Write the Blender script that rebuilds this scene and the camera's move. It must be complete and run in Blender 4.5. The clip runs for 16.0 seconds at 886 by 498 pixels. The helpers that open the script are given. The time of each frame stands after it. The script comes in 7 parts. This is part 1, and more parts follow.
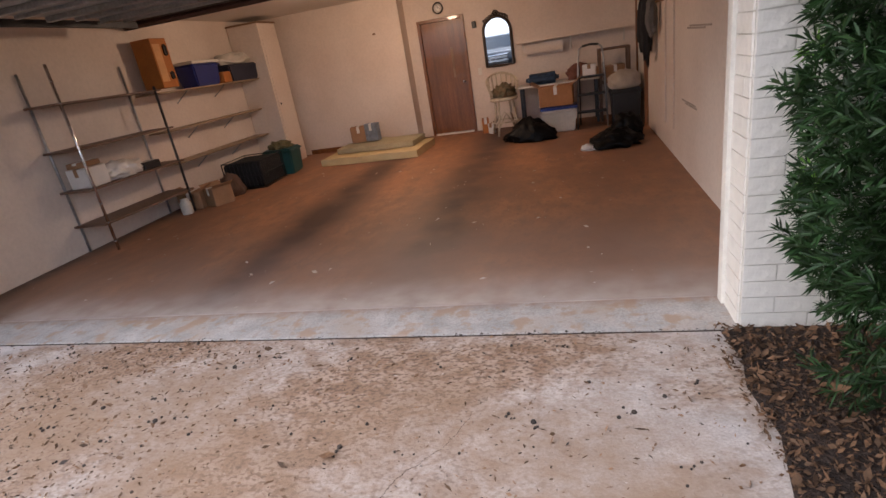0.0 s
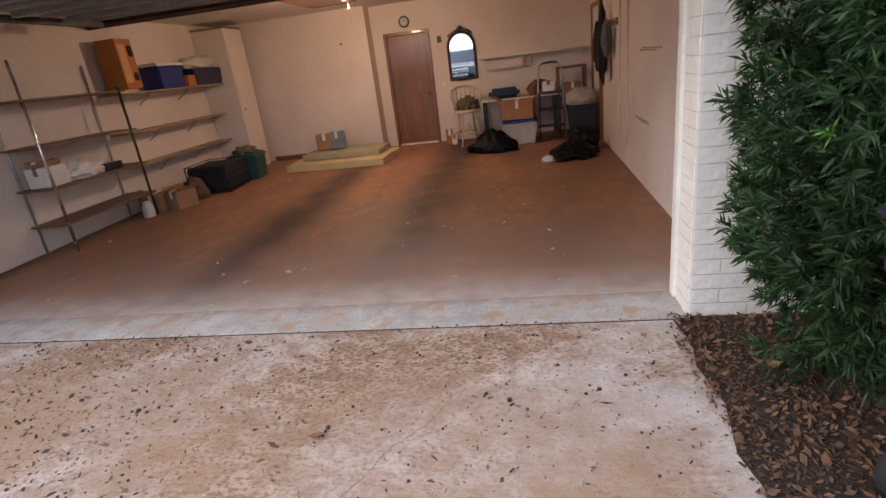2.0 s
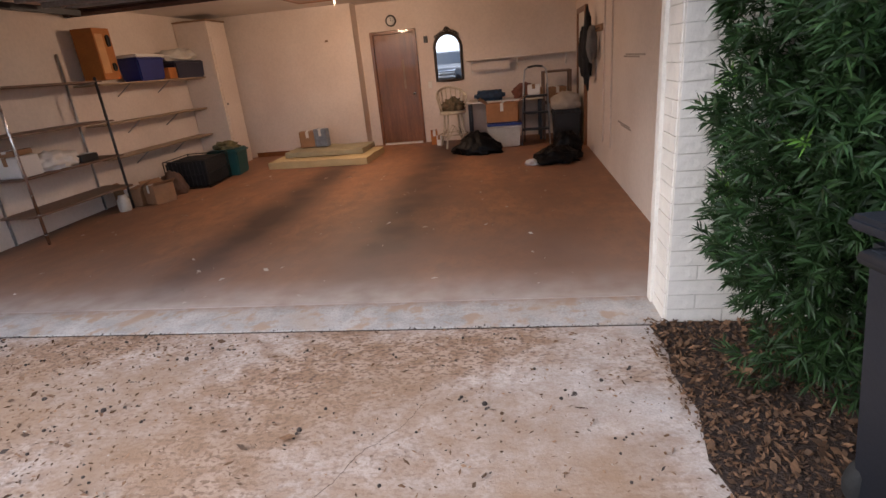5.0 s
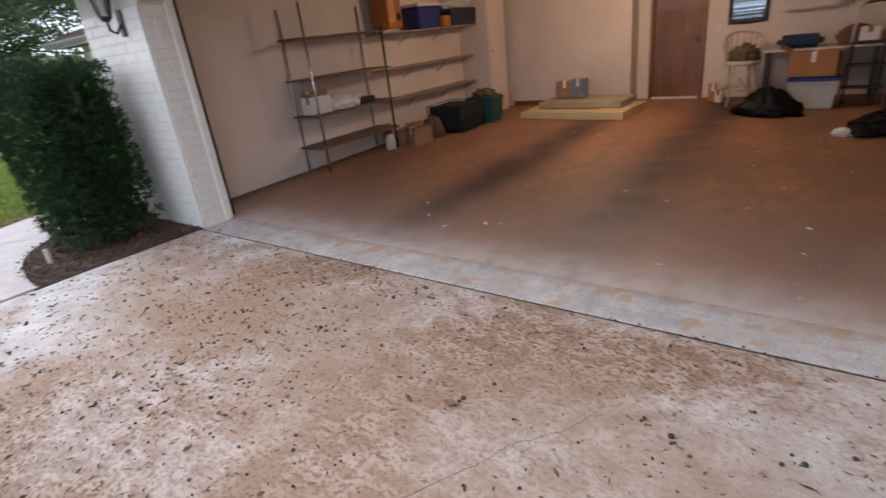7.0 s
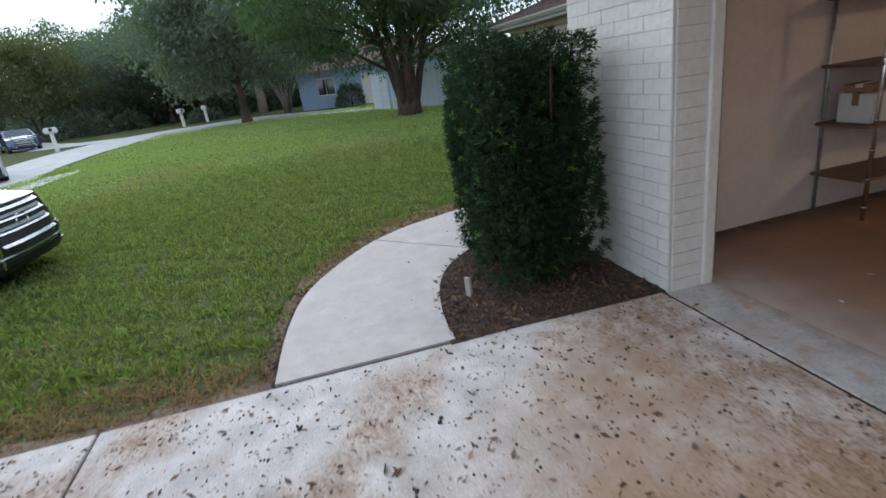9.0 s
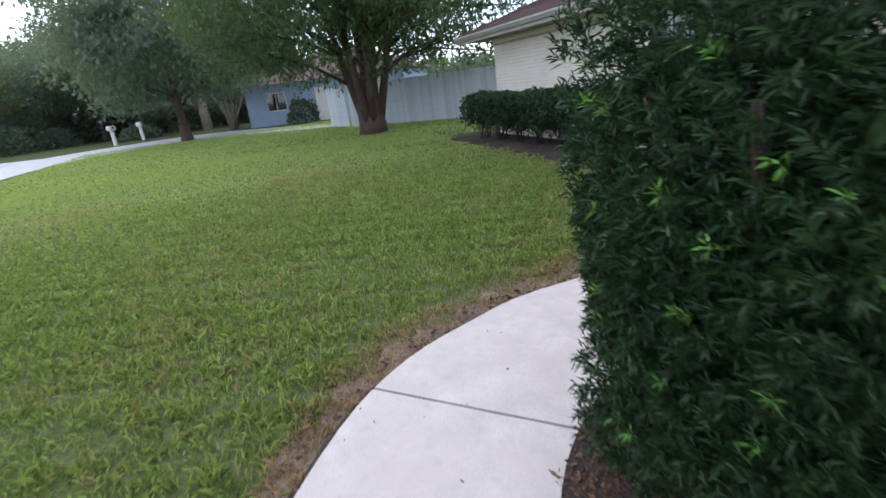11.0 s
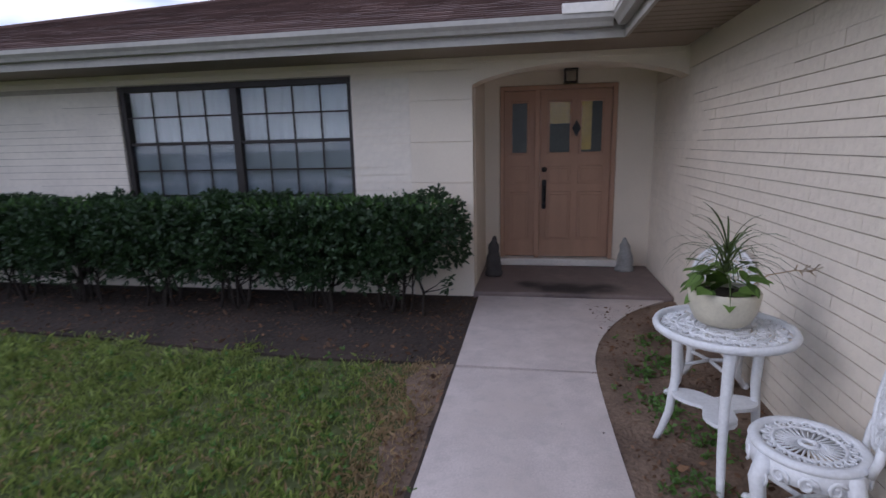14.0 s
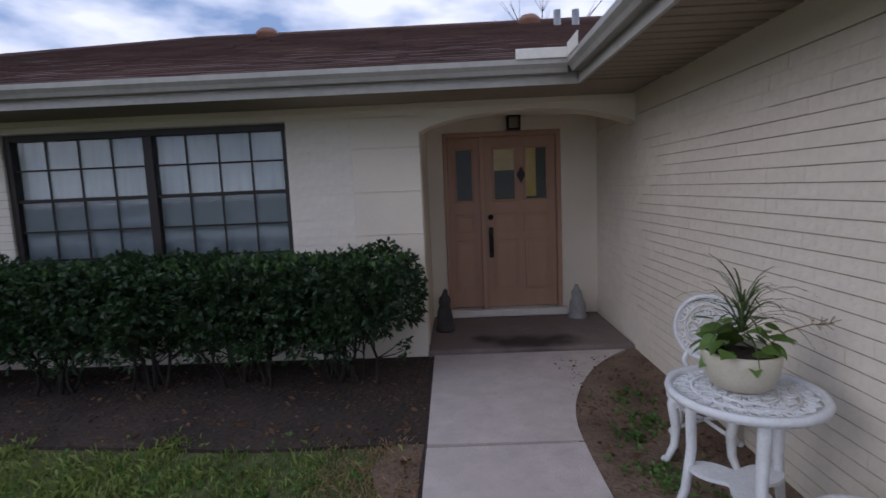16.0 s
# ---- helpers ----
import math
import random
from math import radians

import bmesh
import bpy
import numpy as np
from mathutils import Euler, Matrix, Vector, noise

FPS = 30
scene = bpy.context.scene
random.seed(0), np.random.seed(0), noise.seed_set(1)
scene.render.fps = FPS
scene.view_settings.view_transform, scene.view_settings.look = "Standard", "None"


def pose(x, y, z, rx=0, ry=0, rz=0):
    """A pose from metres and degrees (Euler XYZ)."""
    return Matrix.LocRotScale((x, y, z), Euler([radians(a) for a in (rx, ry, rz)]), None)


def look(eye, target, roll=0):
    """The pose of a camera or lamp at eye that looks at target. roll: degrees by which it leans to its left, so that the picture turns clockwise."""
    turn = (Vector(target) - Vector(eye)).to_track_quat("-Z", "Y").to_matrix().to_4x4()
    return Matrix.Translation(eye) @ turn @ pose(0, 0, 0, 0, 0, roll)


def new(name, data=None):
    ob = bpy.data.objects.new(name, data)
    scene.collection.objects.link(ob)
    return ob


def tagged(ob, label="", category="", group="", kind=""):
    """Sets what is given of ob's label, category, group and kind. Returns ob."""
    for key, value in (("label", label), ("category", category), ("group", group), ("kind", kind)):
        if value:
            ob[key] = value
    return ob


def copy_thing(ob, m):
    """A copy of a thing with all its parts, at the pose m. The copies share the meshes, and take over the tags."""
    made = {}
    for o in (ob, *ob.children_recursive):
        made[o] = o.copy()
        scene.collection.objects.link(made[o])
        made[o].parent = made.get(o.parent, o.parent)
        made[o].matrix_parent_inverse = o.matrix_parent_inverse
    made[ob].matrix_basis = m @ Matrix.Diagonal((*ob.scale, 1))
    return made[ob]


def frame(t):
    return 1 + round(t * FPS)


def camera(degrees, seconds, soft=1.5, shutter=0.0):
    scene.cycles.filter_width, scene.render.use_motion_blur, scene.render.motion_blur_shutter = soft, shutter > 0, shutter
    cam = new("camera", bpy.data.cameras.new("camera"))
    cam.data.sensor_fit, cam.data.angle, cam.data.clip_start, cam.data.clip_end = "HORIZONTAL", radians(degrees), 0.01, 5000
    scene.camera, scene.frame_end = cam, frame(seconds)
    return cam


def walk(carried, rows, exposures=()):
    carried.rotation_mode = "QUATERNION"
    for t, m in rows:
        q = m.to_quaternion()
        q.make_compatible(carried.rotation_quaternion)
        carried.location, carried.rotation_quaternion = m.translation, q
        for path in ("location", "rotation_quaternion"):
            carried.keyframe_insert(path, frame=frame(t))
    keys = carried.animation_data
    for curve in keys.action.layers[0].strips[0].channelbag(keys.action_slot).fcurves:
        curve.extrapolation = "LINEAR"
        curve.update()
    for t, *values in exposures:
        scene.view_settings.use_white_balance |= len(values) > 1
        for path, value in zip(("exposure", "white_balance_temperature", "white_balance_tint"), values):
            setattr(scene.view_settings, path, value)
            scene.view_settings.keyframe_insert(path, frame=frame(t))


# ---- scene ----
cam = camera(81.5, 16.0, soft=1.5, shutter=0.3)
ROWS = [
    (0, 4.822, -2.569, 1.545, 12.41, -20.87, 8.85),
    (0.5, 4.922, -2.531, 1.542, 13.35, -20.73, 8.53),
    (1, 4.905, -2.571, 1.558, 11.77, -20.11, 7.98),
    (1.5, 4.795, -2.678, 1.560, 10.13, -20.03, 7.11),
    (2, 4.736, -2.800, 1.539, 8.02, -20.07, 6.77),
    (2.5, 4.757, -2.799, 1.538, 7.58, -19.35, 7.27),
    (3, 4.758, -2.808, 1.528, 7.41, -19.56, 6.31),
    (5.5, 4.762, -2.750, 1.527, 6.86, -20.24, 4.98),
    (6, 4.735, -2.693, 1.530, 15.43, -20.57, 4.95),
    (6.5, 4.860, -2.521, 1.544, 24.88, -22.24, 5.90),
    (7, 4.908, -2.436, 1.523, 35.66, -22.65, 6.36),
    (7.5, 4.493, -2.378, 1.524, 48.04, -20.03, 5.48),
    (8, 3.995, -2.194, 1.501, 61.40, -20.63, 6.09),
    (8.5, 3.360, -2.136, 1.476, 74.52, -19.68, 6.93),
    (9, 2.590, -2.067, 1.532, 74.20, -19.16, 7.17),
    (9.2, 2.318, -2.031, 1.535, 74.08, -19.17, 7.63),
    (11.3, -0.345, -1.885, 1.534, 66.31, -17.59, 6.41),
    (11.5, -0.604, -1.874, 1.532, 62.87, -16.92, 5.35),
    (12, -1.128, -1.809, 1.534, 53.61, -14.92, 4.18),
    (12.5, -1.573, -1.592, 1.545, 43.09, -14.43, 3.52),
    (13, -1.906, -1.332, 1.547, 31.38, -13.84, 2.91),
    (13.5, -2.242, -0.989, 1.532, 18.71, -12.69, 2.01),
    (14, -2.501, -0.687, 1.534, 10.06, -11.38, 1.27),
    (14.5, -2.637, -0.403, 1.541, 0.90, -10.62, 1.13),
    (15, -2.701, -0.288, 1.545, -3.79, -9.50, 1.72),
    (15.5, -2.742, -0.301, 1.553, -2.81, -7.89, 2.60),
    (16, -2.803, -0.328, 1.572, 1.36, -6.64, 2.43),
]
EXPOSURES = [(0.0, 0.06, 6250, 15), (6.5, 0.05, 6200, 14), (7.5, -0.08, 5850, 10), (8.5, -0.29, 5750, 6), (9.0, -0.57, 5850, 5), (11.3, -0.10, 5900, 14), (12.5, -0.22, 5900, 16), (13.0, -0.56, 5850, 20), (13.5, -0.78, 5800, 21), (14.5, -1.08, 5700, 22), (16.0, -1.28, 5800, 19)]
walk(cam, [(t, pose(x, y, z, 90 + pitch, roll, yaw)) for t, x, y, z, yaw, pitch, roll in ROWS], EXPOSURES)

# ---- light: an overcast evening sky ----
SUN_ELEVATION, SUN_TURN = radians(24), radians(247)
world = bpy.data.worlds.new("sky")
scene.world = world
world.use_nodes = True
wn, wl = world.node_tree.nodes, world.node_tree.links
wn.clear()
w_out = wn.new("ShaderNodeOutputWorld")
w_bg = wn.new("ShaderNodeBackground")
w_sky = wn.new("ShaderNodeTexSky")
w_sky.sky_type, w_sky.sun_disc = "NISHITA", False
w_sky.sun_elevation, w_sky.sun_rotation = SUN_ELEVATION, SUN_TURN
w_co = wn.new("ShaderNodeTexCoord")
w_map = wn.new("ShaderNodeMapping")
w_map.inputs["Scale"].default_value = (1.0, 1.0, 2.6)
w_noise = wn.new("ShaderNodeTexNoise")
w_noise.inputs["Scale"].default_value, w_noise.inputs["Detail"].default_value = 4.5, 6
w_ramp = wn.new("ShaderNodeValToRGB")
w_ramp.color_ramp.elements[0].position, w_ramp.color_ramp.elements[0].color = 0.36, (0.0, 0.0, 0.0, 1)
w_ramp.color_ramp.elements[1].position, w_ramp.color_ramp.elements[1].color = 0.58, (1, 1, 1, 1)
w_mix = wn.new("ShaderNodeMix")
w_mix.data_type = "RGBA"
w_mix.inputs["B"].default_value = (15.5, 15.9, 16.6, 1)
w_gain = wn.new("ShaderNodeMix")
w_gain.data_type, w_gain.inputs["Factor"].default_value = "RGBA", 0.5
w_gain.inputs["B"].default_value = (7.0, 9.8, 15.0, 1)
wl.new(w_co.outputs["Generated"], w_map.inputs["Vector"])
wl.new(w_map.outputs["Vector"], w_noise.inputs["Vector"])
wl.new(w_noise.outputs["Fac"], w_ramp.inputs["Fac"])
wl.new(w_sky.outputs["Color"], w_gain.inputs["A"])
wl.new(w_gain.outputs["Result"], w_mix.inputs["A"])
wl.new(w_ramp.outputs["Color"], w_mix.inputs["Factor"])
wl.new(w_mix.outputs["Result"], w_bg.inputs["Color"])
w_bg.inputs["Strength"].default_value = 0.15
wl.new(w_bg.outputs["Background"], w_out.inputs["Surface"])
sun = new("sun", bpy.data.lights.new("sun", "SUN"))
sun.data.energy, sun.data.angle, sun.data.color = 2.2, radians(35), (1.0, 0.95, 0.88)
sun.matrix_world = look((-20, -8.5, 9.5), (0, 0, 0))

# ---- materials ----
MATS = {}


def material(name, base, rough=0.6, spread=0.25, scale=6.0, fine=60.0, bump=0.15, metal=0.0, second=None, coat=0.0,
             depth=0.01, random_tint=0.0, island_tint=0.0, stretch=(1, 1, 1), spec=0.5):
    """A surface with variation at two scales, a fine relief and, where asked, a tint of its own for each piece."""
    if name in MATS:
        return MATS[name]
    m = bpy.data.materials.new(name)
    m.use_nodes = True
    n, l = m.node_tree.nodes, m.node_tree.links
    p = n["Principled BSDF"]
    p.inputs["Roughness"].default_value, p.inputs["Metallic"].default_value = rough, metal
    p.inputs["Coat Weight"].default_value = coat
    p.inputs["Specular IOR Level"].default_value = spec
    co, mp = n.new("ShaderNodeTexCoord"), n.new("ShaderNodeMapping")
    mp.inputs["Scale"].default_value = stretch
    l.new(co.outputs["Object"], mp.inputs["Vector"])
    big, small = n.new("ShaderNodeTexNoise"), n.new("ShaderNodeTexNoise")
    big.inputs["Scale"].default_value, big.inputs["Detail"].default_value = scale, 5
    small.inputs["Scale"].default_value, small.inputs["Detail"].default_value = fine, 4
    for t in (big, small):
        l.new(mp.outputs["Vector"], t.inputs["Vector"])
    ramp = n.new("ShaderNodeValToRGB")
    b2 = second or tuple(c * (1 - spread) for c in base)
    ramp.color_ramp.elements[0].position, ramp.color_ramp.elements[0].color = 0.3, (*b2, 1)
    ramp.color_ramp.elements[1].position, ramp.color_ramp.elements[1].color = 0.68, (*base, 1)
    l.new(big.outputs["Fac"], ramp.inputs["Fac"])
    mix = n.new("ShaderNodeMix")
    mix.data_type, mix.blend_type = "RGBA", "MULTIPLY"
    mix.inputs["Factor"].default_value = min(1.0, spread * 1.4)
    r2 = n.new("ShaderNodeValToRGB")
    r2.color_ramp.elements[0].position, r2.color_ramp.elements[0].color = 0.3, (0.45, 0.45, 0.45, 1)
    r2.color_ramp.elements[1].position, r2.color_ramp.elements[1].color = 0.62, (1, 1, 1, 1)
    l.new(small.outputs["Fac"], r2.inputs["Fac"])
    l.new(ramp.outputs["Color"], mix.inputs["A"])
    l.new(r2.outputs["Color"], mix.inputs["B"])
    col = mix.outputs["Result"]
    if random_tint or island_tint:
        hsv = n.new("ShaderNodeHueSaturation")
        if random_tint:
            src = n.new("ShaderNodeObjectInfo").outputs["Random"]
        else:
            src = n.new("ShaderNodeNewGeometry").outputs["Random Per Island"]
        amount = random_tint or island_tint
        rng = n.new("ShaderNodeMapRange")
        rng.inputs["To Min"].default_value, rng.inputs["To Max"].default_value = 1 - amount, 1 + amount
        l.new(src, rng.inputs["Value"])
        l.new(rng.outputs["Result"], hsv.inputs["Value"])
        l.new(col, hsv.inputs["Color"])
        col = hsv.outputs["Color"]
    l.new(col, p.inputs["Base Color"])
    if bump:
        bp = n.new("ShaderNodeBump")
        bp.inputs["Strength"].default_value, bp.inputs["Distance"].default_value = bump, depth
        l.new(small.outputs["Fac"], bp.inputs["Height"])
        l.new(bp.outputs["Normal"], p.inputs["Normal"])
    MATS[name] = m
    return m


def leaf_material(name, base, back=0.25, spread=0.35):
    """Foliage: a varied green that lets some light through."""
    m = material(name, base, rough=0.45, spread=0.3, scale=3, fine=25, bump=0, island_tint=spread, spec=0.35)
    n, l = m.node_tree.nodes, m.node_tree.links
    p = n["Principled BSDF"]
    tr, mx = n.new("ShaderNodeBsdfTranslucent"), n.new("ShaderNodeMixShader")
    tr.inputs["Color"].default_value = (base[0] * 1.6, base[1] * 1.7, base[2] * 0.9, 1)
    mx.inputs["Fac"].default_value = back
    l.new(p.outputs["BSDF"], mx.inputs[1])
    l.new(tr.outputs["BSDF"], mx.inputs[2])
    l.new(mx.outputs["Shader"], n["Material Output"].inputs["Surface"])
    return m


def stained(name, base, stain, amount, scale, fine_stain=None, rough=0.8, stretch=(1, 1, 1), bump=0.3, edge=0.12, grain=0.2, extra=(), gather=None):
    """Concrete with blotchy stains of their own shape and fine pores."""
    m = material(name, base, rough=rough, spread=grain, scale=5, fine=90, bump=bump, depth=0.004)
    n, l = m.node_tree.nodes, m.node_tree.links
    p = n["Principled BSDF"]
    link = p.inputs["Base Color"].links[0]
    src = link.from_socket
    co, mp = n.new("ShaderNodeTexCoord"), n.new("ShaderNodeMapping")
    mp.inputs["Scale"].default_value = stretch
    l.new(co.outputs["Object"], mp.inputs["Vector"])
    band = None
    if gather:
        sep, far, near, soft = n.new("ShaderNodeSeparateXYZ"), n.new("ShaderNodeMath"), n.new("ShaderNodeMath"), n.new("ShaderNodeMapRange")
        l.new(co.outputs["Object"], sep.inputs["Vector"])
        far.operation, near.operation = "SUBTRACT", "ABSOLUTE"
        far.inputs[1].default_value = gather[0]
        l.new(sep.outputs["X"], far.inputs[0])
        l.new(far.outputs[0], near.inputs[0])
        soft.interpolation_type = "SMOOTHSTEP"
        soft.inputs["From Min"].default_value, soft.inputs["From Max"].default_value = gather[1], gather[1] * 0.35
        l.new(near.outputs[0], soft.inputs["Value"])
        band = soft.outputs["Result"]
    for colour, sc, lo, ed, det in ((stain, scale, amount, edge, 4), (fine_stain or stain, scale * 7, amount + 0.06, edge, 8),
                                    (fine_stain or stain, scale * 26, amount + 0.12, edge, 3)) + tuple(extra):
        t = n.new("ShaderNodeTexNoise")
        t.inputs["Scale"].default_value, t.inputs["Detail"].default_value = sc, det
        l.new(mp.outputs["Vector"], t.inputs["Vector"])
        r = n.new("ShaderNodeValToRGB")
        r.color_ramp.elements[0].position, r.color_ramp.elements[0].color = lo - ed, (0, 0, 0, 1)
        r.color_ramp.elements[1].position, r.color_ramp.elements[1].color = lo + ed, (0.85, 0.85, 0.85, 1)
        l.new(t.outputs["Fac"], r.inputs["Fac"])
        mx = n.new("ShaderNodeMix")
        mx.data_type = "RGBA"
        mx.inputs["B"].default_value = (*colour, 1)
        l.new(src, mx.inputs["A"])
        fac = r.outputs["Color"]
        if band is not None:
            keep = n.new("ShaderNodeMath")
            keep.operation = "MULTIPLY"
            l.new(r.outputs["Color"], keep.inputs[0])
            l.new(band, keep.inputs[1])
            fac = keep.outputs[0]
            if sc == scale:
                grow = n.new("ShaderNodeMath")
                grow.operation, grow.use_clamp = "MULTIPLY_ADD", True
                l.new(r.outputs["Color"], grow.inputs[0])
                grow.inputs[1].default_value = 0.65
                lift = n.new("ShaderNodeMath")
                lift.operation = "MULTIPLY"
                l.new(band, lift.inputs[0])
                lift.inputs[1].default_value = 0.50
                l.new(lift.outputs[0], grow.inputs[2])
                band = fac = grow.outputs[0]
        l.new(fac, mx.inputs["Factor"])
        src = mx.outputs["Result"]
    l.new(src, p.inputs["Base Color"])
    return m


def glass(name, tint=(0.9, 0.95, 0.95), rough=0.03):
    m = bpy.data.materials.new(name)
    m.use_nodes = True
    p = m.node_tree.nodes["Principled BSDF"]
    p.inputs["Base Color"].default_value = (*tint, 1)
    p.inputs["Transmission Weight"].default_value, p.inputs["Roughness"].default_value = 1.0, rough
    return m


DRIVE = stained("stained_concrete", (0.745, 0.675, 0.635), (0.46, 0.325, 0.24), 0.545, 0.9, (0.34, 0.22, 0.145), edge=0.06, grain=0.36, bump=0.7, stretch=(0.85, 1.2, 1),
                extra=(((0.29, 0.175, 0.105), 7.0, 0.535, 0.05, 9), ((0.30, 0.18, 0.115), 15.0, 0.54, 0.06, 10), ((0.15, 0.09, 0.06), 42.0, 0.545, 0.05, 6), ((0.11, 0.07, 0.05), 24.0, 0.64, 0.04, 6)), gather=(3.1, 2.7))
APRON = stained("bare_concrete", (0.62, 0.58, 0.55), (0.44, 0.36, 0.30), 0.58, 2.5, (0.38, 0.29, 0.23), edge=0.08, grain=0.35, bump=0.5, extra=(((0.42, 0.29, 0.20), 6.0, 0.58, 0.05, 9),))
WALK = stained("pale_concrete", (0.60, 0.525, 0.49), (0.50, 0.43, 0.39), 0.58, 1.6, (0.42, 0.38, 0.35))
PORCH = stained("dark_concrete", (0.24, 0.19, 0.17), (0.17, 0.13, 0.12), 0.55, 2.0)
GARAGE_FLOOR = stained("worn_brown_floor", (0.46, 0.215, 0.105), (0.19, 0.10, 0.062), 0.53, 0.9,
                       (0.23, 0.125, 0.075), rough=0.6, stretch=(1.15, 0.6, 1), bump=0.12, edge=0.14, grain=0.22)


def wear_sheen_bands(m, centres, half, colour, gain=1.5, across="X", ragged=1.7):
    """Ragged-edged bands: worn strips, such as wheel tracks, or sky sheen put into the colour."""
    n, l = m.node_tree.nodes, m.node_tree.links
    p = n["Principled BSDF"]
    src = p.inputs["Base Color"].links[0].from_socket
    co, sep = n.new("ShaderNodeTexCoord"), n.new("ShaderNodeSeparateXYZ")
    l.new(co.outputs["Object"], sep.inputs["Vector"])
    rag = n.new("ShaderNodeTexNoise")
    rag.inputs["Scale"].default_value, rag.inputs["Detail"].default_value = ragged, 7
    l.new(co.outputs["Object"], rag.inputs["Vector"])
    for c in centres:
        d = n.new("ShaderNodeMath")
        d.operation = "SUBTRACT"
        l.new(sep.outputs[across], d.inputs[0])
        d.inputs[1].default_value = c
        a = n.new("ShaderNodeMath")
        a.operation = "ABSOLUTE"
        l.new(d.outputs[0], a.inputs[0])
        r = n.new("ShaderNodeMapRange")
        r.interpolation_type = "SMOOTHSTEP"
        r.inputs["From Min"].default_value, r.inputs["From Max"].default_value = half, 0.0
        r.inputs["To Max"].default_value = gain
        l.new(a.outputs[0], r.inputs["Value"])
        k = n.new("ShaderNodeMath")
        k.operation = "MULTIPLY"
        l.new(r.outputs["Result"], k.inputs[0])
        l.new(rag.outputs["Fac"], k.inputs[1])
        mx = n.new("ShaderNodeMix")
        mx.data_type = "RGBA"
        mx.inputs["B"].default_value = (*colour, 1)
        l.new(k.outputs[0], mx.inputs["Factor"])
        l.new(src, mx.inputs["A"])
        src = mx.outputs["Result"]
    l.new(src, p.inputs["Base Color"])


def patches(m, places, colour, strength):
    """Round-ish stains with ragged edges at (x, y, radius)."""
    n, l = m.node_tree.nodes, m.node_tree.links
    p = n["Principled BSDF"]
    src = p.inputs["Base Color"].links[0].from_socket
    co, rag = n.new("ShaderNodeTexCoord"), n.new("ShaderNodeTexNoise")
    rag.inputs["Scale"].default_value, rag.inputs["Detail"].default_value = 6.0, 9
    l.new(co.outputs["Object"], rag.inputs["Vector"])
    for x, y, radius in places:
        d, r, k, mx = n.new("ShaderNodeVectorMath"), n.new("ShaderNodeMapRange"), n.new("ShaderNodeMath"), n.new("ShaderNodeMix")
        d.operation = "DISTANCE"
        l.new(co.outputs["Object"], d.inputs[0])
        d.inputs[1].default_value = (x, y, 0)
        r.interpolation_type = "SMOOTHSTEP"
        r.inputs["From Min"].default_value, r.inputs["From Max"].default_value = radius, radius * 0.2
        r.inputs["To Max"].default_value = strength
        l.new(d.outputs["Value"], r.inputs["Value"])
        k.operation, k.use_clamp = "MULTIPLY", True
        l.new(r.outputs["Result"], k.inputs[0])
        l.new(rag.outputs["Fac"], k.inputs[1])
        mx.data_type = "RGBA"
        mx.inputs["B"].default_value = (*colour, 1)
        l.new(k.outputs[0], mx.inputs["Factor"])
        l.new(src, mx.inputs["A"])
        src = mx.outputs["Result"]
    l.new(src, p.inputs["Base Color"])


SPOTS = ((4.7, -1.9, 0.9), (5.1, -1.4, 0.6), (4.6, -1.6, 0.85), (5.0, -1.0, 0.55), (4.9, -2.2, 0.75), (3.6, -2.0, 0.85), (0.95, -1.05, 0.75), (1.6, -0.75, 0.7), (2.2, -0.72, 0.6), (1.7, -1.35, 0.6), (2.9, -0.85, 0.6), (0.5, -0.7, 0.4), (4.1, -0.72, 0.5), (3.6, -1.0, 0.5), (4.55, -0.85, 0.4), (3.0, -1.3, 0.6), (0.75, -0.8, 0.55), (1.3, -1.15, 0.4), (2.1, -1.0, 0.5), (1.5, -2.0, 0.4), (4.1, -1.6, 0.6), (2.7, -0.5, 0.35))
patches(DRIVE, SPOTS, (0.31, 0.195, 0.12), 1.0)
wear_sheen_bands(GARAGE_FLOOR, (2.02, 3.62), 0.55, (0.085, 0.043, 0.027), 1.85)
# greyer towards the opening: part wear, part sky reflection put into the colour
wear_sheen_bands(GARAGE_FLOOR, (0.0,), 2.6, (0.30, 0.21, 0.175), 1.3, "Y", 1.5)
wear_sheen_bands(GARAGE_FLOOR, (0.0,), 0.95, (0.52, 0.46, 0.42), 1.9, "Y", 5.0)
wear_sheen_bands(GARAGE_FLOOR, (-0.74,), 0.42, (0.05, 0.03, 0.02), 1.7, "X", 5.0)
wear_sheen_bands(APRON, (0.36,), 0.14, (0.33, 0.21, 0.15), 1.3, "Y", 9.0)
BRICK_PAINT = material("cream_painted_brick", (0.81, 0.74, 0.635), rough=0.5, spread=0.09, scale=2, fine=16, bump=0.9,
                       depth=0.012, random_tint=0.02)
BRICK_JOIN = material("cream_painted_brick_far", (0.81, 0.74, 0.635), rough=0.5, spread=0.09, scale=2, fine=16, bump=0.9,
                      depth=0.012, island_tint=0.02)
BRICK_WHITE = material("white_painted_brick", (0.80, 0.76, 0.70), rough=0.5, spread=0.09, scale=2, fine=16, bump=0.9,
                       depth=0.012, random_tint=0.02)
PIER_JOINT = material("white_painted_joint", (0.68, 0.64, 0.58), rough=0.8, spread=0.2, scale=4, fine=50)
JOINT = material("painted_joint", (0.50, 0.44, 0.37), rough=0.8, spread=0.25, scale=4, fine=50)
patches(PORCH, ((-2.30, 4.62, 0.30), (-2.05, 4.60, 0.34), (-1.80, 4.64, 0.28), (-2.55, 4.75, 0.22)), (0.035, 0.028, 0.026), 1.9)
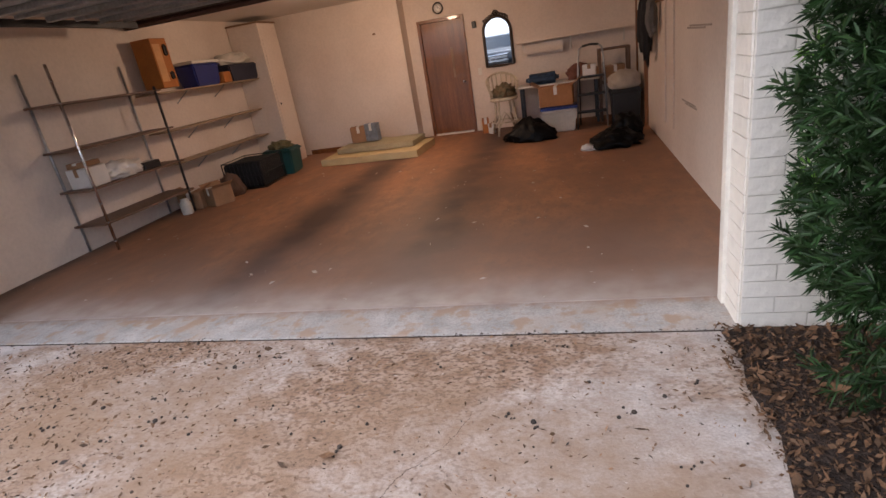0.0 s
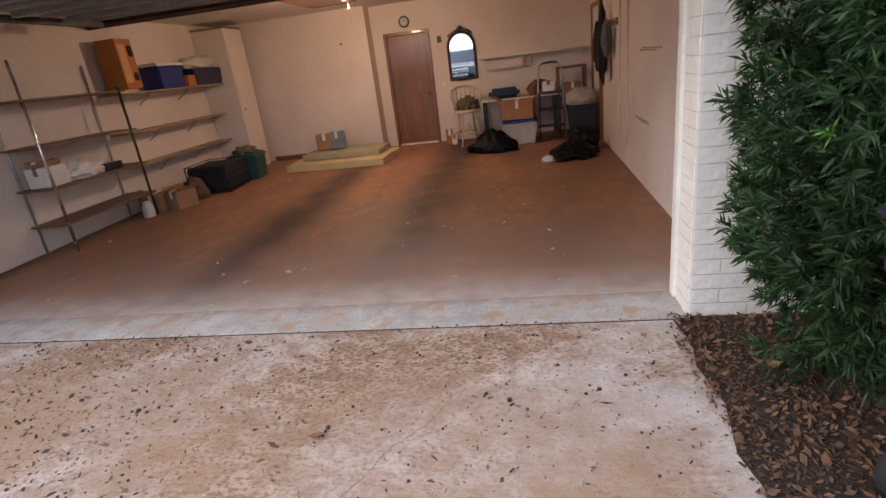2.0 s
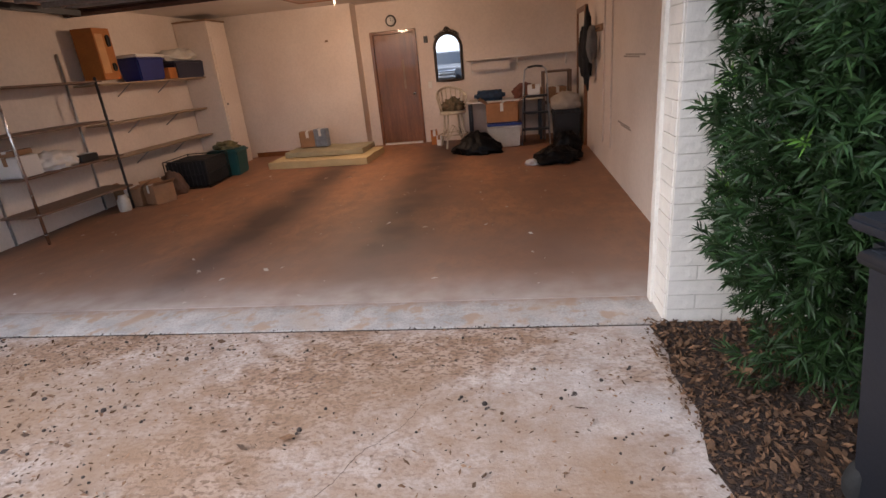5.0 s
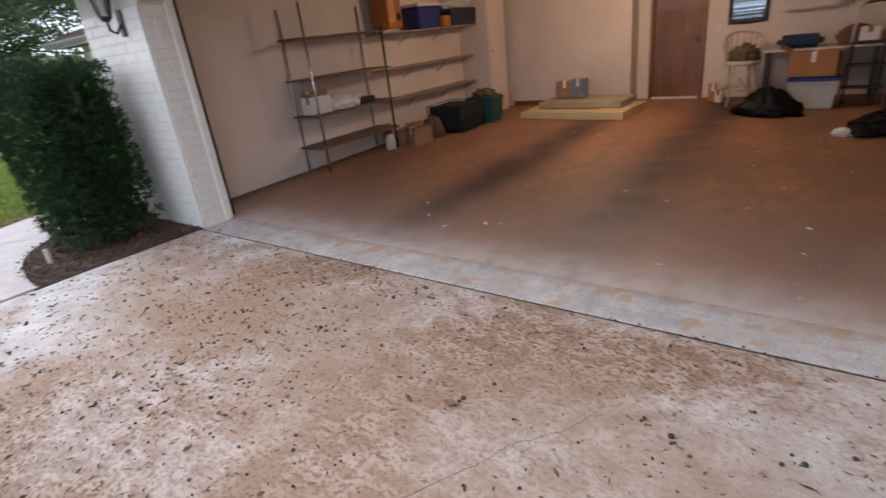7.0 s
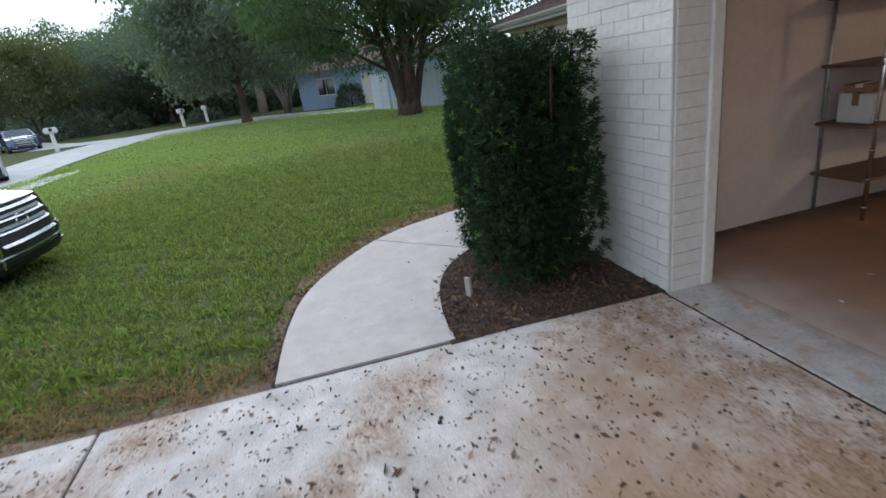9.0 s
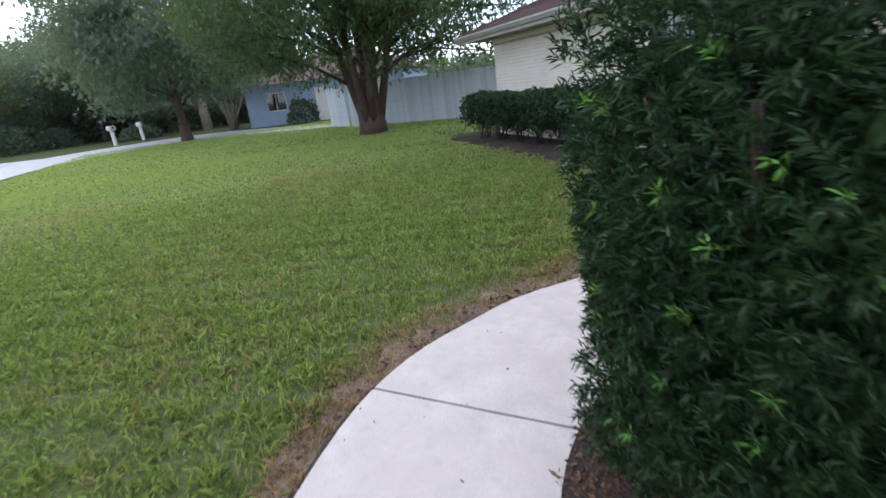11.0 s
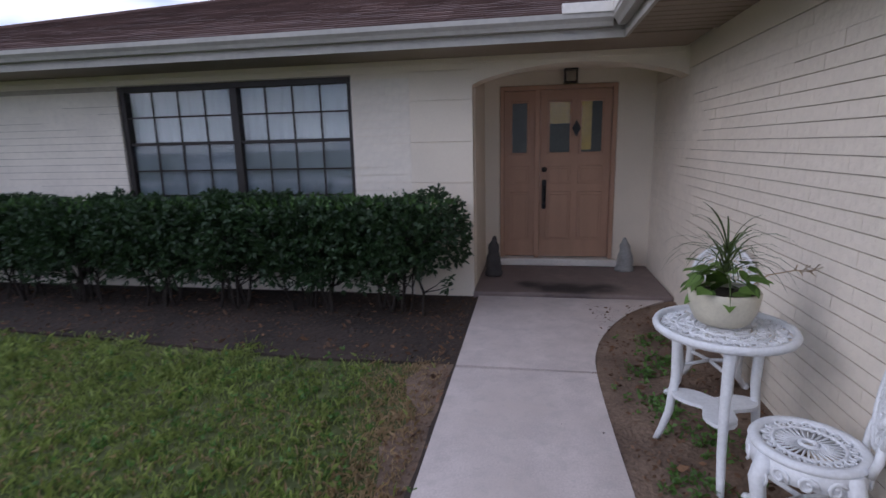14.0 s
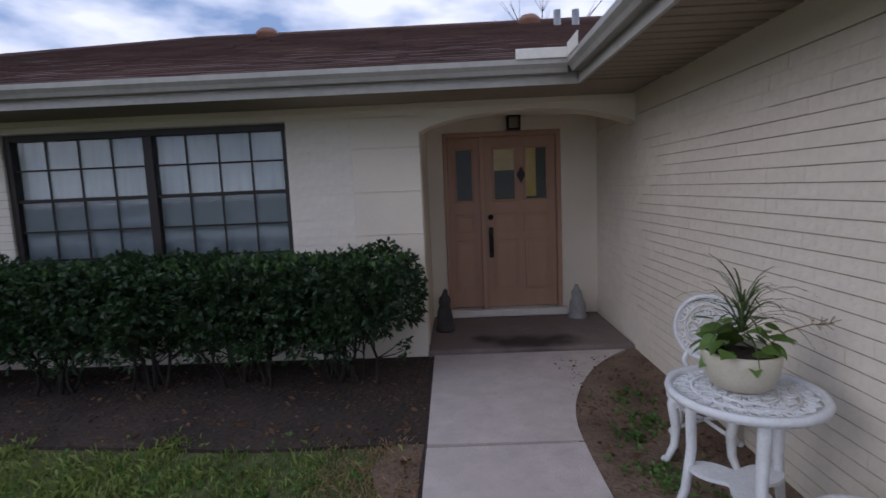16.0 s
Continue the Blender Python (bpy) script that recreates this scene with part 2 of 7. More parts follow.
STUCCO = material("cream_stucco", (0.80, 0.715, 0.59), rough=0.75, spread=0.08, scale=1.5, fine=120, bump=0.2, depth=0.004)
PLASTER = material("garage_wall_paint", (0.765, 0.665, 0.585), rough=0.7, spread=0.10, scale=1.2, fine=30, bump=0.08,
                   second=(0.685, 0.575, 0.495))
CEIL = material("ceiling_paint", (0.72, 0.66, 0.60), rough=0.8, spread=0.08, scale=1.5, fine=80, bump=0.3)
TRIM = material("white_trim", (0.80, 0.76, 0.69), rough=0.5, spread=0.12, scale=3, fine=30, bump=0.06)
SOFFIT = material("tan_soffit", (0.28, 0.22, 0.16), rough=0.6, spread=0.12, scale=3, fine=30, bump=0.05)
GUTTER = material("grey_white_gutter", (0.42, 0.40, 0.36), rough=0.4, spread=0.15, scale=3, fine=20, bump=0.04)
SHINGLE = material("brown_shingles", (0.155, 0.092, 0.078), rough=0.95, spread=0.35, scale=1.2, fine=60, bump=0.6,
                   island_tint=0.12)
SOIL = material("dry_soil", (0.062, 0.042, 0.032), rough=0.95, spread=0.55, scale=1.6, fine=24, bump=0.9, depth=0.03,
                second=(0.03, 0.022, 0.017))
SANDY = material("sandy_soil", (0.24, 0.165, 0.115), rough=0.95, spread=0.5, scale=3.0, fine=45, bump=0.9, depth=0.02,
                 second=(0.12, 0.08, 0.055))
MULCH = material("dark_mulch", (0.075, 0.045, 0.032), rough=0.95, spread=0.5, scale=9, fine=70, bump=1.0, depth=0.03)
TURF = material("turf", (0.095, 0.12, 0.044), rough=1.0, spec=0.1, spread=0.5, scale=0.45, fine=22, bump=0.9, depth=0.03,
                second=(0.125, 0.125, 0.058))
ASPHALT = material("pale_road", (0.58, 0.56, 0.56), rough=0.9, spread=0.2, scale=1.5, fine=60, bump=0.3)

# ---- building blocks ----


def box(bm, x0, x1, y0, y1, z0, z1, bevel=0.0, segments=1):
    """Adds a box, with rounded edges if wanted."""
    made = bmesh.ops.create_cube(bm, size=1)["verts"]
    for v in made:
        v.co = Vector(((x0, x1)[v.co.x > 0], (y0, y1)[v.co.y > 0], (z0, z1)[v.co.z > 0]))
    if bevel:
        edges = list({e for v in made for e in v.link_edges})
        bmesh.ops.bevel(bm, geom=edges, offset=bevel, segments=segments, affect="EDGES")
    return made


def blk(x0, x1, y0, y1, z0, z1, bevel=0.0, segments=1):
    bm = bmesh.new()
    box(bm, x0, x1, y0, y1, z0, z1, bevel, segments)
    return bm


def tube(bm, pts, r, n=8, r2=None, closed=False):
    """Adds a round bar along the points, tapering from r to r2."""
    pts = [Vector(p) for p in pts]
    k = len(pts)
    r2 = r if r2 is None else r2
    rings, side = [], None
    for i, p in enumerate(pts):
        a = pts[(i - 1) % k] if (closed or i) else p
        b = pts[(i + 1) % k] if (closed or i < k - 1) else p
        d = (b - a).normalized()
        if side is None:
            side = d.orthogonal().normalized()
        side = (side - d * side.dot(d))
        side = side.normalized() if side.length > 1e-6 else d.orthogonal().normalized()
        up = d.cross(side)
        rad = r + (r2 - r) * i / max(1, k - 1)
        rings.append([bm.verts.new(p + rad * (math.cos(6.2832 * j / n) * side + math.sin(6.2832 * j / n) * up)) for j in range(n)])
    for i in range(k if closed else k - 1):
        a, b = rings[i], rings[(i + 1) % k]
        for j in range(n):
            f = bm.faces.new((a[j], a[(j + 1) % n], b[(j + 1) % n], b[j]))
            f.smooth = True
    if not closed:
        bm.faces.new(rings[0][::-1])
        bm.faces.new(rings[-1])
    return bm


def lathe(bm, profile, n=24, centre=(0, 0, 0)):
    """Adds a turned body from (radius, height) pairs."""
    cx, cy, cz = centre
    rings = []
    for r, z in profile:
        if r < 1e-5:
            rings.append([bm.verts.new((cx, cy, cz + z))])
        else:
            rings.append([bm.verts.new((cx + r * math.cos(6.2832 * j / n), cy + r * math.sin(6.2832 * j / n), cz + z)) for j in range(n)])
    for a, b in zip(rings, rings[1:]):
        for j in range(n):
            q = [a[j % len(a)], a[(j + 1) % len(a)], b[(j + 1) % len(b)], b[j % len(b)]]
            q = list(dict.fromkeys(q))
            if len(q) > 2:
                f = bm.faces.new(q)
                f.smooth = True
    return bm


def prism(bm, outline, z0, z1):
    """Adds an upright prism on an outline in plan."""
    lo = [bm.verts.new((x, y, z0)) for x, y in outline]
    hi = [bm.verts.new((x, y, z1)) for x, y in outline]
    k = len(outline)
    bm.faces.new(hi)
    bm.faces.new(lo[::-1])
    for i in range(k):
        bm.faces.new((lo[i], lo[(i + 1) % k], hi[(i + 1) % k], hi[i]))
    bmesh.ops.recalc_face_normals(bm, faces=bm.faces[:])
    return bm


def mesh_of(bm, name, mat):
    me = bpy.data.meshes.new(name)
    bmesh.ops.recalc_face_normals(bm, faces=bm.faces[:])
    bm.to_mesh(me)
    bm.free()
    if mat:
        me.materials.append(mat)
    return me


def part(name, bm, mat, parent, label="", m=None):
    ob = new(name, mesh_of(bm, name, mat))
    ob.parent = parent
    if m is not None:
        ob.matrix_basis = m
    return tagged(ob, label)


def single(name, bm, mat, label, category, group="", kind=""):
    return tagged(new(name, mesh_of(bm, name, mat)), label, category, group, kind)


def holder(name, at, label, category, group="", turn=0.0):
    ob = new(name)
    ob.empty_display_size = 0.1
    ob.matrix_basis = pose(*at, 0, 0, turn)
    return tagged(ob, label, category, group)


def fast_mesh(name, verts, faces, mat, parent=None, label="", category="", kind="", smooth=False):
    """One mesh from arrays of corners and equal-sized faces."""
    verts, faces = np.asarray(verts, np.float32), np.asarray(faces, np.int32)
    me = bpy.data.meshes.new(name)
    k = faces.shape[1]
    me.vertices.add(len(verts))
    me.vertices.foreach_set("co", verts.ravel())
    me.loops.add(faces.size)
    me.loops.foreach_set("vertex_index", faces.ravel())
    me.polygons.add(len(faces))
    me.polygons.foreach_set("loop_start", np.arange(0, faces.size, k, dtype=np.int32))
    me.polygons.foreach_set("loop_total", np.full(len(faces), k, np.int32))
    me.polygons.foreach_set("use_smooth", np.full(len(faces), smooth))
    me.update(calc_edges=True)
    me.materials.append(mat)
    ob = new(name, me)
    if parent:
        ob.parent = parent
    return tagged(ob, label, category, kind=kind)


def floor_z(y):
    """The garage floor rises a little towards the back."""
    return max(0.0, (y - 0.33) * 0.014)


# ---- ground and paving ----
lawn_bm = bmesh.new()
bmesh.ops.create_grid(lawn_bm, x_segments=60, y_segments=60, size=400)
for v in lawn_bm.verts:
    v.co.z = -0.035
ground = single("ground", lawn_bm, TURF, "mown green lawn with worn yellowish patches reaching the horizon", "lawn", kind="structure")

driveway = tagged(new("driveway"), "stained beige concrete driveway in large slabs", "driveway", kind="structure")
for y0, y1 in ((-3.372, -0.032), (-6.8, -3.388), (-10.2, -6.816), (-16, -10.216)):
    part("slab", blk(-0.06, 5.54, y0, y1, -0.15, 0.0, 0.006), DRIVE, driveway)
LEFT_EDGE = [(-0.075, -2.49), (-0.78, -2.42), (-1.45, -2.24), (-2.19, -1.76), (-2.60, -1.30), (-2.83, -0.80), (-2.98, -0.35), (-3.02, 0.3),
             (-3.03, 1.5), (-3.04, 2.7), (-3.06, 4.4)]
RIGHT_EDGE = [(-0.075, -1.43), (-0.48, -1.40), (-1.0, -1.27), (-1.37, -1.05), (-1.68, -0.70), (-1.88, -0.3), (-1.98, 0.3), (-2.05, 1.3),
              (-2.08, 2.55), (-2.03, 3.1), (-1.86, 3.6), (-1.60, 4.05), (-1.26, 4.4)]


def along(pts, u):
    """The point a share u along a line of points, eased into a smooth curve."""
    n = len(pts) - 1
    f = min(max(u, 0), 0.99999) * n
    i, t = int(f), f - int(f)
    p = [Vector((*pts[min(max(j, 0), n)], 0)) for j in (i - 1, i, i + 1, i + 2)]
    q = 0.5 * (2 * p[1] + (p[2] - p[0]) * t + (2 * p[0] - 5 * p[1] + 4 * p[2] - p[3]) * t * t + (3 * p[1] - p[0] - 3 * p[2] + p[3]) * t ** 3)
    return q.x, q.y


walkway = tagged(new("walkway"), "pale concrete garden path curving to the front door", "path", kind="structure")
CUTS = [(0.0, 0.0), (0.342, 0.305), (0.733, 0.5425), (0.897, 0.679), (1.0, 1.0)]
for (a0, b0), (a1, b1) in zip(CUTS, CUTS[1:]):
    steps = 14
    e = 0.0016
    left = [along(LEFT_EDGE, a0 + e + (a1 - a0 - 2 * e) * i / steps) for i in range(steps + 1)]
    right = [along(RIGHT_EDGE, b0 + e + (b1 - b0 - 2 * e) * i / steps) for i in range(steps + 1)]
    bm = bmesh.new()
    prism(bm, left + right[::-1], -0.12, 0.012)
    part("slab", bm, WALK, walkway)

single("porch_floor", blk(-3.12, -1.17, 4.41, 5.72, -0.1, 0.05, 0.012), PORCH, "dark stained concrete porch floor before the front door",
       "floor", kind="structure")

gf = bmesh.new()
corners = [(-0.72, 0.345), (5.95, 0.345), (5.95, 7.1), (-0.72, 7.1)]
lo = [gf.verts.new((x, y, -0.15)) for x, y in corners]
hi = [gf.verts.new((x, y, floor_z(y) + 0.006)) for x, y in corners]
gf.faces.new(hi), gf.faces.new(lo[::-1])
for i in range(4):
    gf.faces.new((lo[i], lo[(i + 1) % 4], hi[(i + 1) % 4], hi[i]))
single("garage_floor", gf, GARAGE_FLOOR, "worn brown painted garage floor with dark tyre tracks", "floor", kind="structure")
single("garage_apron", blk(-0.002, 5.603, -0.018, 0.338, -0.15, 0.007, 0.003), APRON, "bare pale concrete strip across the garage threshold",
       "threshold", kind="structure")

single("joint_dirt", blk(-0.05, 5.55, -0.031, -0.019, -0.1, -0.003), material("joint_dirt", (0.07, 0.045, 0.032), rough=1.0, spread=0.4, scale=12, fine=60, bump=0.8),
       "dark dirt packed in the joint before the threshold", "joint", kind="structure")
single("joint_dirt", blk(-0.0745, -0.0605, -2.49, -1.43, -0.1, -0.004), MULCH, "dark dirt in the joint between driveway and path", "joint", kind="structure")
# planting beds
bed = bmesh.new()
prism(bed, [(5.60, -0.012), (5.50, -0.05), (5.53, -0.3), (5.49, -0.5), (5.52, -0.8), (5.46, -1.1), (5.50, -1.35), (5.52, -1.6), (5.52, -6), (9.5, -6), (9.5, -0.012)], -0.1, 0.006)
single("bed_ground", bed, MULCH, "dark mulch bed strewn with dry brown leaves", "planting bed", kind="structure")
bed2 = bmesh.new()
prism(bed2, [(-0.02, 0.002), (-0.03, -0.5), (-0.05, -1.0), (-0.04, -1.47), (-0.48, -1.43), (-1.02, -1.30), (-1.41, -1.07), (-1.72, -0.71), (-1.92, -0.3), (-2.02, 0.3), (-1.15, 0.3), (-1.15, 0.002)],
      -0.1, 0.008)
single("bed_ground", bed2, MULCH, "dark mulch bed between path and garage", "planting bed", kind="structure")
bed3 = bmesh.new()
prism(bed3, [(-2.02, 0.3), (-2.09, 1.3), (-2.12, 2.55), (-2.07, 3.1), (-1.90, 3.6), (-1.63, 4.05), (-1.22, 4.4), (-1.15, 4.4), (-1.15, 0.3)], -0.1, 0.004)
single("bed_ground", bed3, SANDY, "bare dry soil bed along the garage wall", "planting bed", kind="structure")
bed4 = bmesh.new()
prism(bed4, [(-3.07, 4.46), (-3.05, 2.75), (-4.2, 2.72), (-6.2, 2.9), (-8.5, 3.05), (-13.4, 3.25), (-13.6, 4.46)], -0.1, -0.012)
single("bed_ground", bed4, SOIL, "bare brown soil strip under the hedge", "planting bed", kind="structure")

# street far beyond the lawn
NEAR_KERB = [(-26.6, 2.0), (-30.2, -1.3), (-33.2, -5.9), (-31.6, -8.2), (-29.6, -9.9), (-25.3, -10.8), (-19.6, -10.7), (-12.0, -10.5), (0.0, -18.2)]
FAR_KERB = [(-27.8, 3.0), (-34.0, 0.2), (-39.6, -4.4), (-39.0, -9.6), (-37.4, -12.4), (-34.6, -14.1), (-28.4, -14.7), (-18.0, -14.9), (0.0, -22.0)]
road_bm = bmesh.new()
prism(road_bm, [along(NEAR_KERB, i / 48) for i in range(49)] + [along(FAR_KERB, i / 48) for i in range(48, -1, -1)], -0.1, -0.015)
single("road", road_bm, ASPHALT, "pale grey residential street curving past the lawn", "road", kind="structure")
lane = bmesh.new()
prism(lane, [(-34.0, -14.4), (-36.2, -18.6), (-40.6, -21.6), (-62, -33), (-62, -29.5), (-41.8, -19.0), (-38.4, -16.6), (-36.6, -13.4)], -0.1, -0.012)
single("side_drive", lane, ASPHALT, "pale concrete drive of a house across the street", "driveway", kind="structure")
foot = bmesh.new()
prism(foot, [(-16.9, -9.0), (-15.6, -9.7), (-9.0, -9.9), (-9.0, -9.2), (-15.6, -8.9)], -0.1, -0.010)
single("footpath", foot, ASPHALT, "short pale concrete footpath at the lawn edge", "path", kind="structure")

# ---- house walls ----
BRICK_H, BRICK_L, GAP, BUTT = 0.0783, 0.30, 0.0055, 0.0006


def brick_mesh(w, h, d, mat):
    bm = bmesh.new()
    box(bm, 0, w, 0, d, 0, h)
    return mesh_of(bm, "brick", mat)


BRICKS = {}


def brick_course_wall(parent, origin, turn, length, z0, z1, near, holes=(), butt=BUTT, paint=None, course=BRICK_H, clear=None):
    """Painted bricks on a wall face: those inside the stretch near = (u0, u1) are pieces of their own, the rest one mesh.
    u runs along the wall, holes are (u0, u1, z0, z1); where clear(u, z) is false the joints are filled with paint."""
    m0 = pose(*origin, 0, 0, turn)
    rest_v, rest_f = [], []
    rows = int((z1 - z0) / course)
    count = 0
    for r in range(rows):
        zb = z0 + r * course
        u = -BRICK_L * (0.5 if r % 2 else 0.0)
        while u < length - 0.02:
            a, b = max(u, 0), min(u + BRICK_L - butt, length)
            for h0, h1, hz0, hz1 in holes:
                if zb + course > hz0 and zb < hz1:
                    if a >= h0 and b <= h1:
                        b = a
                    elif a < h0 < b:
                        b = h0
                    elif a < h1 < b:
                        a = h1
            u += BRICK_L
            if b - a < 0.03:
                continue
            w = round(b - a, 3)
            out = random.uniform(-0.0015, 0.0015)
            gap = GAP if clear is None or clear(a, zb) else 0.0012
            if near[0] <= a <= near[1] and count < 300:
                key = (w, course - gap, paint is None)
                if key not in BRICKS:
                    BRICKS[key] = brick_mesh(w, course - gap, 0.03, paint or BRICK_PAINT)
                ob = new("brick", BRICKS[key])
                ob.parent = parent
                ob.matrix_basis = m0 @ pose(a, -0.011 + out, zb)
                count += 1
            else:
                k = len(rest_v)
                y = -0.011 + out
                for x in (a, b):
                    for yy in (y, 0.02):
                        for z in (zb, zb + course - gap):
                            rest_v.append(m0 @ Vector((x, yy, z)))
                rest_f += [[k + i for i in q] for q in ((0, 4, 5, 1), (0, 2, 6, 4), (1, 5, 7, 3), (0, 1, 3, 2), (4, 6, 7, 5))]
    if rest_v:
        fast_mesh("brickwork", rest_v, rest_f, paint or BRICK_JOIN, parent, kind="stuff")


HOUSE_Y, EAVE = 4.45, 2.35
wall_front = tagged(new("wall_front"), "cream painted brick house front wall", "wall", kind="structure")
WX0, WX1, WZ0, WZ1 = -7.02, -4.34, 0.72, 2.235
for x0, x1, z0, z1 in ((-12.69, WX0, -0.1, EAVE), (WX1, -3.12, -0.1, EAVE), (WX0, WX1, -0.1, WZ0), (WX0, WX1, WZ1, EAVE)):
    part("wall", blk(x0, x1, HOUSE_Y, HOUSE_Y + 0.22, z0, z1), JOINT if z1 < EAVE or x1 != -3.12 else STUCCO, wall_front)
part("fascia_band", blk(-12.70, -3.11, HOUSE_Y - 0.014, HOUSE_Y + 0.01, WZ1 + 0.012, EAVE), STUCCO, wall_front)
for zq in range(6):
    z0, z1 = (-0.1 if zq == 0 else 0.4 * zq - 0.03), 0.4 * zq + 0.362
    part("stucco_block", blk(-3.74, -3.112, HOUSE_Y - 0.012, HOUSE_Y + 0.01, z0, min(z1, WZ1 + 0.008), 0.003), STUCCO, wall_front)
single("wall_west", blk(-12.69, -12.47, HOUSE_Y + 0.22, 13.5, -0.1, EAVE), STUCCO, "cream house side wall", "wall", kind="structure")
single("wall_back", blk(-12.69, 6.3, 13.5, 13.7, -0.1, EAVE), STUCCO, "cream house back wall", "wall", kind="structure")

# entry recess
arch_bm = bmesh.new()
AX0, AX1 = -3.12, -1.15
top = [(AX0 + (AX1 - AX0) * i / 24, 2.095 + 0.17 * math.sin(math.pi * i / 24) ** 0.7) for i in range(25)]
va = [[arch_bm.verts.new((x, y, z)) for x, z in top] + [arch_bm.verts.new((x, y, EAVE + 0.02)) for x, _ in top] for y in (HOUSE_Y - 0.012, HOUSE_Y + 0.24)]
for i in range(24):
    for k, rev in ((0, 1), (1, -1)):
        arch_bm.faces.new([va[k][j] for j in (i, i + 1, 25 + i + 1, 25 + i)][::rev])
    arch_bm.faces.new((va[0][i], va[1][i], va[1][i + 1], va[0][i + 1]))
    arch_bm.faces.new((va[0][25 + i], va[0][25 + i + 1], va[1][25 + i + 1], va[1][25 + i]))
single("entry_arch", arch_bm, STUCCO, "cream stucco arch over the entry porch", "arch", kind="structure")
single("wall_entry_side", blk(-3.34, -3.115, HOUSE_Y + 0.222, 5.72, -0.1, 2.4), STUCCO, "cream stucco side of the entry recess", "wall", kind="structure")
wall_entry = tagged(new("wall_entry"), "cream stucco wall around the front door", "wall", kind="structure")
for x0, x1, z0, z1 in ((-3.4, -2.935, -0.1, 2.4), (-1.575, -1.1, -0.1, 2.4), (-2.935, -1.575, 2.205, 2.4)):
    part("wall", blk(x0, x1, 5.72, 5.92, z0, z1), STUCCO, wall_entry)
single("entry_ceiling", blk(-3.2, -1.15, HOUSE_Y + 0.24, 5.72, 2.36, 2.42), STUCCO, "cream porch ceiling", "ceiling", kind="structure")

# garage walls
GX0, GX1 = -1.15, 6.4
wall_garage_side = tagged(new("wall_garage_side"), "cream painted brick garage side wall", "wall", kind="structure")
part("wall", blk(GX0, -0.72, 0.3, 7.1, -0.1, 2.62), JOINT, wall_garage_side)
part("inner_face", blk(-0.73, -0.716, 0.3, 7.08, 0.0, 2.6), PLASTER, wall_garage_side)
part("fascia_band", blk(GX0 - 0.012, GX0 + 0.01, 0.0, 5.9, 2.165, 2.4), STUCCO, wall_garage_side)
wall_garage_front = tagged(new("wall_garage_front"), "white painted brick piers beside the garage opening", "wall", kind="structure")
part("pier", blk(GX0, 0.003, -0.004, 0.3, -0.1, 2.42), PIER_JOINT, wall_garage_front)
part("pier", blk(5.597, 8.2, -0.004, 0.3, -0.1, 2.42), PIER_JOINT, wall_garage_front)
garch = bmesh.new()
top = [(-0.01 + 5.62 * i / 40, 2.06 + 0.32 * (1 - abs(1 - i / 20) ** 2.2)) for i in range(41)]
va = [[garch.verts.new((x, y, z)) for x, z in top] + [garch.verts.new((x, y, 2.62)) for x, _ in top] for y in (0.0, 0.3)]
for i in range(40):
    for k, rev in ((0, 1), (1, -1)):
        garch.faces.new([va[k][j] for j in (i, i + 1, 41 + i + 1, 41 + i)][::rev])
    garch.faces.new((va[0][i], va[1][i], va[1][i + 1], va[0][i + 1]))
part("arched_header", garch, STUCCO, wall_garage_front)
for x0, x1 in ((0.0, 0.03), (5.57, 5.60)):
    part("jamb_trim", blk(x0, x1, 0.235, 0.31, 0.01, 2.12, 0.004), TRIM, wall_garage_front)
wall_garage_east = tagged(new("wall_garage_east"), "pale painted garage side wall with scuffs", "wall", kind="structure")
part("wall", blk(5.95, GX1, 0.3, 7.1, -0.1, 2.62), PLASTER, wall_garage_east)
wall_garage_back = tagged(new("wall_garage_back"), "pale painted garage back wall", "wall", kind="structure")
for x0, x1, z0, z1 in ((-0.72, 2.30, -0.1, 2.62), (3.145, 5.95, -0.1, 2.62), (2.30, 3.145, 2.12, 2.62)):
    part("wall", blk(x0, x1, 7.08, 7.3, z0, z1), PLASTER, wall_garage_back)
part("projecting_wall", blk(-0.712, 2.10, 6.72, 7.078, 0.0, 2.6), PLASTER, wall_garage_back)
single("garage_ceiling", blk(-0.72, 5.95, 0.3, 7.1, 2.6, 2.68), CEIL, "off-white garage ceiling", "ceiling", kind="structure")

# ---- roofs ----
SLOPE = 0.356


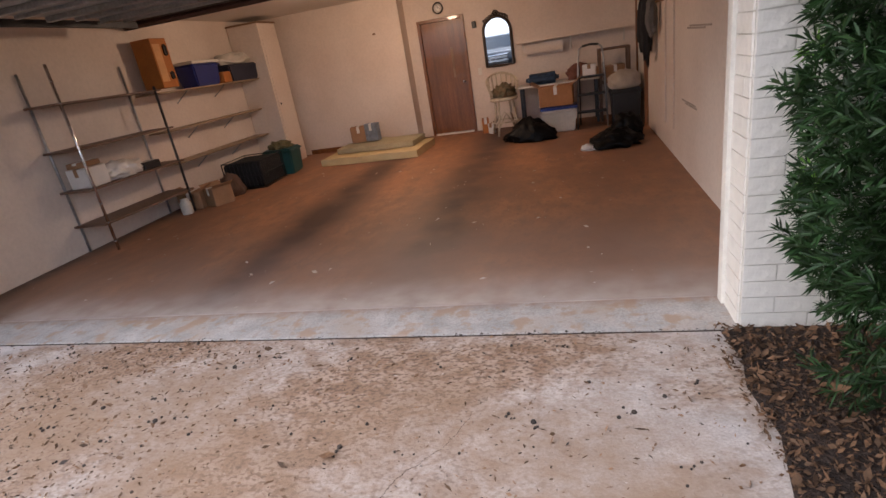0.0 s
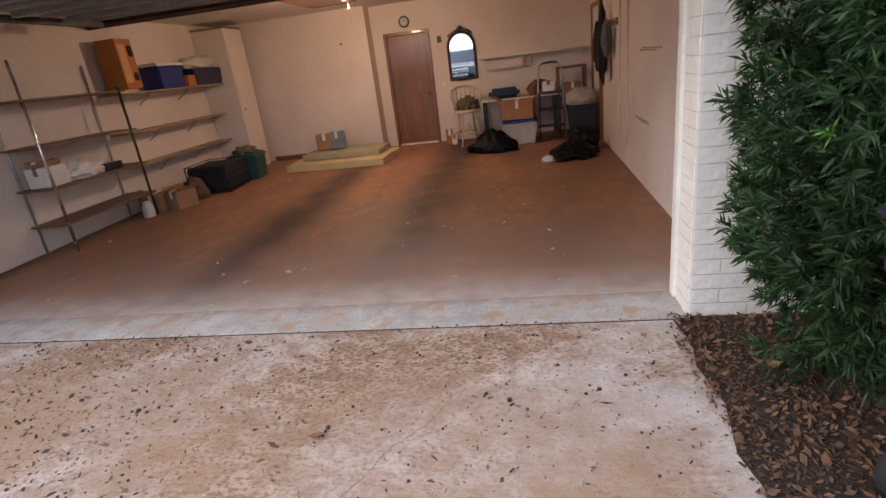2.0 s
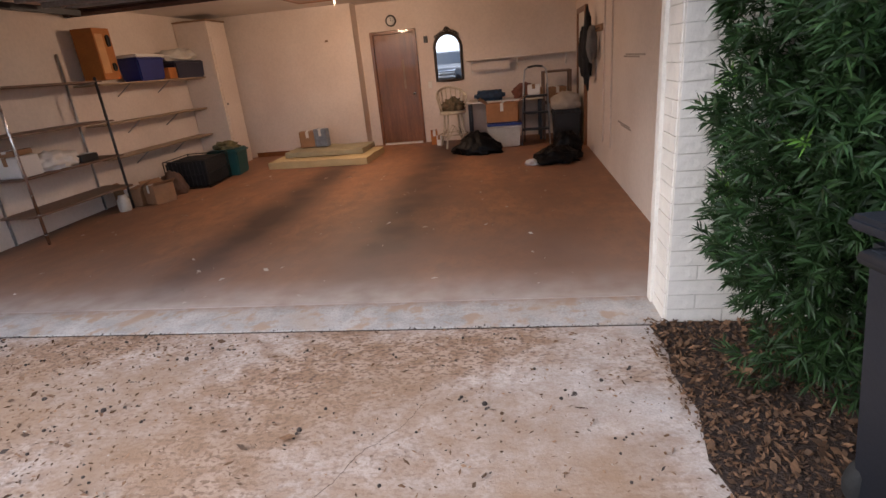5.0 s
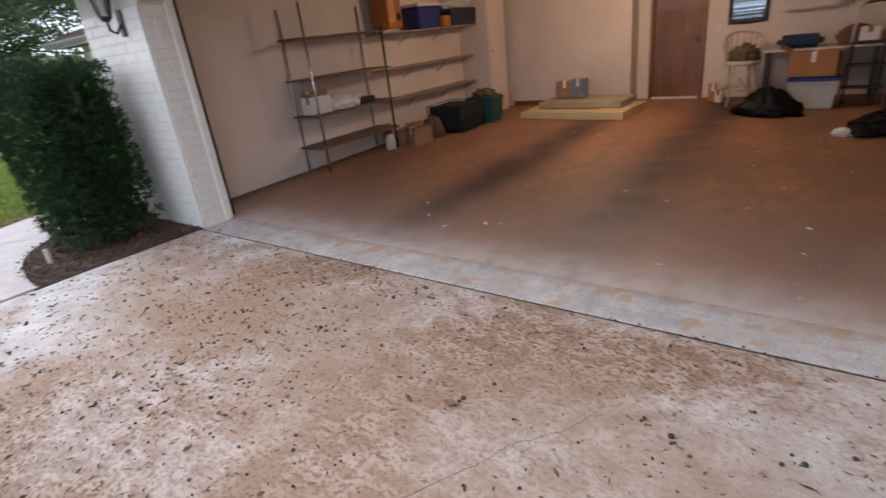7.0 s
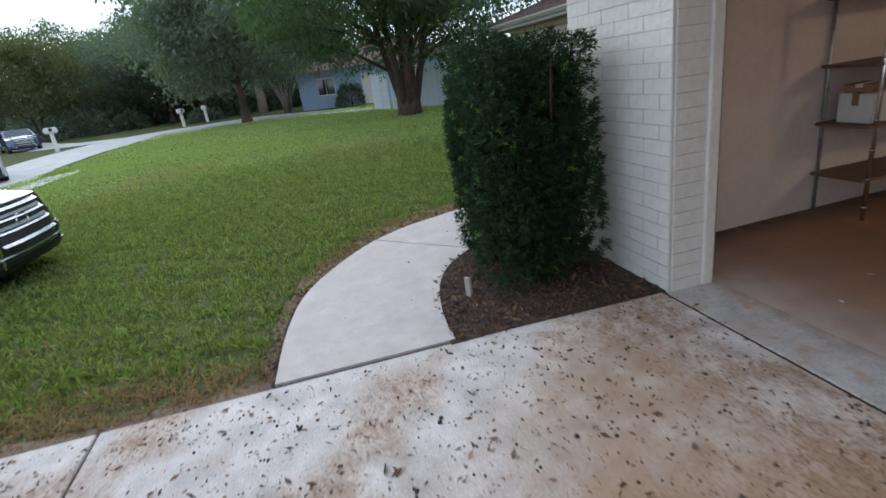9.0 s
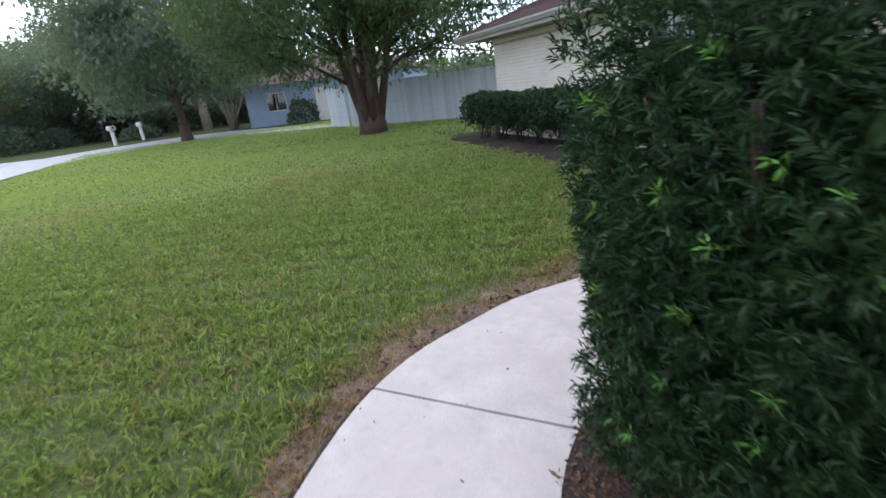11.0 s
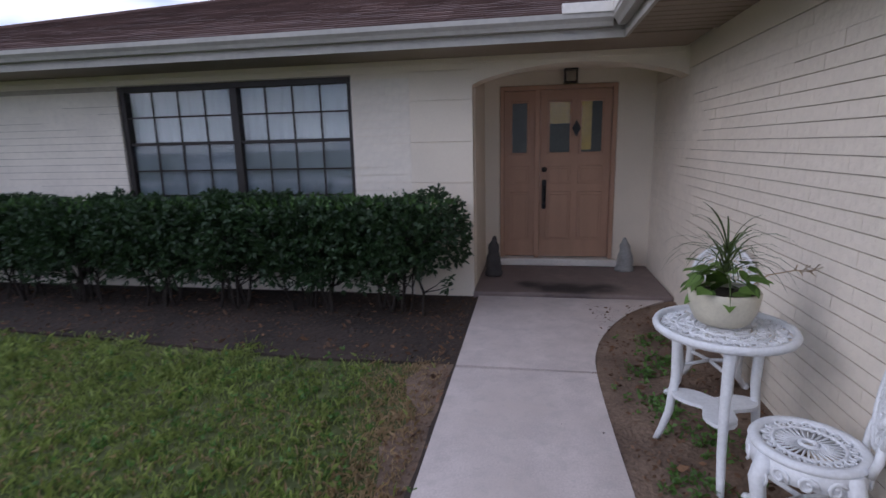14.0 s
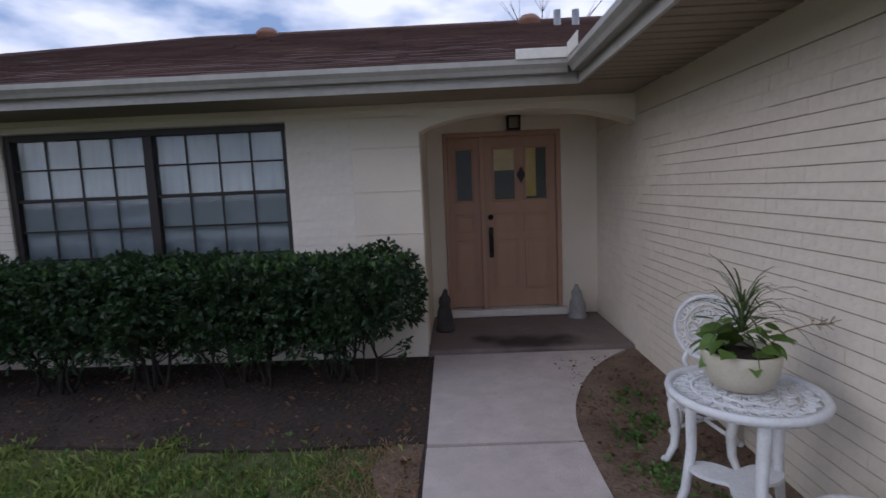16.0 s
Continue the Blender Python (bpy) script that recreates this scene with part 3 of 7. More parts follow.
def shingle_slope(parent, p0, p1, q0, q1, courses):
    """Overlapping courses from the eave p0-p1 up to the line q0-q1."""
    p0, p1, q0, q1 = map(Vector, (p0, p1, q0, q1))
    nrm = (p1 - p0).cross(q0 - p0 if (q0 - p0).length > 0.1 else q1 - p0).normalized()
    if nrm.z < 0:
        nrm = -nrm
    v, f = [], []
    for c in range(courses):
        a, b = c / courses, (c + 1.15) / courses
        b = min(b, 1)
        l0, l1 = p0.lerp(q0, a), p1.lerp(q1, a)
        m0, m1 = p0.lerp(q0, b), p1.lerp(q1, b)
        span = (l1 - l0).length
        tabs = max(1, int(span / 0.33))
        off = 0.5 * (c % 2)
        for t in range(tabs):
            s0, s1 = max(0, (t + off - 0.5) / tabs), min(1, (t + off + 0.5) / tabs)
            if s1 - s0 < 0.01 / max(tabs, 1):
                continue
            lift = nrm * (0.010 + random.uniform(0, 0.008))
            k = len(v)
            e = (s1 - s0) * 0.01
            v += [l0.lerp(l1, s0 + e) + lift, l0.lerp(l1, s1 - e) + lift, m0.lerp(m1, s1 - e), m0.lerp(m1, s0 + e), l0.lerp(l1, s0 + e) - nrm * 0.02, l0.lerp(l1, s1 - e) - nrm * 0.02]
            f += [(k, k + 1, k + 2, k + 3), (k, k + 4, k + 5, k + 1)]
    fast_mesh("shingles", v, f, SHINGLE, parent, kind="stuff")
    bm = bmesh.new()
    vs = [bm.verts.new(p - nrm * 0.03) for p in (p0, p1, q1, q0)]
    vs = [x for i, x in enumerate(vs) if all((x.co - y.co).length > 1e-4 for y in vs[:i])]
    bm.faces.new(vs)
    part("roof_deck", bm, SHINGLE, parent)


EZ = 2.47
RZ = EZ + SLOPE * 5.34
house_roof = tagged(new("roof"), "weathered brown shingle hip roof of the house", "roof", kind="structure")
shingle_slope(house_roof, (-13.4, 3.66, EZ), (6.5, 3.66, EZ), (-7.3, 9.0, RZ), (6.5, 9.0, RZ), 38)
shingle_slope(house_roof, (-13.4, 14.34, EZ), (-13.4, 3.66, EZ), (-7.3, 9.0, RZ), (-7.3, 9.0, RZ), 38)
shingle_slope(house_roof, (6.5, 14.34, EZ), (-13.4, 14.34, EZ), (6.5, 9.0, RZ), (-7.3, 9.0, RZ), 12)
garage_roof = tagged(new("roof"), "weathered brown shingle roof of the garage wing", "roof", kind="structure")
GMX, GRZ = 2.6, EZ + SLOPE * 4.51
shingle_slope(garage_roof, (-1.91, 8.5, EZ), (-1.91, -0.75, EZ), (GMX, 8.5, GRZ), (GMX, 3.76, GRZ), 30)
shingle_slope(garage_roof, (7.11, -0.75, EZ), (7.11, 8.5, EZ), (GMX, 3.76, GRZ), (GMX, 8.5, GRZ), 14)
shingle_slope(garage_roof, (-1.91, -0.75, EZ), (7.11, -0.75, EZ), (GMX, 3.76, GRZ), (GMX, 3.76, GRZ), 14)
ridge_bm = bmesh.new()
tube(ridge_bm, [(-7.3, 9.0, RZ), (6.5, 9.0, RZ)], 0.05, 6)
tube(ridge_bm, [(-13.4, 3.66, EZ), (-7.3, 9.0, RZ)], 0.045, 6)
part("ridge_cap", ridge_bm, SHINGLE, house_roof)

# eaves: soffit boards, fascia and gutter
soffit_house = tagged(new("soffit"), "tan boarded soffit under the house eave", "soffit", kind="structure")
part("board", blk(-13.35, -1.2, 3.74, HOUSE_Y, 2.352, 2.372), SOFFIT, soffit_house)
part("frieze", blk(-12.72, -1.2, HOUSE_Y - 0.035, HOUSE_Y - 0.013, 2.30, 2.351), STUCCO, soffit_house)
soffit_garage = tagged(new("soffit"), "tan ribbed soffit boards under the garage eave", "soffit", kind="structure")
n_board = 34
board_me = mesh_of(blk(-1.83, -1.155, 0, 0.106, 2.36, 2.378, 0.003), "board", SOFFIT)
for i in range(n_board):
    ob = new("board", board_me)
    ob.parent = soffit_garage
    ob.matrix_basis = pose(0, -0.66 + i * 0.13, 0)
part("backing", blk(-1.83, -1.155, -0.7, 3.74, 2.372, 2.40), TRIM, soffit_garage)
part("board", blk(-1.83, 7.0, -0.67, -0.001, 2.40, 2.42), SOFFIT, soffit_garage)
PROFILE = [(0, 0), (0.06, 0.0), (0.075, 0.03), (0.10, 0.06), (0.10, 0.10), (0.088, 0.10), (0.085, 0.07), (0.05, 0.012), (0.0, 0.012)]


def gutter(parent, a, b, outward):
    bm = bmesh.new()
    a, b, o = Vector(a), Vector(b), Vector(outward)
    ends = [[bm.verts.new(p + o * u + Vector((0, 0, z))) for u, z in PROFILE] for p in (a, b)]
    k = len(PROFILE)
    for i in range(k):
        bm.faces.new((ends[0][i], ends[0][(i + 1) % k], ends[1][(i + 1) % k], ends[1][i]))
    bm.faces.new(ends[0]), bm.faces.new(ends[1][::-1])
    part("gutter", bm, GUTTER, parent)


eaves = tagged(new("eaves_trim"), "off-white gutter and fascia along the eaves", "gutter", kind="structure")
gutter(eaves, (-13.4, 3.735, 2.405), (-1.93, 3.735, 2.405), (0, -1, 0))
gutter(eaves, (-1.835, -0.75, 2.405), (-1.835, 3.66, 2.405), (-1, 0, 0))
part("fascia", blk(-13.36, -1.83, 3.736, 3.76, 2.33, 2.50), GUTTER, eaves)
part("fascia", blk(-1.834, -1.81, -0.72, 3.735, 2.33, 2.50), GUTTER, eaves)
part("fascia", blk(-13.40, -13.37, 3.70, 14.3, 2.36, 2.52), GUTTER, eaves)
part("fascia", blk(-1.83, 7.1, -0.74, -0.71, 2.38, 2.52), GUTTER, eaves)
splash = bmesh.new()
box(splash, -2.32, -1.94, 3.62, 3.626, 2.50, 2.575, 0.002)
box(splash, -1.942, -1.936, 3.30, 3.62, 2.50, 2.60, 0.002)
part("splash_guard", splash, TRIM, eaves, "white metal splash guard at the gutter corner")

# ---- foliage ----
rng = np.random.default_rng(7)
LEAF_YEW = leaf_material("dark_narrow_leaves", (0.023, 0.055, 0.016), back=0.07, spread=0.6)
LEAF_YEW.node_tree.nodes["Principled BSDF"].inputs["Roughness"].default_value = 0.5
LEAF_YEW.node_tree.nodes["Principled BSDF"].inputs["Specular IOR Level"].default_value = 0.28
LEAF_NEW = leaf_material("fresh_green_shoots", (0.13, 0.28, 0.05), spread=0.7)
LEAF_HEDGE = leaf_material("hedge_leaves", (0.030, 0.062, 0.023), back=0.12)
LEAF_TREE = leaf_material("tree_leaves", (0.088, 0.135, 0.062), back=0.4)
LEAF_FAR = leaf_material("far_tree_leaves", (0.13, 0.16, 0.11), back=0.35)
LEAF_DARK = leaf_material("dark_tree_leaves", (0.135, 0.17, 0.14), back=0.4)
LEAF_YELLOW = leaf_material("yellowish_tree_leaves", (0.125, 0.135, 0.055))
BARK = material("brown_bark", (0.115, 0.075, 0.055), rough=0.95, spread=0.5, scale=4, fine=30, bump=1.0, depth=0.03, stretch=(1, 1, 0.3))
# bark darkened by colour for the shade beneath the hedge leaves
BARK_SHADED = material("shaded_shrub_bark", (0.045, 0.034, 0.027), rough=0.95, spread=0.5, scale=6, fine=40, bump=0.8, depth=0.02)
BLADE = leaf_material("grass_blades", (0.195, 0.255, 0.072), back=0.25, spread=0.85)
# same grass, lighter: the open-sky brightness of the distant lawn, put into the colour
BLADE_FAR = leaf_material("far_grass_blades_lightened", (0.35, 0.43, 0.145), back=0.3, spread=0.45)
BLADE_LIGHT = leaf_material("pale_grass_blades", (0.29, 0.345, 0.12), back=0.3, spread=0.6)
STRAW = leaf_material("dry_grass", (0.43, 0.31, 0.20), back=0.2, spread=0.45)
LITTER = material("dry_brown_leaves", (0.165, 0.085, 0.042), rough=0.8, spread=0.4, scale=20, fine=80, bump=0.2, island_tint=0.45)
SPECK = material("dark_litter", (0.075, 0.055, 0.045), rough=0.9, spread=0.4, scale=20, fine=80, bump=0, island_tint=0.5)


def unit(a):
    return a / np.maximum(np.linalg.norm(a, axis=-1, keepdims=True), 1e-9)


def leaf_quads(base, way, length, width, droop=0.0):
    """Corners and faces of pointed leaves that start at base and run along way."""
    n = len(base)
    way = unit(way)
    side = unit(np.cross(way, rng.normal(size=(n, 3))))
    length = length * rng.uniform(0.7, 1.25, (n, 1))
    width = width * rng.uniform(0.8, 1.2, (n, 1))
    mid = base + way * length * 0.5
    tip = base + way * length
    tip[:, 2:] -= droop * length
    v = np.stack([base, mid + side * width / 2, tip, mid - side * width / 2], 1).reshape(-1, 3)
    return v, np.arange(4 * n).reshape(-1, 4)


def shoots(at, axis, n, length, width, droop=0.1, spread=(0.35, 1.25)):
    """Tufts of n leaves round an axis at each place."""
    axis = unit(axis)
    a = np.repeat(at, n, 0)
    ax = np.repeat(axis, n, 0)
    r = unit(np.cross(ax, rng.normal(size=a.shape)))
    th = rng.uniform(*spread, (len(a), 1))
    way = ax * np.cos(th) + r * np.sin(th)
    return leaf_quads(a + ax * rng.uniform(-0.03, 0.03, (len(a), 1)), way, length, width, droop)


def lumps(p, scale, seed):
    """A smooth wavy value at each place."""
    out = np.zeros(len(p))
    r = np.random.default_rng(seed)
    for k in range(5):
        w = r.normal(size=3) * scale * (1 + 0.6 * k)
        out += np.sin(p @ w + r.uniform(0, 6.28)) / (1 + 0.6 * k)
    return out / 3


def clipped_shell(n, lo, hi, seed, soft=0.12, depth=0.3, power=5.0):
    """Places near the surface of a clipped, slightly bulging block of foliage, with outward ways."""
    lo, hi = np.array(lo, float), np.array(hi, float)
    c, h = (lo + hi) / 2, (hi - lo) / 2
    d = unit(rng.normal(size=(n, 3)) * np.array([1, 1, 1.0]))
    scale = 1 / (np.abs(d / h) ** power).sum(1) ** (1 / power)
    p = d * scale[:, None]
    nrm = unit(np.sign(p) * np.abs(p / h) ** (power - 1) / h)
    q = c + p
    q += nrm * (soft * lumps(q, 4.0, seed)[:, None] - depth * rng.uniform(0, 1, (n, 1)) ** 2)
    return q, nrm


def stems_mesh(base, spread, top, count, r0, seed):
    """Several leaning, forking stems from one root."""
    rr = random.Random(seed)
    bm = bmesh.new()
    for i in range(count):
        a = 6.2832 * i / count + rr.uniform(-0.5, 0.5)
        p = Vector((base[0] + rr.uniform(-0.08, 0.08), base[1] + rr.uniform(-0.06, 0.06), -0.06))
        pts = [p]
        for k in range(1, 6):
            f = k / 5
            pts.append(Vector((p.x + math.cos(a) * spread[0] * f ** 1.2 + rr.uniform(-0.03, 0.03), p.y + math.sin(a) * spread[1] * f ** 1.2 + rr.uniform(-0.03, 0.03), p.z + (top + 0.06) * f)))
        tube(bm, pts, r0 * rr.uniform(0.7, 1.2), 6, r0 * 0.3)
        for k in (2, 3, 4):
            b = a + rr.uniform(-1.4, 1.4)
            q = pts[k]
            ln = rr.uniform(0.15, 0.35)
            tube(bm, [q, q + Vector((math.cos(b) * ln * 0.6, math.sin(b) * ln * 0.5, ln * 0.5)), q + Vector((math.cos(b) * ln, math.sin(b) * ln * 0.8, ln * 1.2))], r0 * 0.45, 5, r0 * 0.15)
    return bm


def yew_bush(lo, hi, n, label, seed, fresh, size=0.085, power=5.0):
    cx, cy = (lo[0] + hi[0]) / 2, (lo[1] + hi[1]) / 2
    bush = holder("bush", (cx, cy, 0), label, "bush")
    part("trunk", stems_mesh((0, 0), ((hi[0] - lo[0]) * 0.42, (hi[1] - lo[1]) * 0.4), hi[2] * 0.85, 9, 0.022, seed), BARK, bush)
    off = np.array([cx, cy, 0])
    p, d = clipped_shell(n, lo, hi, seed, soft=0.22 if power < 9 else 0.12, depth=0.38, power=power)
    d = unit(d + np.array([0, 0, 0.45]) + rng.normal(size=d.shape) * 0.35)
    v, f = shoots(p - off, d, 14, size, size * 0.165, 0.12)
    fast_mesh("leaves", v, f, LEAF_YEW, bush, kind="stuff")
    inner = np.array(lo) + (np.array(hi) - np.array(lo)) * rng.uniform(0.12, 0.88, (int(n * 0.5), 3))
    v, f = shoots(inner - off, rng.normal(size=inner.shape) + np.array([0, 0, 0.4]), 10, size * 1.15, size * 0.19, 0.1)
    fast_mesh("inner_leaves", v, f, LEAF_YEW, bush, kind="stuff")
    p, d = clipped_shell(fresh, lo, hi, seed, depth=-0.02)
    d = unit(d + np.array([0, 0, 0.5]))
    v, f = shoots(p - off, d, 14, size * 0.85, size * 0.15, 0.1, (0.3, 1.35))
    fast_mesh("young_growth", v, f, LEAF_NEW, bush, "bright green young shoot tips", kind="stuff")
    return bush


yew_bush((5.66, -1.12, 0.10), (7.7, -0.03, 2.55), 6800, "large dark green yew-like bush beside the garage pier", 3, 75, 0.070)
yew_bush((-1.43, -0.99, 0.12), (-0.42, -0.17, 1.66), 8000, "tall clipped dark green bush by the path corner", 5, 90, 0.046, 14.0)

# the hedge, shrub by shrub
HEDGE_X = [-3.72 - 0.86 * i for i in range(11)]
LEAF_TIP = leaf_material("hedge_tip_leaves", (0.062, 0.125, 0.035), back=0.15)


def hedge_stems(seed):
    """Bare grey stems that fan out from one root and fork below the leaves."""
    rr = random.Random(seed)
    bm, ends = bmesh.new(), []
    for i in range(9):
        a = 6.2832 * i / 9 + rr.uniform(-0.4, 0.4)
        reach = rr.uniform(0.10, 0.36)
        p = Vector((rr.uniform(-0.24, 0.24), rr.uniform(-0.12, 0.12), -0.06))
        pts = [p]
        for k in range(1, 7):
            f = k / 6
            pts.append(p + Vector((math.cos(a) * reach * f ** 0.8 + rr.uniform(-0.022, 0.022), math.sin(a) * reach * 0.8 * f ** 0.8 + rr.uniform(-0.022, 0.022), 0.86 * f)))
        tube(bm, pts, 0.016 * rr.uniform(0.65, 1.25), 6, 0.005)
        for k in (2, 2, 3, 3, 4, 5):
            b, ln = a + rr.uniform(-1.6, 1.6), rr.uniform(0.16, 0.34)
            q = pts[k]
            e = q + Vector((math.cos(b) * ln, math.sin(b) * ln * 0.8, ln * rr.uniform(0.25, 0.9)))
            tube(bm, [q, q.lerp(e, 0.5) + Vector((0, 0, -0.015)), e], 0.0065, 5, 0.0025)
            ends.append(e)
    return bm, ends


shrub_kinds = []
for kind in range(4):
    shrub = holder("hedge_shrub", (HEDGE_X[kind], 3.87, -0.01), "dark green clipped shrub, leafy above bare forked stems", "hedge", "hedge under the window")
    bm, ends = hedge_stems(30 + kind)
    part("trunk", bm, BARK_SHADED, shrub)
    p, d = clipped_shell(2300, (-0.52, -0.45, 0.26), (0.52, 0.45, 1.05), 40 + kind, soft=0.13, depth=0.32)
    open_ = lumps(p * np.array([1, 1, 1.6]), 5.0, 60 + kind)
    keep = rng.uniform(size=len(p)) < np.clip((p[:, 2] - 0.39 - 0.32 * open_) / 0.20, 0.03, 1)
    p, d = p[keep], d[keep]
    at = np.array([tuple(e) for e in ends])
    at = np.repeat(at, 4, 0) + rng.normal(0, 0.04, (len(at) * 4, 3))
    at = at[(at[:, 2] > 0.12) & (rng.uniform(size=len(at)) < 0.8)]
    p = np.concatenate([p, at])
    d = np.concatenate([d, rng.normal(size=at.shape)])
    d = unit(d + np.array([0, 0, 0.55]) + rng.normal(size=d.shape) * 0.5)
    v, f = shoots(p, d, 6, 0.060, 0.027, 0.15)
    fast_mesh("leaves", v, f, LEAF_HEDGE, shrub, kind="stuff")
    top = rng.uniform([-0.48, -0.40, 1.0], [0.48, 0.40, 1.07], (70, 3))
    v, f = shoots(top, np.tile([0, 0, 1.0], (70, 1)) + rng.normal(size=(70, 3)) * 0.3, 6, 0.058, 0.022, 0.05, (0.15, 0.9))
    fast_mesh("young_growth", v, f, LEAF_TIP, shrub, "lighter green shoot tips along the top", kind="stuff")
    shrub_kinds.append(shrub)
for i in range(4, 11):
    copy_thing(shrub_kinds[(i * 3) % 4], pose(HEDGE_X[i], 3.87 + random.uniform(-0.05, 0.05), -0.01, 0, 0, 180 * (i % 2)))


def tree(name, at, height, radius, crown_base, n, size, trunks, mat, label, seed, r0=0.25, holes=0.45, per=26, spread=0.085):
    """Tapered trunks and forking limbs, with a crown of leaf clumps hung on them and gaps between."""
    rr = random.Random(seed)
    r = np.random.default_rng(seed)
    t = holder(name, at, label, "tree")
    bm, along_limbs = bmesh.new(), []
    tube(bm, [(0, 0, -0.12), (0, 0, 0.25), (0, 0, height * 0.10)], r0 * (1.9 if trunks > 1 else 1.5), 10, r0 * (1.5 if trunks > 1 else 1.0))
    for k in range(trunks):
        a = 6.2832 * k / trunks + rr.uniform(-0.4, 0.4)
        lean = (0.14 if trunks > 1 else 0.03) * height
        p0 = Vector((math.cos(a) * r0 * 0.9 * (trunks > 1), math.sin(a) * r0 * 0.9 * (trunks > 1), height * 0.03))
        p1 = p0 + Vector((math.cos(a) * lean * 0.35, math.sin(a) * lean * 0.35, height * 0.18))
        p2 = p1 + Vector((math.cos(a) * lean * 0.5, math.sin(a) * lean * 0.5, height * 0.32))
        p3 = p2 + Vector((math.cos(a) * lean * 0.6, math.sin(a) * lean * 0.6, height * 0.34))
        tube(bm, [p0, p0.lerp(p1, 0.5), p1, p1.lerp(p2, 0.5), p2, p3], r0 * (0.62 if trunks > 1 else 1.0), 8, r0 * 0.14)
        for j in range(9):
            b = a + rr.uniform(-1.5, 1.5) if trunks > 1 else rr.uniform(0, 6.28)
            f = rr.uniform(-0.1, 0.15) if j < 3 else 0.12 + 0.8 * (j - 3) / 5
            q = p1.lerp(p3, f)
            ln = radius * rr.uniform(0.65, 1.0) * (1 - 0.35 * max(f, 0))
            e = q + Vector((math.cos(b) * ln, math.sin(b) * ln, ln * rr.uniform(0.05, 0.45)))
            mid = q.lerp(e, 0.5) + Vector((0, 0, ln * 0.13))
            tube(bm, [q, q.lerp(mid, 0.5) + Vector((0, 0, ln * 0.03)), mid, e], r0 * 0.26, 6, r0 * 0.05)
            along_limbs += [q.lerp(e, g) + Vector((0, 0, 0.1 * ln * math.sin(math.pi * g))) for g in (0.45, 0.6, 0.75, 0.9, 1.0)]
            for side in (-0.7, 0.7):
                o = mid + Vector((math.cos(b + side), math.sin(b + side), 0.25)) * ln * 0.4
                tube(bm, [mid, o], r0 * 0.11, 5, r0 * 0.03)
                along_limbs += [o, mid.lerp(o, 0.6)]
    part("trunk", bm, BARK, t)
    c = np.array([0, 0, (crown_base + height) / 2])
    h = np.array([radius, radius, (height - crown_base) / 2])
    clumps = unit(r.normal(size=(n, 3))) * r.uniform(0.25, 1.0, (n, 1)) ** 0.5
    clumps = c + clumps * h * (1 + 0.30 * lumps(clumps * 3, 1.2, seed)[:, None])
    clumps = clumps[lumps(clumps / radius * 6, 1.0, seed + 1) < holes]
    limb = np.array([tuple(q) for q in along_limbs])
    limb = limb[r.integers(0, len(limb), n // 3)] + r.normal(size=(n // 3, 3)) * radius * 0.05
    clumps = np.concatenate([clumps, limb])
    clumps = clumps[clumps[:, 2] > crown_base * 0.8]
    m = len(clumps)
    pos = np.repeat(clumps, per, 0) + r.normal(size=(m * per, 3)) * radius * np.array([spread, spread, spread * 0.55])
    v, f = leaf_quads(pos, r.normal(size=pos.shape) + np.array([0, 0, -0.5]), size, size * 0.45, 0.25)
    fast_mesh("crown", v, f, mat, t, kind="stuff")
    return t


tree("tree", (-19.3, 2.5, -0.03), 11.5, 6.1, 1.9, 2900, 0.18, 6, LEAF_TREE, "large spreading evergreen tree with several trunks on the lawn", 11, 0.30, 0.33, 24, 0.055)
oak = tree("tree", (-33.6, -5.2, -0.03), 9.6, 6.2, 2.3, 820, 0.30, 1, LEAF_DARK, "tall dark green tree across the lawn", 12, 0.27, 0.42)
pale = tree("tree", (-49, -9.5, -0.03), 10.5, 5.6, 3.2, 560, 0.30, 2, LEAF_FAR, "tall grey-green tree beyond the street", 17, 0.26, 0.2, 22)
yel = tree("tree", (-51, -23.6, -0.03), 8.6, 5.2, 2.2, 640, 0.28, 2, LEAF_YELLOW, "yellowish green street tree", 13, 0.22, 0.45)
for x, y, turn, sc, who in ((-56, -14, 40, 1.0, oak), (-46, 6.5, 110, 0.55, oak), (-60, -8, 200, 1.05, pale), (-66, -26, 300, 1.1, pale), (-66, -40, 20, 1.0, oak),
                            (-66, 0, 75, 1.1, oak), (-60, -38, 220, 1.0, yel), (-70, -17, 15, 1.1, pale), (-52, -3, 260, 0.9, oak),
                            (-58, -48, 75, 1.0, oak), (-78, -28, 175, 1.1, oak), (-62, -20, 130, 0.9, oak)):
    cp = copy_thing(who, pose(x, y, -0.03, 0, 0, turn))
    cp.scale = (sc, sc, sc)
# small trees and shrubs by the street
PALE_BARK = material("pale_smooth_bark", (0.42, 0.35, 0.29), rough=0.8, spread=0.3, scale=4, fine=30, bump=0.4)
myrtle = holder("crepe_myrtle", (-40.5, -2.7, -0.03), "small tree with many pale bare stems by the street", "tree")
mb0 = bmesh.new()
rm = random.Random(6)
for i in range(12):
    a, ln = 6.2832 * i / 12 + rm.uniform(-0.3, 0.3), rm.uniform(0.7, 1.5)
    tube(mb0, [(0.2 * math.cos(a), 0.2 * math.sin(a), -0.05), (0.35 * ln * math.cos(a), 0.35 * ln * math.sin(a), 1.0), (ln * math.cos(a), ln * math.sin(a), 2.6)], 0.09, 6, 0.03)
part("trunk", mb0, PALE_BARK, myrtle)
v, f = leaf_quads(np.array([0, 0, 3.0]) + rng.normal(size=(1500, 3)) * np.array([0.9, 0.9, 0.45]), rng.normal(size=(1500, 3)), 0.26, 0.13)
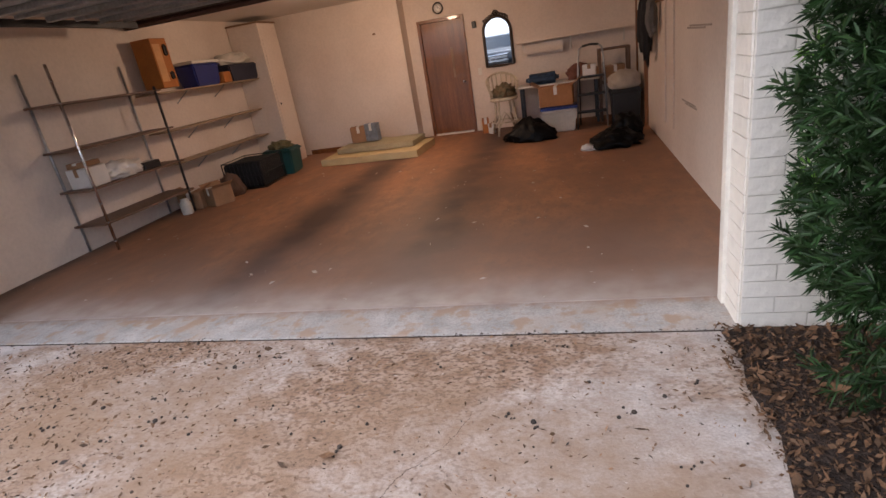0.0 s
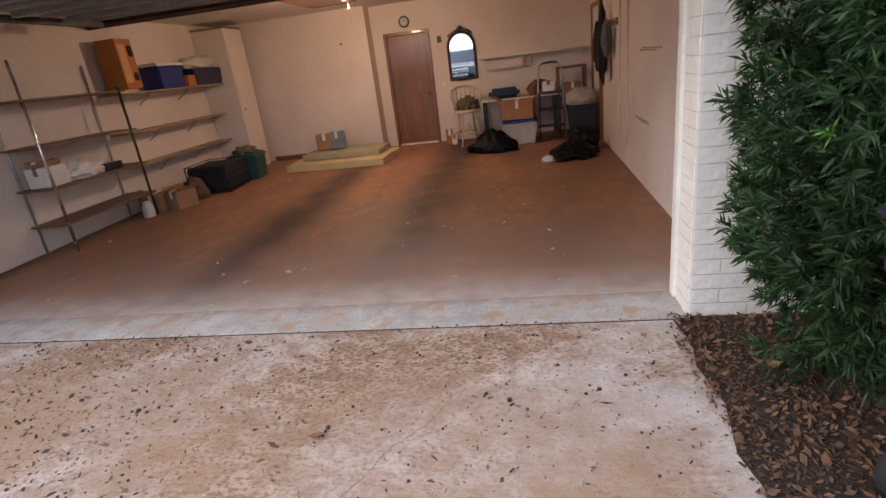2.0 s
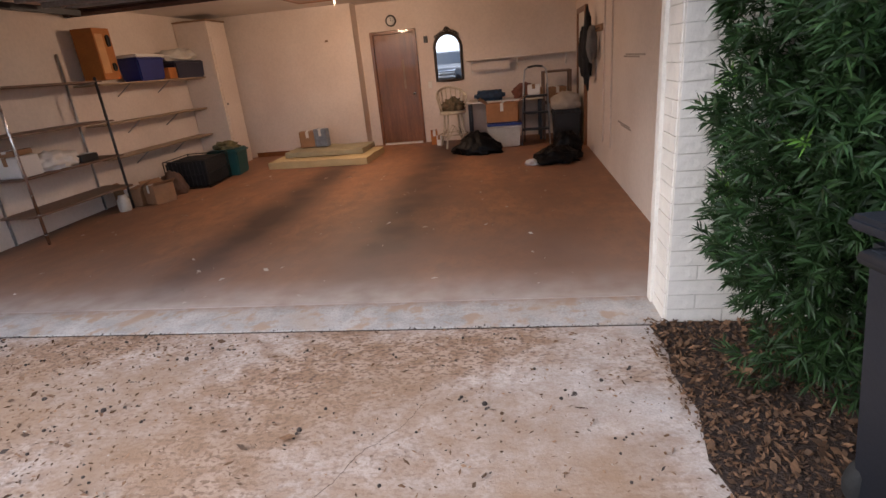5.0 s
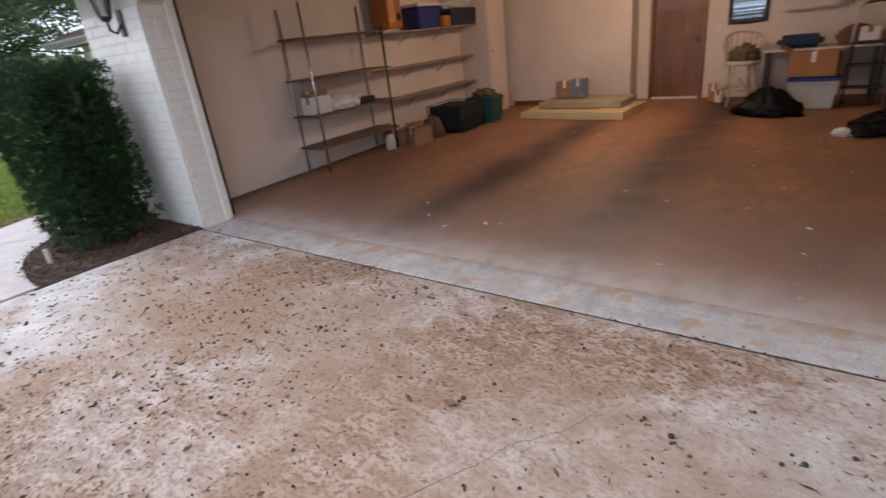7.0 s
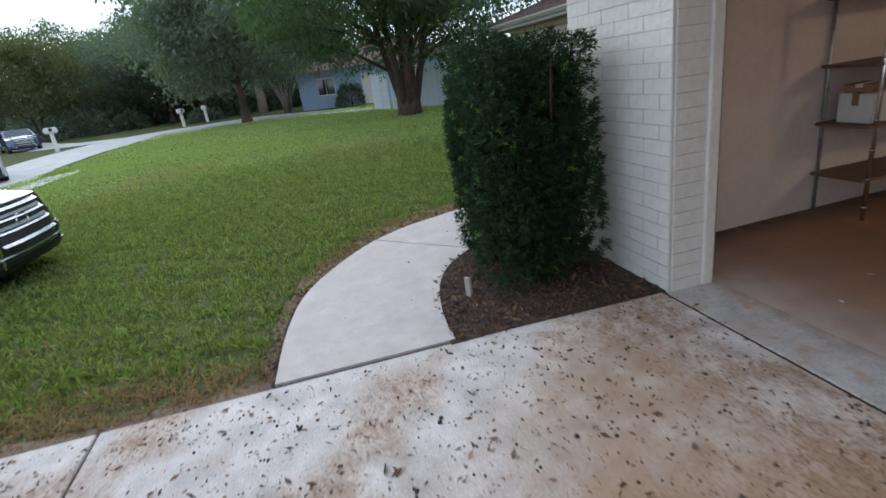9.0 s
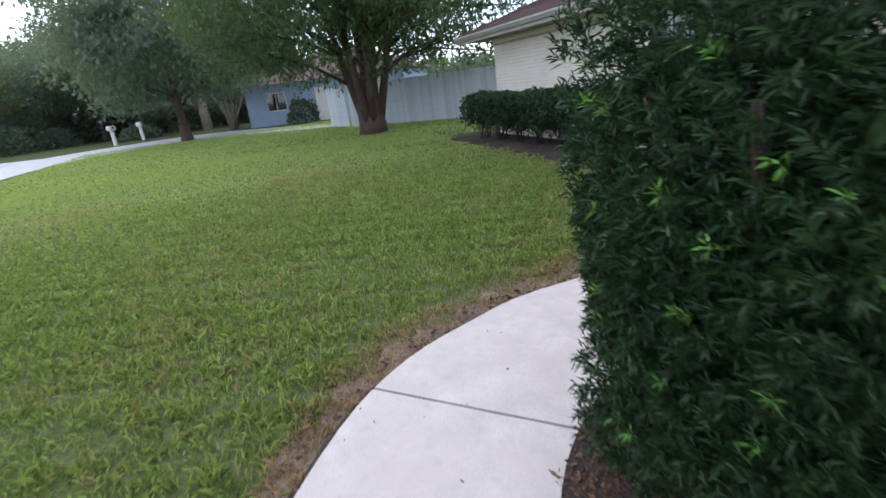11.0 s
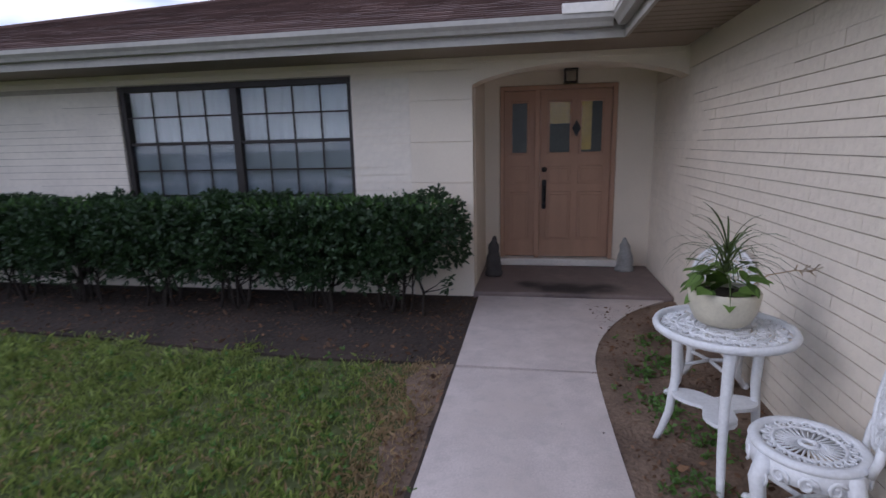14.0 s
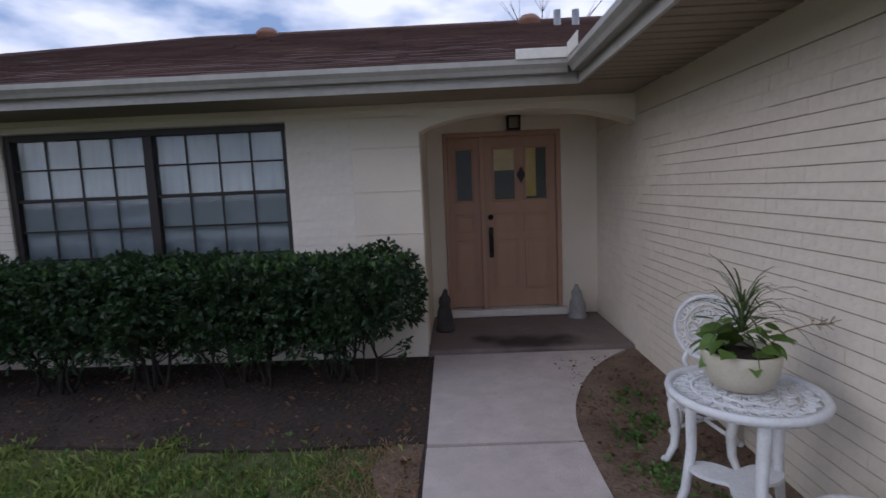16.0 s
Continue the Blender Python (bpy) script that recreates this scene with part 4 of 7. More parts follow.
fast_mesh("crown", v, f, LEAF_DARK, myrtle, kind="stuff")
trunk_far = holder("tree", (-48.6, -4.9, -0.03), "pale-barked tree trunk beyond the street", "tree")
part("trunk", tube(bmesh.new(), [(0, 0, -0.1), (0.05, 0, 2.5), (-0.1, 0.1, 5.5)], 0.42, 9, 0.26), PALE_BARK, trunk_far)
v, f = leaf_quads(np.array([0, 0, 6.6]) + rng.normal(size=(3500, 3)) * np.array([2.2, 2.2, 1.2]), rng.normal(size=(3500, 3)), 0.34, 0.17)
fast_mesh("crown", v, f, LEAF_DARK, trunk_far, kind="stuff")
palm = holder("palm", (-56.5, -29.6, -0.03), "low grey-green fan palm by the street", "palm")
pm = bmesh.new()
rp = random.Random(9)
for i in range(70):
    a, el, ln = rp.uniform(0, 6.2832), rp.uniform(-0.5, 1.3), rp.uniform(1.6, 2.5)
    d0, e0 = Vector((math.cos(a), math.sin(a), 0)), Vector((-math.sin(a), math.cos(a), 0))
    prev = None
    for k in range(5):
        g = k / 4
        q = Vector((0, 0, 1.9)) + d0 * ln * g * math.cos(el) + Vector((0, 0, ln * (g * math.sin(el) - 0.45 * g * g)))
        w = 0.05 + 0.22 * math.sin(math.pi * min(1, g * 0.9 + 0.1))
        vs = (pm.verts.new(q - e0 * w), pm.verts.new(q + e0 * w))
        if prev:
            pm.faces.new((prev[0], prev[1], vs[1], vs[0]))
        prev = vs
part("crown", pm, LEAF_FAR, palm)
part("trunk", tube(bmesh.new(), [(0, 0, -0.1), (0, 0, 1.9)], 0.24, 9, 0.20), BARK, palm)
for x, y, w, hh in ((-50.5, -20.6, 2.8, 2.3), (-36.2, 1.9, 1.1, 1.5), (-46.5, -9.6, 1.5, 1.0), (-53.0, -17.2, 1.8, 1.5)):
    gs = holder("shrub", (x, y, -0.03), "rounded dark green shrub near the street", "shrub", "street shrubs")
    nn = int(900 * w)
    dd = unit(rng.normal(size=(nn, 3)))
    dd[:, 2] = np.abs(dd[:, 2])
    pp = dd * np.array([w, w, hh]) * rng.uniform(0.75, 1.0, (nn, 1)) * (1 + 0.2 * lumps(dd * 4, 1.0, int(w * 10)))[:, None]
    v, f = leaf_quads(pp, dd + rng.normal(size=dd.shape) * 0.7, 0.30, 0.15)
    fast_mesh("crown", v, f, LEAF_DARK, gs, kind="stuff")
    part("trunk", tube(bmesh.new(), [(0, 0, -0.05), (0, 0, hh * 0.6)], 0.08, 6, 0.03), BARK, gs)
# behind the roof
tree("tree", (-35, 21, -0.03), 13.5, 3.2, 9.0, 420, 0.30, 1, LEAF_FAR, "feathery green tree top rising behind the house", 15, 0.18)
bare = holder("bare_tree", (0.6, 20, -0.03), "leafless grey tree behind the house", "tree")
bbm = bmesh.new()
rb = random.Random(4)
tube(bbm, [(0, 0, -0.1), (0.1, 0, 3), (0, 0.1, 6)], 0.16, 7, 0.06)
for i in range(26):
    z = rb.uniform(3.5, 6)
    a, ln = rb.uniform(0, 6.28), rb.uniform(1.0, 2.6)
    e = Vector((math.cos(a) * ln, math.sin(a) * ln, z + ln * 0.9))
    tube(bbm, [(0, 0.05, z), e * 0.5 + Vector((0, 0, z * 0.5 + 0.2)), e], 0.035, 5, 0.008)
    for j in range(4):
        b = a + rb.uniform(-1, 1)
        tube(bbm, [e * 0.7 + Vector((0, 0, z * 0.3)), e * 0.7 + Vector((math.cos(b) * 0.7, math.sin(b) * 0.7, z * 0.3 + 0.8))], 0.014, 4, 0.005)
part("trunk", bbm, BARK, bare)
# undergrowth across the street
n = 900
p = np.stack([rng.uniform(-60, -44, n), rng.uniform(-30, 3, n), rng.uniform(0, 1.7, n)], 1)
p[:, 0] = -59 + (p[:, 0] + 52) * 0.35 + np.maximum(0, p[:, 1] + 12) * 0.35
pos = np.repeat(p, 14, 0) + rng.normal(size=(n * 14, 3)) * np.array([0.7, 0.9, 0.4])
v, f = leaf_quads(pos, rng.normal(size=pos.shape), 0.42, 0.24)
n = 2600
p = np.stack([rng.uniform(-100, -78, n), rng.uniform(-75, 45, n), rng.uniform(0, 3.4, n)], 1)
pos = np.repeat(p, 9, 0) + rng.normal(size=(n * 9, 3)) * np.array([1.2, 1.6, 0.9])
v2, f2 = leaf_quads(pos, rng.normal(size=pos.shape), 1.3, 0.8)
fast_mesh("far_woods", v2, f2, LEAF_DARK, None, "dark woods closing the distance", "woods", "stuff")
fast_mesh("undergrowth", v, f, LEAF_DARK, None, "dark undergrowth below the far trees", "undergrowth", "stuff")

# ---- grass, weeds, litter ----


def inside_lawn(x, y):
    """Where lawn grows: clear of paving, beds, house."""
    left_edge = np.interp(y, [-2.49, -2.42, -2.24, -1.76, -1.30, -0.80, -0.35, 0.3, 4.4], [-0.1, -0.85, -1.5, -2.22, -2.64, -2.88, -3.02, -3.07, -3.11])
    ok = (x < left_edge - 0.02) & (x < -0.1)
    ok &= ~((y > -2.6) & (x > left_edge - 0.02))
    bed_front = np.interp(x, [-13.4, -8.5, -6.2, -4.2, -3.0], [3.25, 3.05, 2.9, 2.72, 2.75])
    ok &= ~((y > bed_front - 0.05 + 0.1 * np.sin(x * 5) + 0.06 * np.sin(x * 13) + rng.normal(0, 0.09, len(x))) & (x > -13.5) & (y < 14))
    return ok, left_edge - x


def blades(n, x0, x1, y0, y1, tall, wide, name, mat, test=None, flat=0.75):
    """Bent grass blades, thicker in some places than in others."""
    x, y = rng.uniform(x0, x1, n), rng.uniform(y0, y1, n)
    ok, off = inside_lawn(x, y)
    if test is not None:
        ok &= test(x, y, off)
    q = np.stack([x, y, x * 0], 1)
    ok &= lumps(q, 9.0, 55) + 0.7 * lumps(q, 26.0, 56) < rng.uniform(-0.3, 1.0, n)
    x, y = x[ok], y[ok]
    k = len(x)
    b = np.stack([x, y, np.full(k, -0.036)], 1)
    a = rng.uniform(0, 6.2832, k) + 1.5 * lumps(b, 6.0, 31)
    out = np.stack([np.cos(a), np.sin(a), np.zeros(k)], 1)
    h = (tall * rng.uniform(0.5, 1.35, k) * (1 + 0.35 * lumps(b, 3.2, 77) + 0.5 * lumps(b, 18.0, 78)))[:, None]
    lie = rng.uniform(0.15, flat, (k, 1))
    up = np.array([0, 0, 1.0])
    side = np.stack([-out[:, 1], out[:, 0], np.zeros(k)], 1) * wide * rng.uniform(0.6, 1.2, (k, 1)) / 2
    mid = b + up * h * 0.62 * (1 - 0.35 * lie) + out * h * 0.42 * lie
    tip = b + up * h * (1 - 0.62 * lie) + out * h * 1.05 * lie
    v = np.stack([b - side * 0.7, b + side * 0.7, mid + side, tip, mid - side], 1).reshape(-1, 3)
    fast_mesh(name, v, np.arange(5 * k).reshape(-1, 5), mat, None, "short green lawn grass" if mat is not STRAW else "dry straw-coloured grass at the lawn edge", "grass", "stuff")


def dry_spot(x, y):
    p = np.stack([x, y, x * 0], 1)
    return lumps(p, 0.9, 21) + 0.4 * lumps(p, 4.0, 22) > 0.16




def reach(x, y):
    """Distance from the bend of the path, by which the grass grows coarser and its colour lighter."""
    return np.hypot(x + 2, y + 1)


def near_lawn(x, y, o):
    return rng.uniform(size=len(x)) < np.clip((10 - reach(x, y)) / 5, 0, 1) * np.clip((o - 0.22) / 0.35, 0.02, 1)


blades(320000, -11.0, -0.1, -8.5, 3.0, 0.048, 0.0085, "grass", BLADE, near_lawn)
blades(110000, -11.0, -0.1, -8.5, 3.0, 0.072, 0.0105, "grass", BLADE_LIGHT, near_lawn, 0.85)
# distant grass takes the lightened colour in place of brighter light
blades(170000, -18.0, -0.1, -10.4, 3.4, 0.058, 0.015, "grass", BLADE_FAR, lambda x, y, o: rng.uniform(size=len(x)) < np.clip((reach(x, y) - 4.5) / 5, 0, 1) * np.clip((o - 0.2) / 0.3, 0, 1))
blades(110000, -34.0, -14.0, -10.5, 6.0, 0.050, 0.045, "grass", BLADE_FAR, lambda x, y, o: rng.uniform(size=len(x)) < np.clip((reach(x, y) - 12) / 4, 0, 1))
EDGE = lambda x, y, o: (o < 0.62) & (rng.uniform(size=len(x)) < np.clip((0.55 + 0.12 * np.sin(y * 3.1) - o) / 0.22, 0, 1))
blades(110000, -4.0, -0.1, -4.5, 3.0, 0.050, 0.007, "dry_grass", STRAW, EDGE, 0.98)
blades(110000, -12.0, -0.1, -6.5, 3.0, 0.060, 0.009, "dry_grass", STRAW, lambda x, y, o: dry_spot(x, y) & (rng.uniform(size=len(x)) < 0.45), 0.95)
# worn soil along the path edge
edge_bm = bmesh.new()
outer = [(along(LEFT_EDGE, i / 60)[0] - 0.24 - 0.07 * math.sin(i * 1.7) - 0.04 * math.sin(i * 0.6), along(LEFT_EDGE, i / 60)[1] - 0.08 * (i < 20)) for i in range(61)]
inner = [along(LEFT_EDGE, i / 60) for i in range(61)]
prism(edge_bm, outer + inner[::-1], -0.1, -0.018)
gap_bm = bmesh.new()
prism(gap_bm, [(q[0] - 0.028 - 0.008 * math.sin(i * 2.3), q[1] - 0.025 * (i < 22)) for i, q in enumerate(inner)] + [(q[0] + 0.002, q[1]) for q in inner[::-1]], -0.1, -0.007)
single("path_joint", gap_bm, material("joint_soil", (0.05, 0.035, 0.026), rough=1.0, spread=0.4, scale=12, fine=60, bump=0.8), "dark gap of soil between lawn and path", "joint", kind="structure")
single("path_edge", edge_bm, SANDY, "bare soil strip along the path edge", "soil", kind="structure")
strip = bmesh.new()
prism(strip, [(-0.065, -2.5), (-0.065, -16), (-0.2, -16)] + [(-0.18 - 0.05 * math.sin(i * 2.1), -12 + i * 0.5) for i in range(19)] + [(-0.2, -2.5)], -0.1, -0.016)
single("drive_edge", strip, SANDY, "bare soil strip along the driveway edge", "soil", kind="structure")


def weed_patch(name, label, places, size):
    at = np.array(places)
    n = 34
    p = np.repeat(at, n, 0) + np.concatenate([rng.normal(0, size, (len(at) * n, 2)), np.zeros((len(at) * n, 1))], 1)
    v, f = shoots(p, np.tile([0, 0, 1.0], (len(p), 1)), 7, 0.040, 0.020, 0.25, (0.5, 1.4))
    fast_mesh(name, v, f, leaf_material("weed_leaves", (0.10, 0.20, 0.045)), None, label, "weeds", "stuff")


weed_patch("weeds", "low green weeds sprouting from bare soil", [(-1.74, 0.75, 0), (-1.72, 1.05, 0), (-1.5, 0.55, 0), (-1.75, 2.3, 0), (-1.35, 0.8, 0), (-1.55, 1.9, 0), (-1.75, 2.7, 0), (-1.7, 2.15, 0), (-1.6, 2.9, 0), (-1.76, 1.5, 0), (-1.3, 1.1, 0), (-1.6, 3.3, 0)], 0.09)
weed_patch("weeds", "low broad-leaved weeds in the lawn", [(-4.4, 1.2, -0.03), (-4.9, 1.6, -0.03), (-3.9, 1.0, -0.03), (-4.6, 2.2, -0.03), (-5.6, 1.2, -0.03), (-3.7, 2.1, -0.03), (-4.1, 2.5, -0.03), (-5.2, 2.4, -0.03), (-3.5, 1.5, -0.03), (-6.2, 2.2, -0.03), (-4.3, 1.7, -0.03), (-5.0, 0.9, -0.03)], 0.22)


def strew(name, n, place, size, mat, label, z, thick=0.35):
    x, y = place(n)
    base_z = np.array([floor_z(q) + 0.006 for q in y]) if z is None else z
    b = np.stack([x, y, base_z + rng.uniform(0.001, 0.005, len(x))], 1)
    a = rng.uniform(0, 6.2832, len(x))
    way = np.stack([np.cos(a), np.sin(a), rng.uniform(0.0, thick, len(x))], 1)
    each = size * np.exp(rng.normal(0, 0.4, (len(x), 1)))
    v, f = leaf_quads(b, way, each, each * 0.42)
    fast_mesh(name, v, f, mat, None, label, "litter", "stuff")


def on_drive(n):
    x, y = rng.uniform(0.0, 5.5, n * 3), rng.uniform(-4.6, -0.05, n * 3)
    dens = 0.45 + 0.4 * lumps(np.stack([x, y, x * 0], 1), 1.6, 9) + 0.25 * (x < 3)
    ok = rng.uniform(size=n * 3) < dens * 0.5
    return x[ok][:n], y[ok][:n]


strew("leaf_litter", 1900, on_drive, 0.014, SPECK, "small dark seeds and leaf bits scattered on the driveway", 0.0)
strew("leaf_litter", 9500, on_drive, 0.018, material("brown_crumbs", (0.27, 0.155, 0.09), rough=0.95, spread=0.3, bump=0, island_tint=0.6), "small brown bark crumbs scattered on the driveway", 0.0, 0.5)
strew("leaf_litter", 2000, on_drive, 0.008, material("pale_bits", (0.6, 0.5, 0.42), spread=0.2, bump=0), "pale specks of debris on the driveway", 0.0)
strew("leaf_litter", 500, on_drive, 0.030, LITTER, "small dry brown leaves scattered on the driveway", 0.0)
strew("leaf_litter", 500, lambda n: (rng.uniform(-0.02, 5.55, n), rng.normal(-0.026, 0.010, n)), 0.013, SPECK, "dark crumbs along the joint before the threshold", 0.001, 0.3)


def seed_drops(count):
    """Round black seeds lying on the driveway, singly and in small clusters."""
    x, y = on_drive(count)
    count = len(x)
    pick = rng.integers(0, max(4, count // 4), count)
    loose = rng.uniform(size=count) < 0.55
    x = np.where(loose, x, x[pick] + rng.normal(0, 0.022, count))
    y = np.where(loose, y, y[pick] + rng.normal(0, 0.018, count))
    r = 0.006 * np.exp(rng.normal(0, 0.3, count))
    ring_a = np.arange(6) * math.pi / 3
    v, f = [], []
    for i in range(count):
        k = len(v)
        for q, z in ((1.0, 0.0), (0.9, 0.8)):
            v += [(x[i] + r[i] * q * math.cos(b), y[i] + r[i] * q * math.sin(b), z * r[i] + 0.0005) for b in ring_a]
        v.append((x[i], y[i], r[i] * 1.35))
        for s in range(6):
            t = (s + 1) % 6
            f += [(k + s, k + t, k + 6 + t, k + 6 + s), (k + 6 + s, k + 6 + t, k + 12, k + 12)]
    tri = [q[:3] if q[2] == q[3] else q for q in f]
    bm = bmesh.new()
    vs = [bm.verts.new(q) for q in v]
    for q in tri:
        bm.faces.new([vs[c] for c in q])
    single("seed_litter", bm, SPECK, "round black seeds dropped on the driveway", "litter", kind="stuff")


seed_drops(1000)
crack = bmesh.new()
rc = random.Random(8)
line = [(3.78, -1.62), (3.94, -1.35), (4.02, -1.22), (4.06, -1.10), (4.16, -0.99), (4.24, -0.88), (4.29, -0.75), (4.30, -0.69)]
tube(crack, [(along(line, i / 40)[0] + rc.uniform(-0.006, 0.006), along(line, i / 40)[1] + rc.uniform(-0.006, 0.006), -0.0005) for i in range(41)], 0.0016, 5, 0.001)
single("crack", crack, MULCH, "thin dark crack running across the driveway slab", "crack", kind="structure")
strew("leaf_litter", 60, lambda n: (rng.uniform(-2.9, -0.3, n), rng.uniform(-2.2, 3.0, n)), 0.02, SPECK, "specks of leaf litter on the path", 0.013)
strew("leaf_litter", 9500, lambda n: (5.46 + np.abs(rng.normal(0.1, 0.7, n)), rng.uniform(-3.0, 0.0, n)), 0.026, LITTER, "thick dry brown fallen leaves on the bed", 0.008, 0.8)


def under_bush(n):
    x, y = rng.uniform(-1.95, -0.03, n * 2), rng.uniform(-1.45, 0.3, n * 2)
    edge = np.interp(x, [-1.98, -1.88, -1.68, -1.37, -1.0, -0.48, -0.075], [0.3, -0.3, -0.70, -1.05, -1.27, -1.40, -1.43])
    ok = (y > edge - 0.02 + rng.normal(0, 0.02, n * 2)) & ((y < -0.02) | (x < -1.18))
    return x[ok][:n], y[ok][:n]


strew("leaf_litter", 5500, under_bush, 0.024, LITTER, "dry brown fallen leaves under the bush", 0.009, 0.7)

strew("leaf_litter", 1500, lambda n: (rng.uniform(-2.0, -1.2, n), rng.uniform(0.0, 4.2, n)), 0.026, LITTER, "dry leaf bits on the soil by the wall", 0.006, 0.5)
strew("leaf_litter", 2600, lambda n: (rng.uniform(-10, -3.1, n), rng.uniform(2.8, 4.3, n)), 0.028, LITTER, "dry leaf bits on the soil under the hedge", -0.01, 0.5)
strew("leaf_litter", 160, lambda n: (rng.uniform(-0.5, 5.5, n), rng.uniform(0.4, 5.0, n)), 0.03, material("pale_bits", (0.6, 0.5, 0.42), spread=0.2, bump=0), "pale bits of debris on the garage floor", None, 0.1)


def by_path(n):
    u = rng.uniform(0, 1, n)
    e = np.array([along(LEFT_EDGE, q) for q in u])
    off = np.abs(rng.normal(0.0, 0.14, n)) + 0.02
    return e[:, 0] - off, e[:, 1] - off * 0.4 * (u < 0.4)


strew("leaf_litter", 1600, by_path, 0.024, LITTER, "dry leaf bits along the worn lawn edge", -0.014, 0.6)

# ---- more materials ----
DOOR_TAN = material("tan_pink_door_paint", (0.46, 0.275, 0.18), rough=0.5, spread=0.12, scale=2, fine=40, bump=0.08, stretch=(4, 4, 0.6))
WOOD_DOOR = material("varnished_brown_wood", (0.27, 0.098, 0.030), rough=0.35, spread=0.4, scale=3, fine=30, bump=0.12, coat=0.35, stretch=(5, 5, 0.5))
WOOD = material("plain_brown_wood", (0.33, 0.19, 0.10), rough=0.6, spread=0.35, scale=4, fine=40, bump=0.15, stretch=(1, 0.3, 4))
SHELF_BROWN = material("brown_shelf_board", (0.20, 0.12, 0.08), rough=0.6, spread=0.3, scale=4, fine=40, bump=0.1)
IRON_BLACK = material("black_iron", (0.02, 0.02, 0.022), rough=0.45, spread=0.3, scale=8, fine=60, bump=0.1, metal=0.3)
FRAME_BROWN = material("dark_bronze_frame", (0.035, 0.03, 0.028), rough=0.4, spread=0.2, scale=5, fine=60, bump=0.03, metal=0.4)
CHROME = material("worn_chrome", (0.78, 0.78, 0.80), rough=0.16, spread=0.25, scale=12, fine=60, bump=0.03, metal=1.0)
STEEL = material("galvanised_steel", (0.50, 0.51, 0.52), rough=0.4, spread=0.3, scale=5, fine=40, bump=0.05, metal=0.8)
DARK_STEEL = material("dark_rail_steel", (0.06, 0.06, 0.065), rough=0.5, spread=0.3, scale=6, fine=50, bump=0.05, metal=0.5)
CARD = material("brown_cardboard", (0.36, 0.20, 0.105), rough=0.8, spread=0.25, scale=4, fine=70, bump=0.08)
ORANGE = material("orange_carton", (0.50, 0.17, 0.03), rough=0.6, spread=0.25, scale=5, fine=60, bump=0.05)
BLUE = material("blue_plastic", (0.012, 0.028, 0.20), rough=0.4, spread=0.2, scale=5, fine=60, bump=0.03)
NAVY = material("dark_navy_plastic", (0.018, 0.022, 0.05), rough=0.4, spread=0.2, scale=5, fine=60, bump=0.03)
TEAL = material("teal_plastic", (0.015, 0.085, 0.085), rough=0.4, spread=0.2, scale=5, fine=60, bump=0.03)
BLACK = material("black_plastic", (0.018, 0.018, 0.02), rough=0.45, spread=0.3, scale=5, fine=60, bump=0.05)
BAG = material("black_bag_film", (0.004, 0.004, 0.005), rough=0.45, spread=0.2, scale=6, fine=25, bump=0.5, depth=0.02, spec=0.15)
WHITE = material("white_card", (0.75, 0.73, 0.70), rough=0.6, spread=0.1, scale=5, fine=60, bump=0.05)
CLEAR = material("milky_plastic", (0.62, 0.58, 0.52), rough=0.35, spread=0.15, scale=4, fine=40, bump=0.03)
FOAM = material("yellow_foam", (0.66, 0.52, 0.28), rough=0.9, spread=0.2, scale=3, fine=60, bump=0.3)
FOAM_GREY = material("grey_green_foam", (0.42, 0.37, 0.24), rough=0.9, spread=0.2, scale=3, fine=60, bump=0.3)
RATTAN = material("pale_rattan", (0.66, 0.56, 0.42), rough=0.6, spread=0.3, scale=10, fine=60, bump=0.15)
CLOTH_GREY = material("grey_cloth", (0.20, 0.19, 0.18), rough=0.95, spread=0.35, scale=8, fine=90, bump=0.4)
CLOTH_GREEN = material("olive_cloth", (0.20, 0.17, 0.08), rough=0.95, spread=0.5, scale=14, fine=90, bump=0.4)
CLOTH_TEAL = material("blue_green_cloth", (0.03, 0.06, 0.11), rough=0.9, spread=0.4, scale=14, fine=80, bump=0.4)
CLOTH_BLACK = material("black_cloth", (0.02, 0.02, 0.022), rough=0.95, spread=0.3, scale=8, fine=90, bump=0.4)
PILLOW = material("off_white_cloth", (0.50, 0.43, 0.36), rough=0.95, spread=0.2, scale=6, fine=90, bump=0.4)
CAST_WHITE = material("white_painted_cast_iron", (0.78, 0.80, 0.82), rough=0.45, spread=0.14, scale=9, fine=60, bump=0.15)
POT = material("cream_glazed_pot", (0.62, 0.58, 0.46), rough=0.4, spread=0.12, scale=8, fine=70, bump=0.08)
STATUE_DARK = material("dark_stone", (0.07, 0.065, 0.065), rough=0.8, spread=0.35, scale=10, fine=60, bump=0.4)
STATUE_PALE = material("pale_grey_stone", (0.36, 0.36, 0.35), rough=0.85, spread=0.3, scale=10, fine=60, bump=0.4)
MIRROR = bpy.data.materials.new("mirror_glass")
MIRROR.use_nodes = True
MIRROR.node_tree.nodes["Principled BSDF"].inputs["Metallic"].default_value = 1.0
MIRROR.node_tree.nodes["Principled BSDF"].inputs["Roughness"].default_value = 0.02
MIRROR.node_tree.nodes["Principled BSDF"].inputs["Base Color"].default_value = (0.88, 0.92, 0.95, 1)
GLASS = glass("window_glass")
LAMP_GLASS = glass("lamp_glass", (0.9, 0.9, 0.85), 0.2)
# plain colour in place of warm room light showing through the door glass
AMBER_GLOW = material("amber_glow_pane", (0.45, 0.33, 0.08), rough=0.15, spread=0.15, scale=6, fine=50, bump=0.1)
DIM = material("dim_pane", (0.055, 0.065, 0.055), rough=0.35, spread=0.3, scale=5, fine=40, bump=0.1)
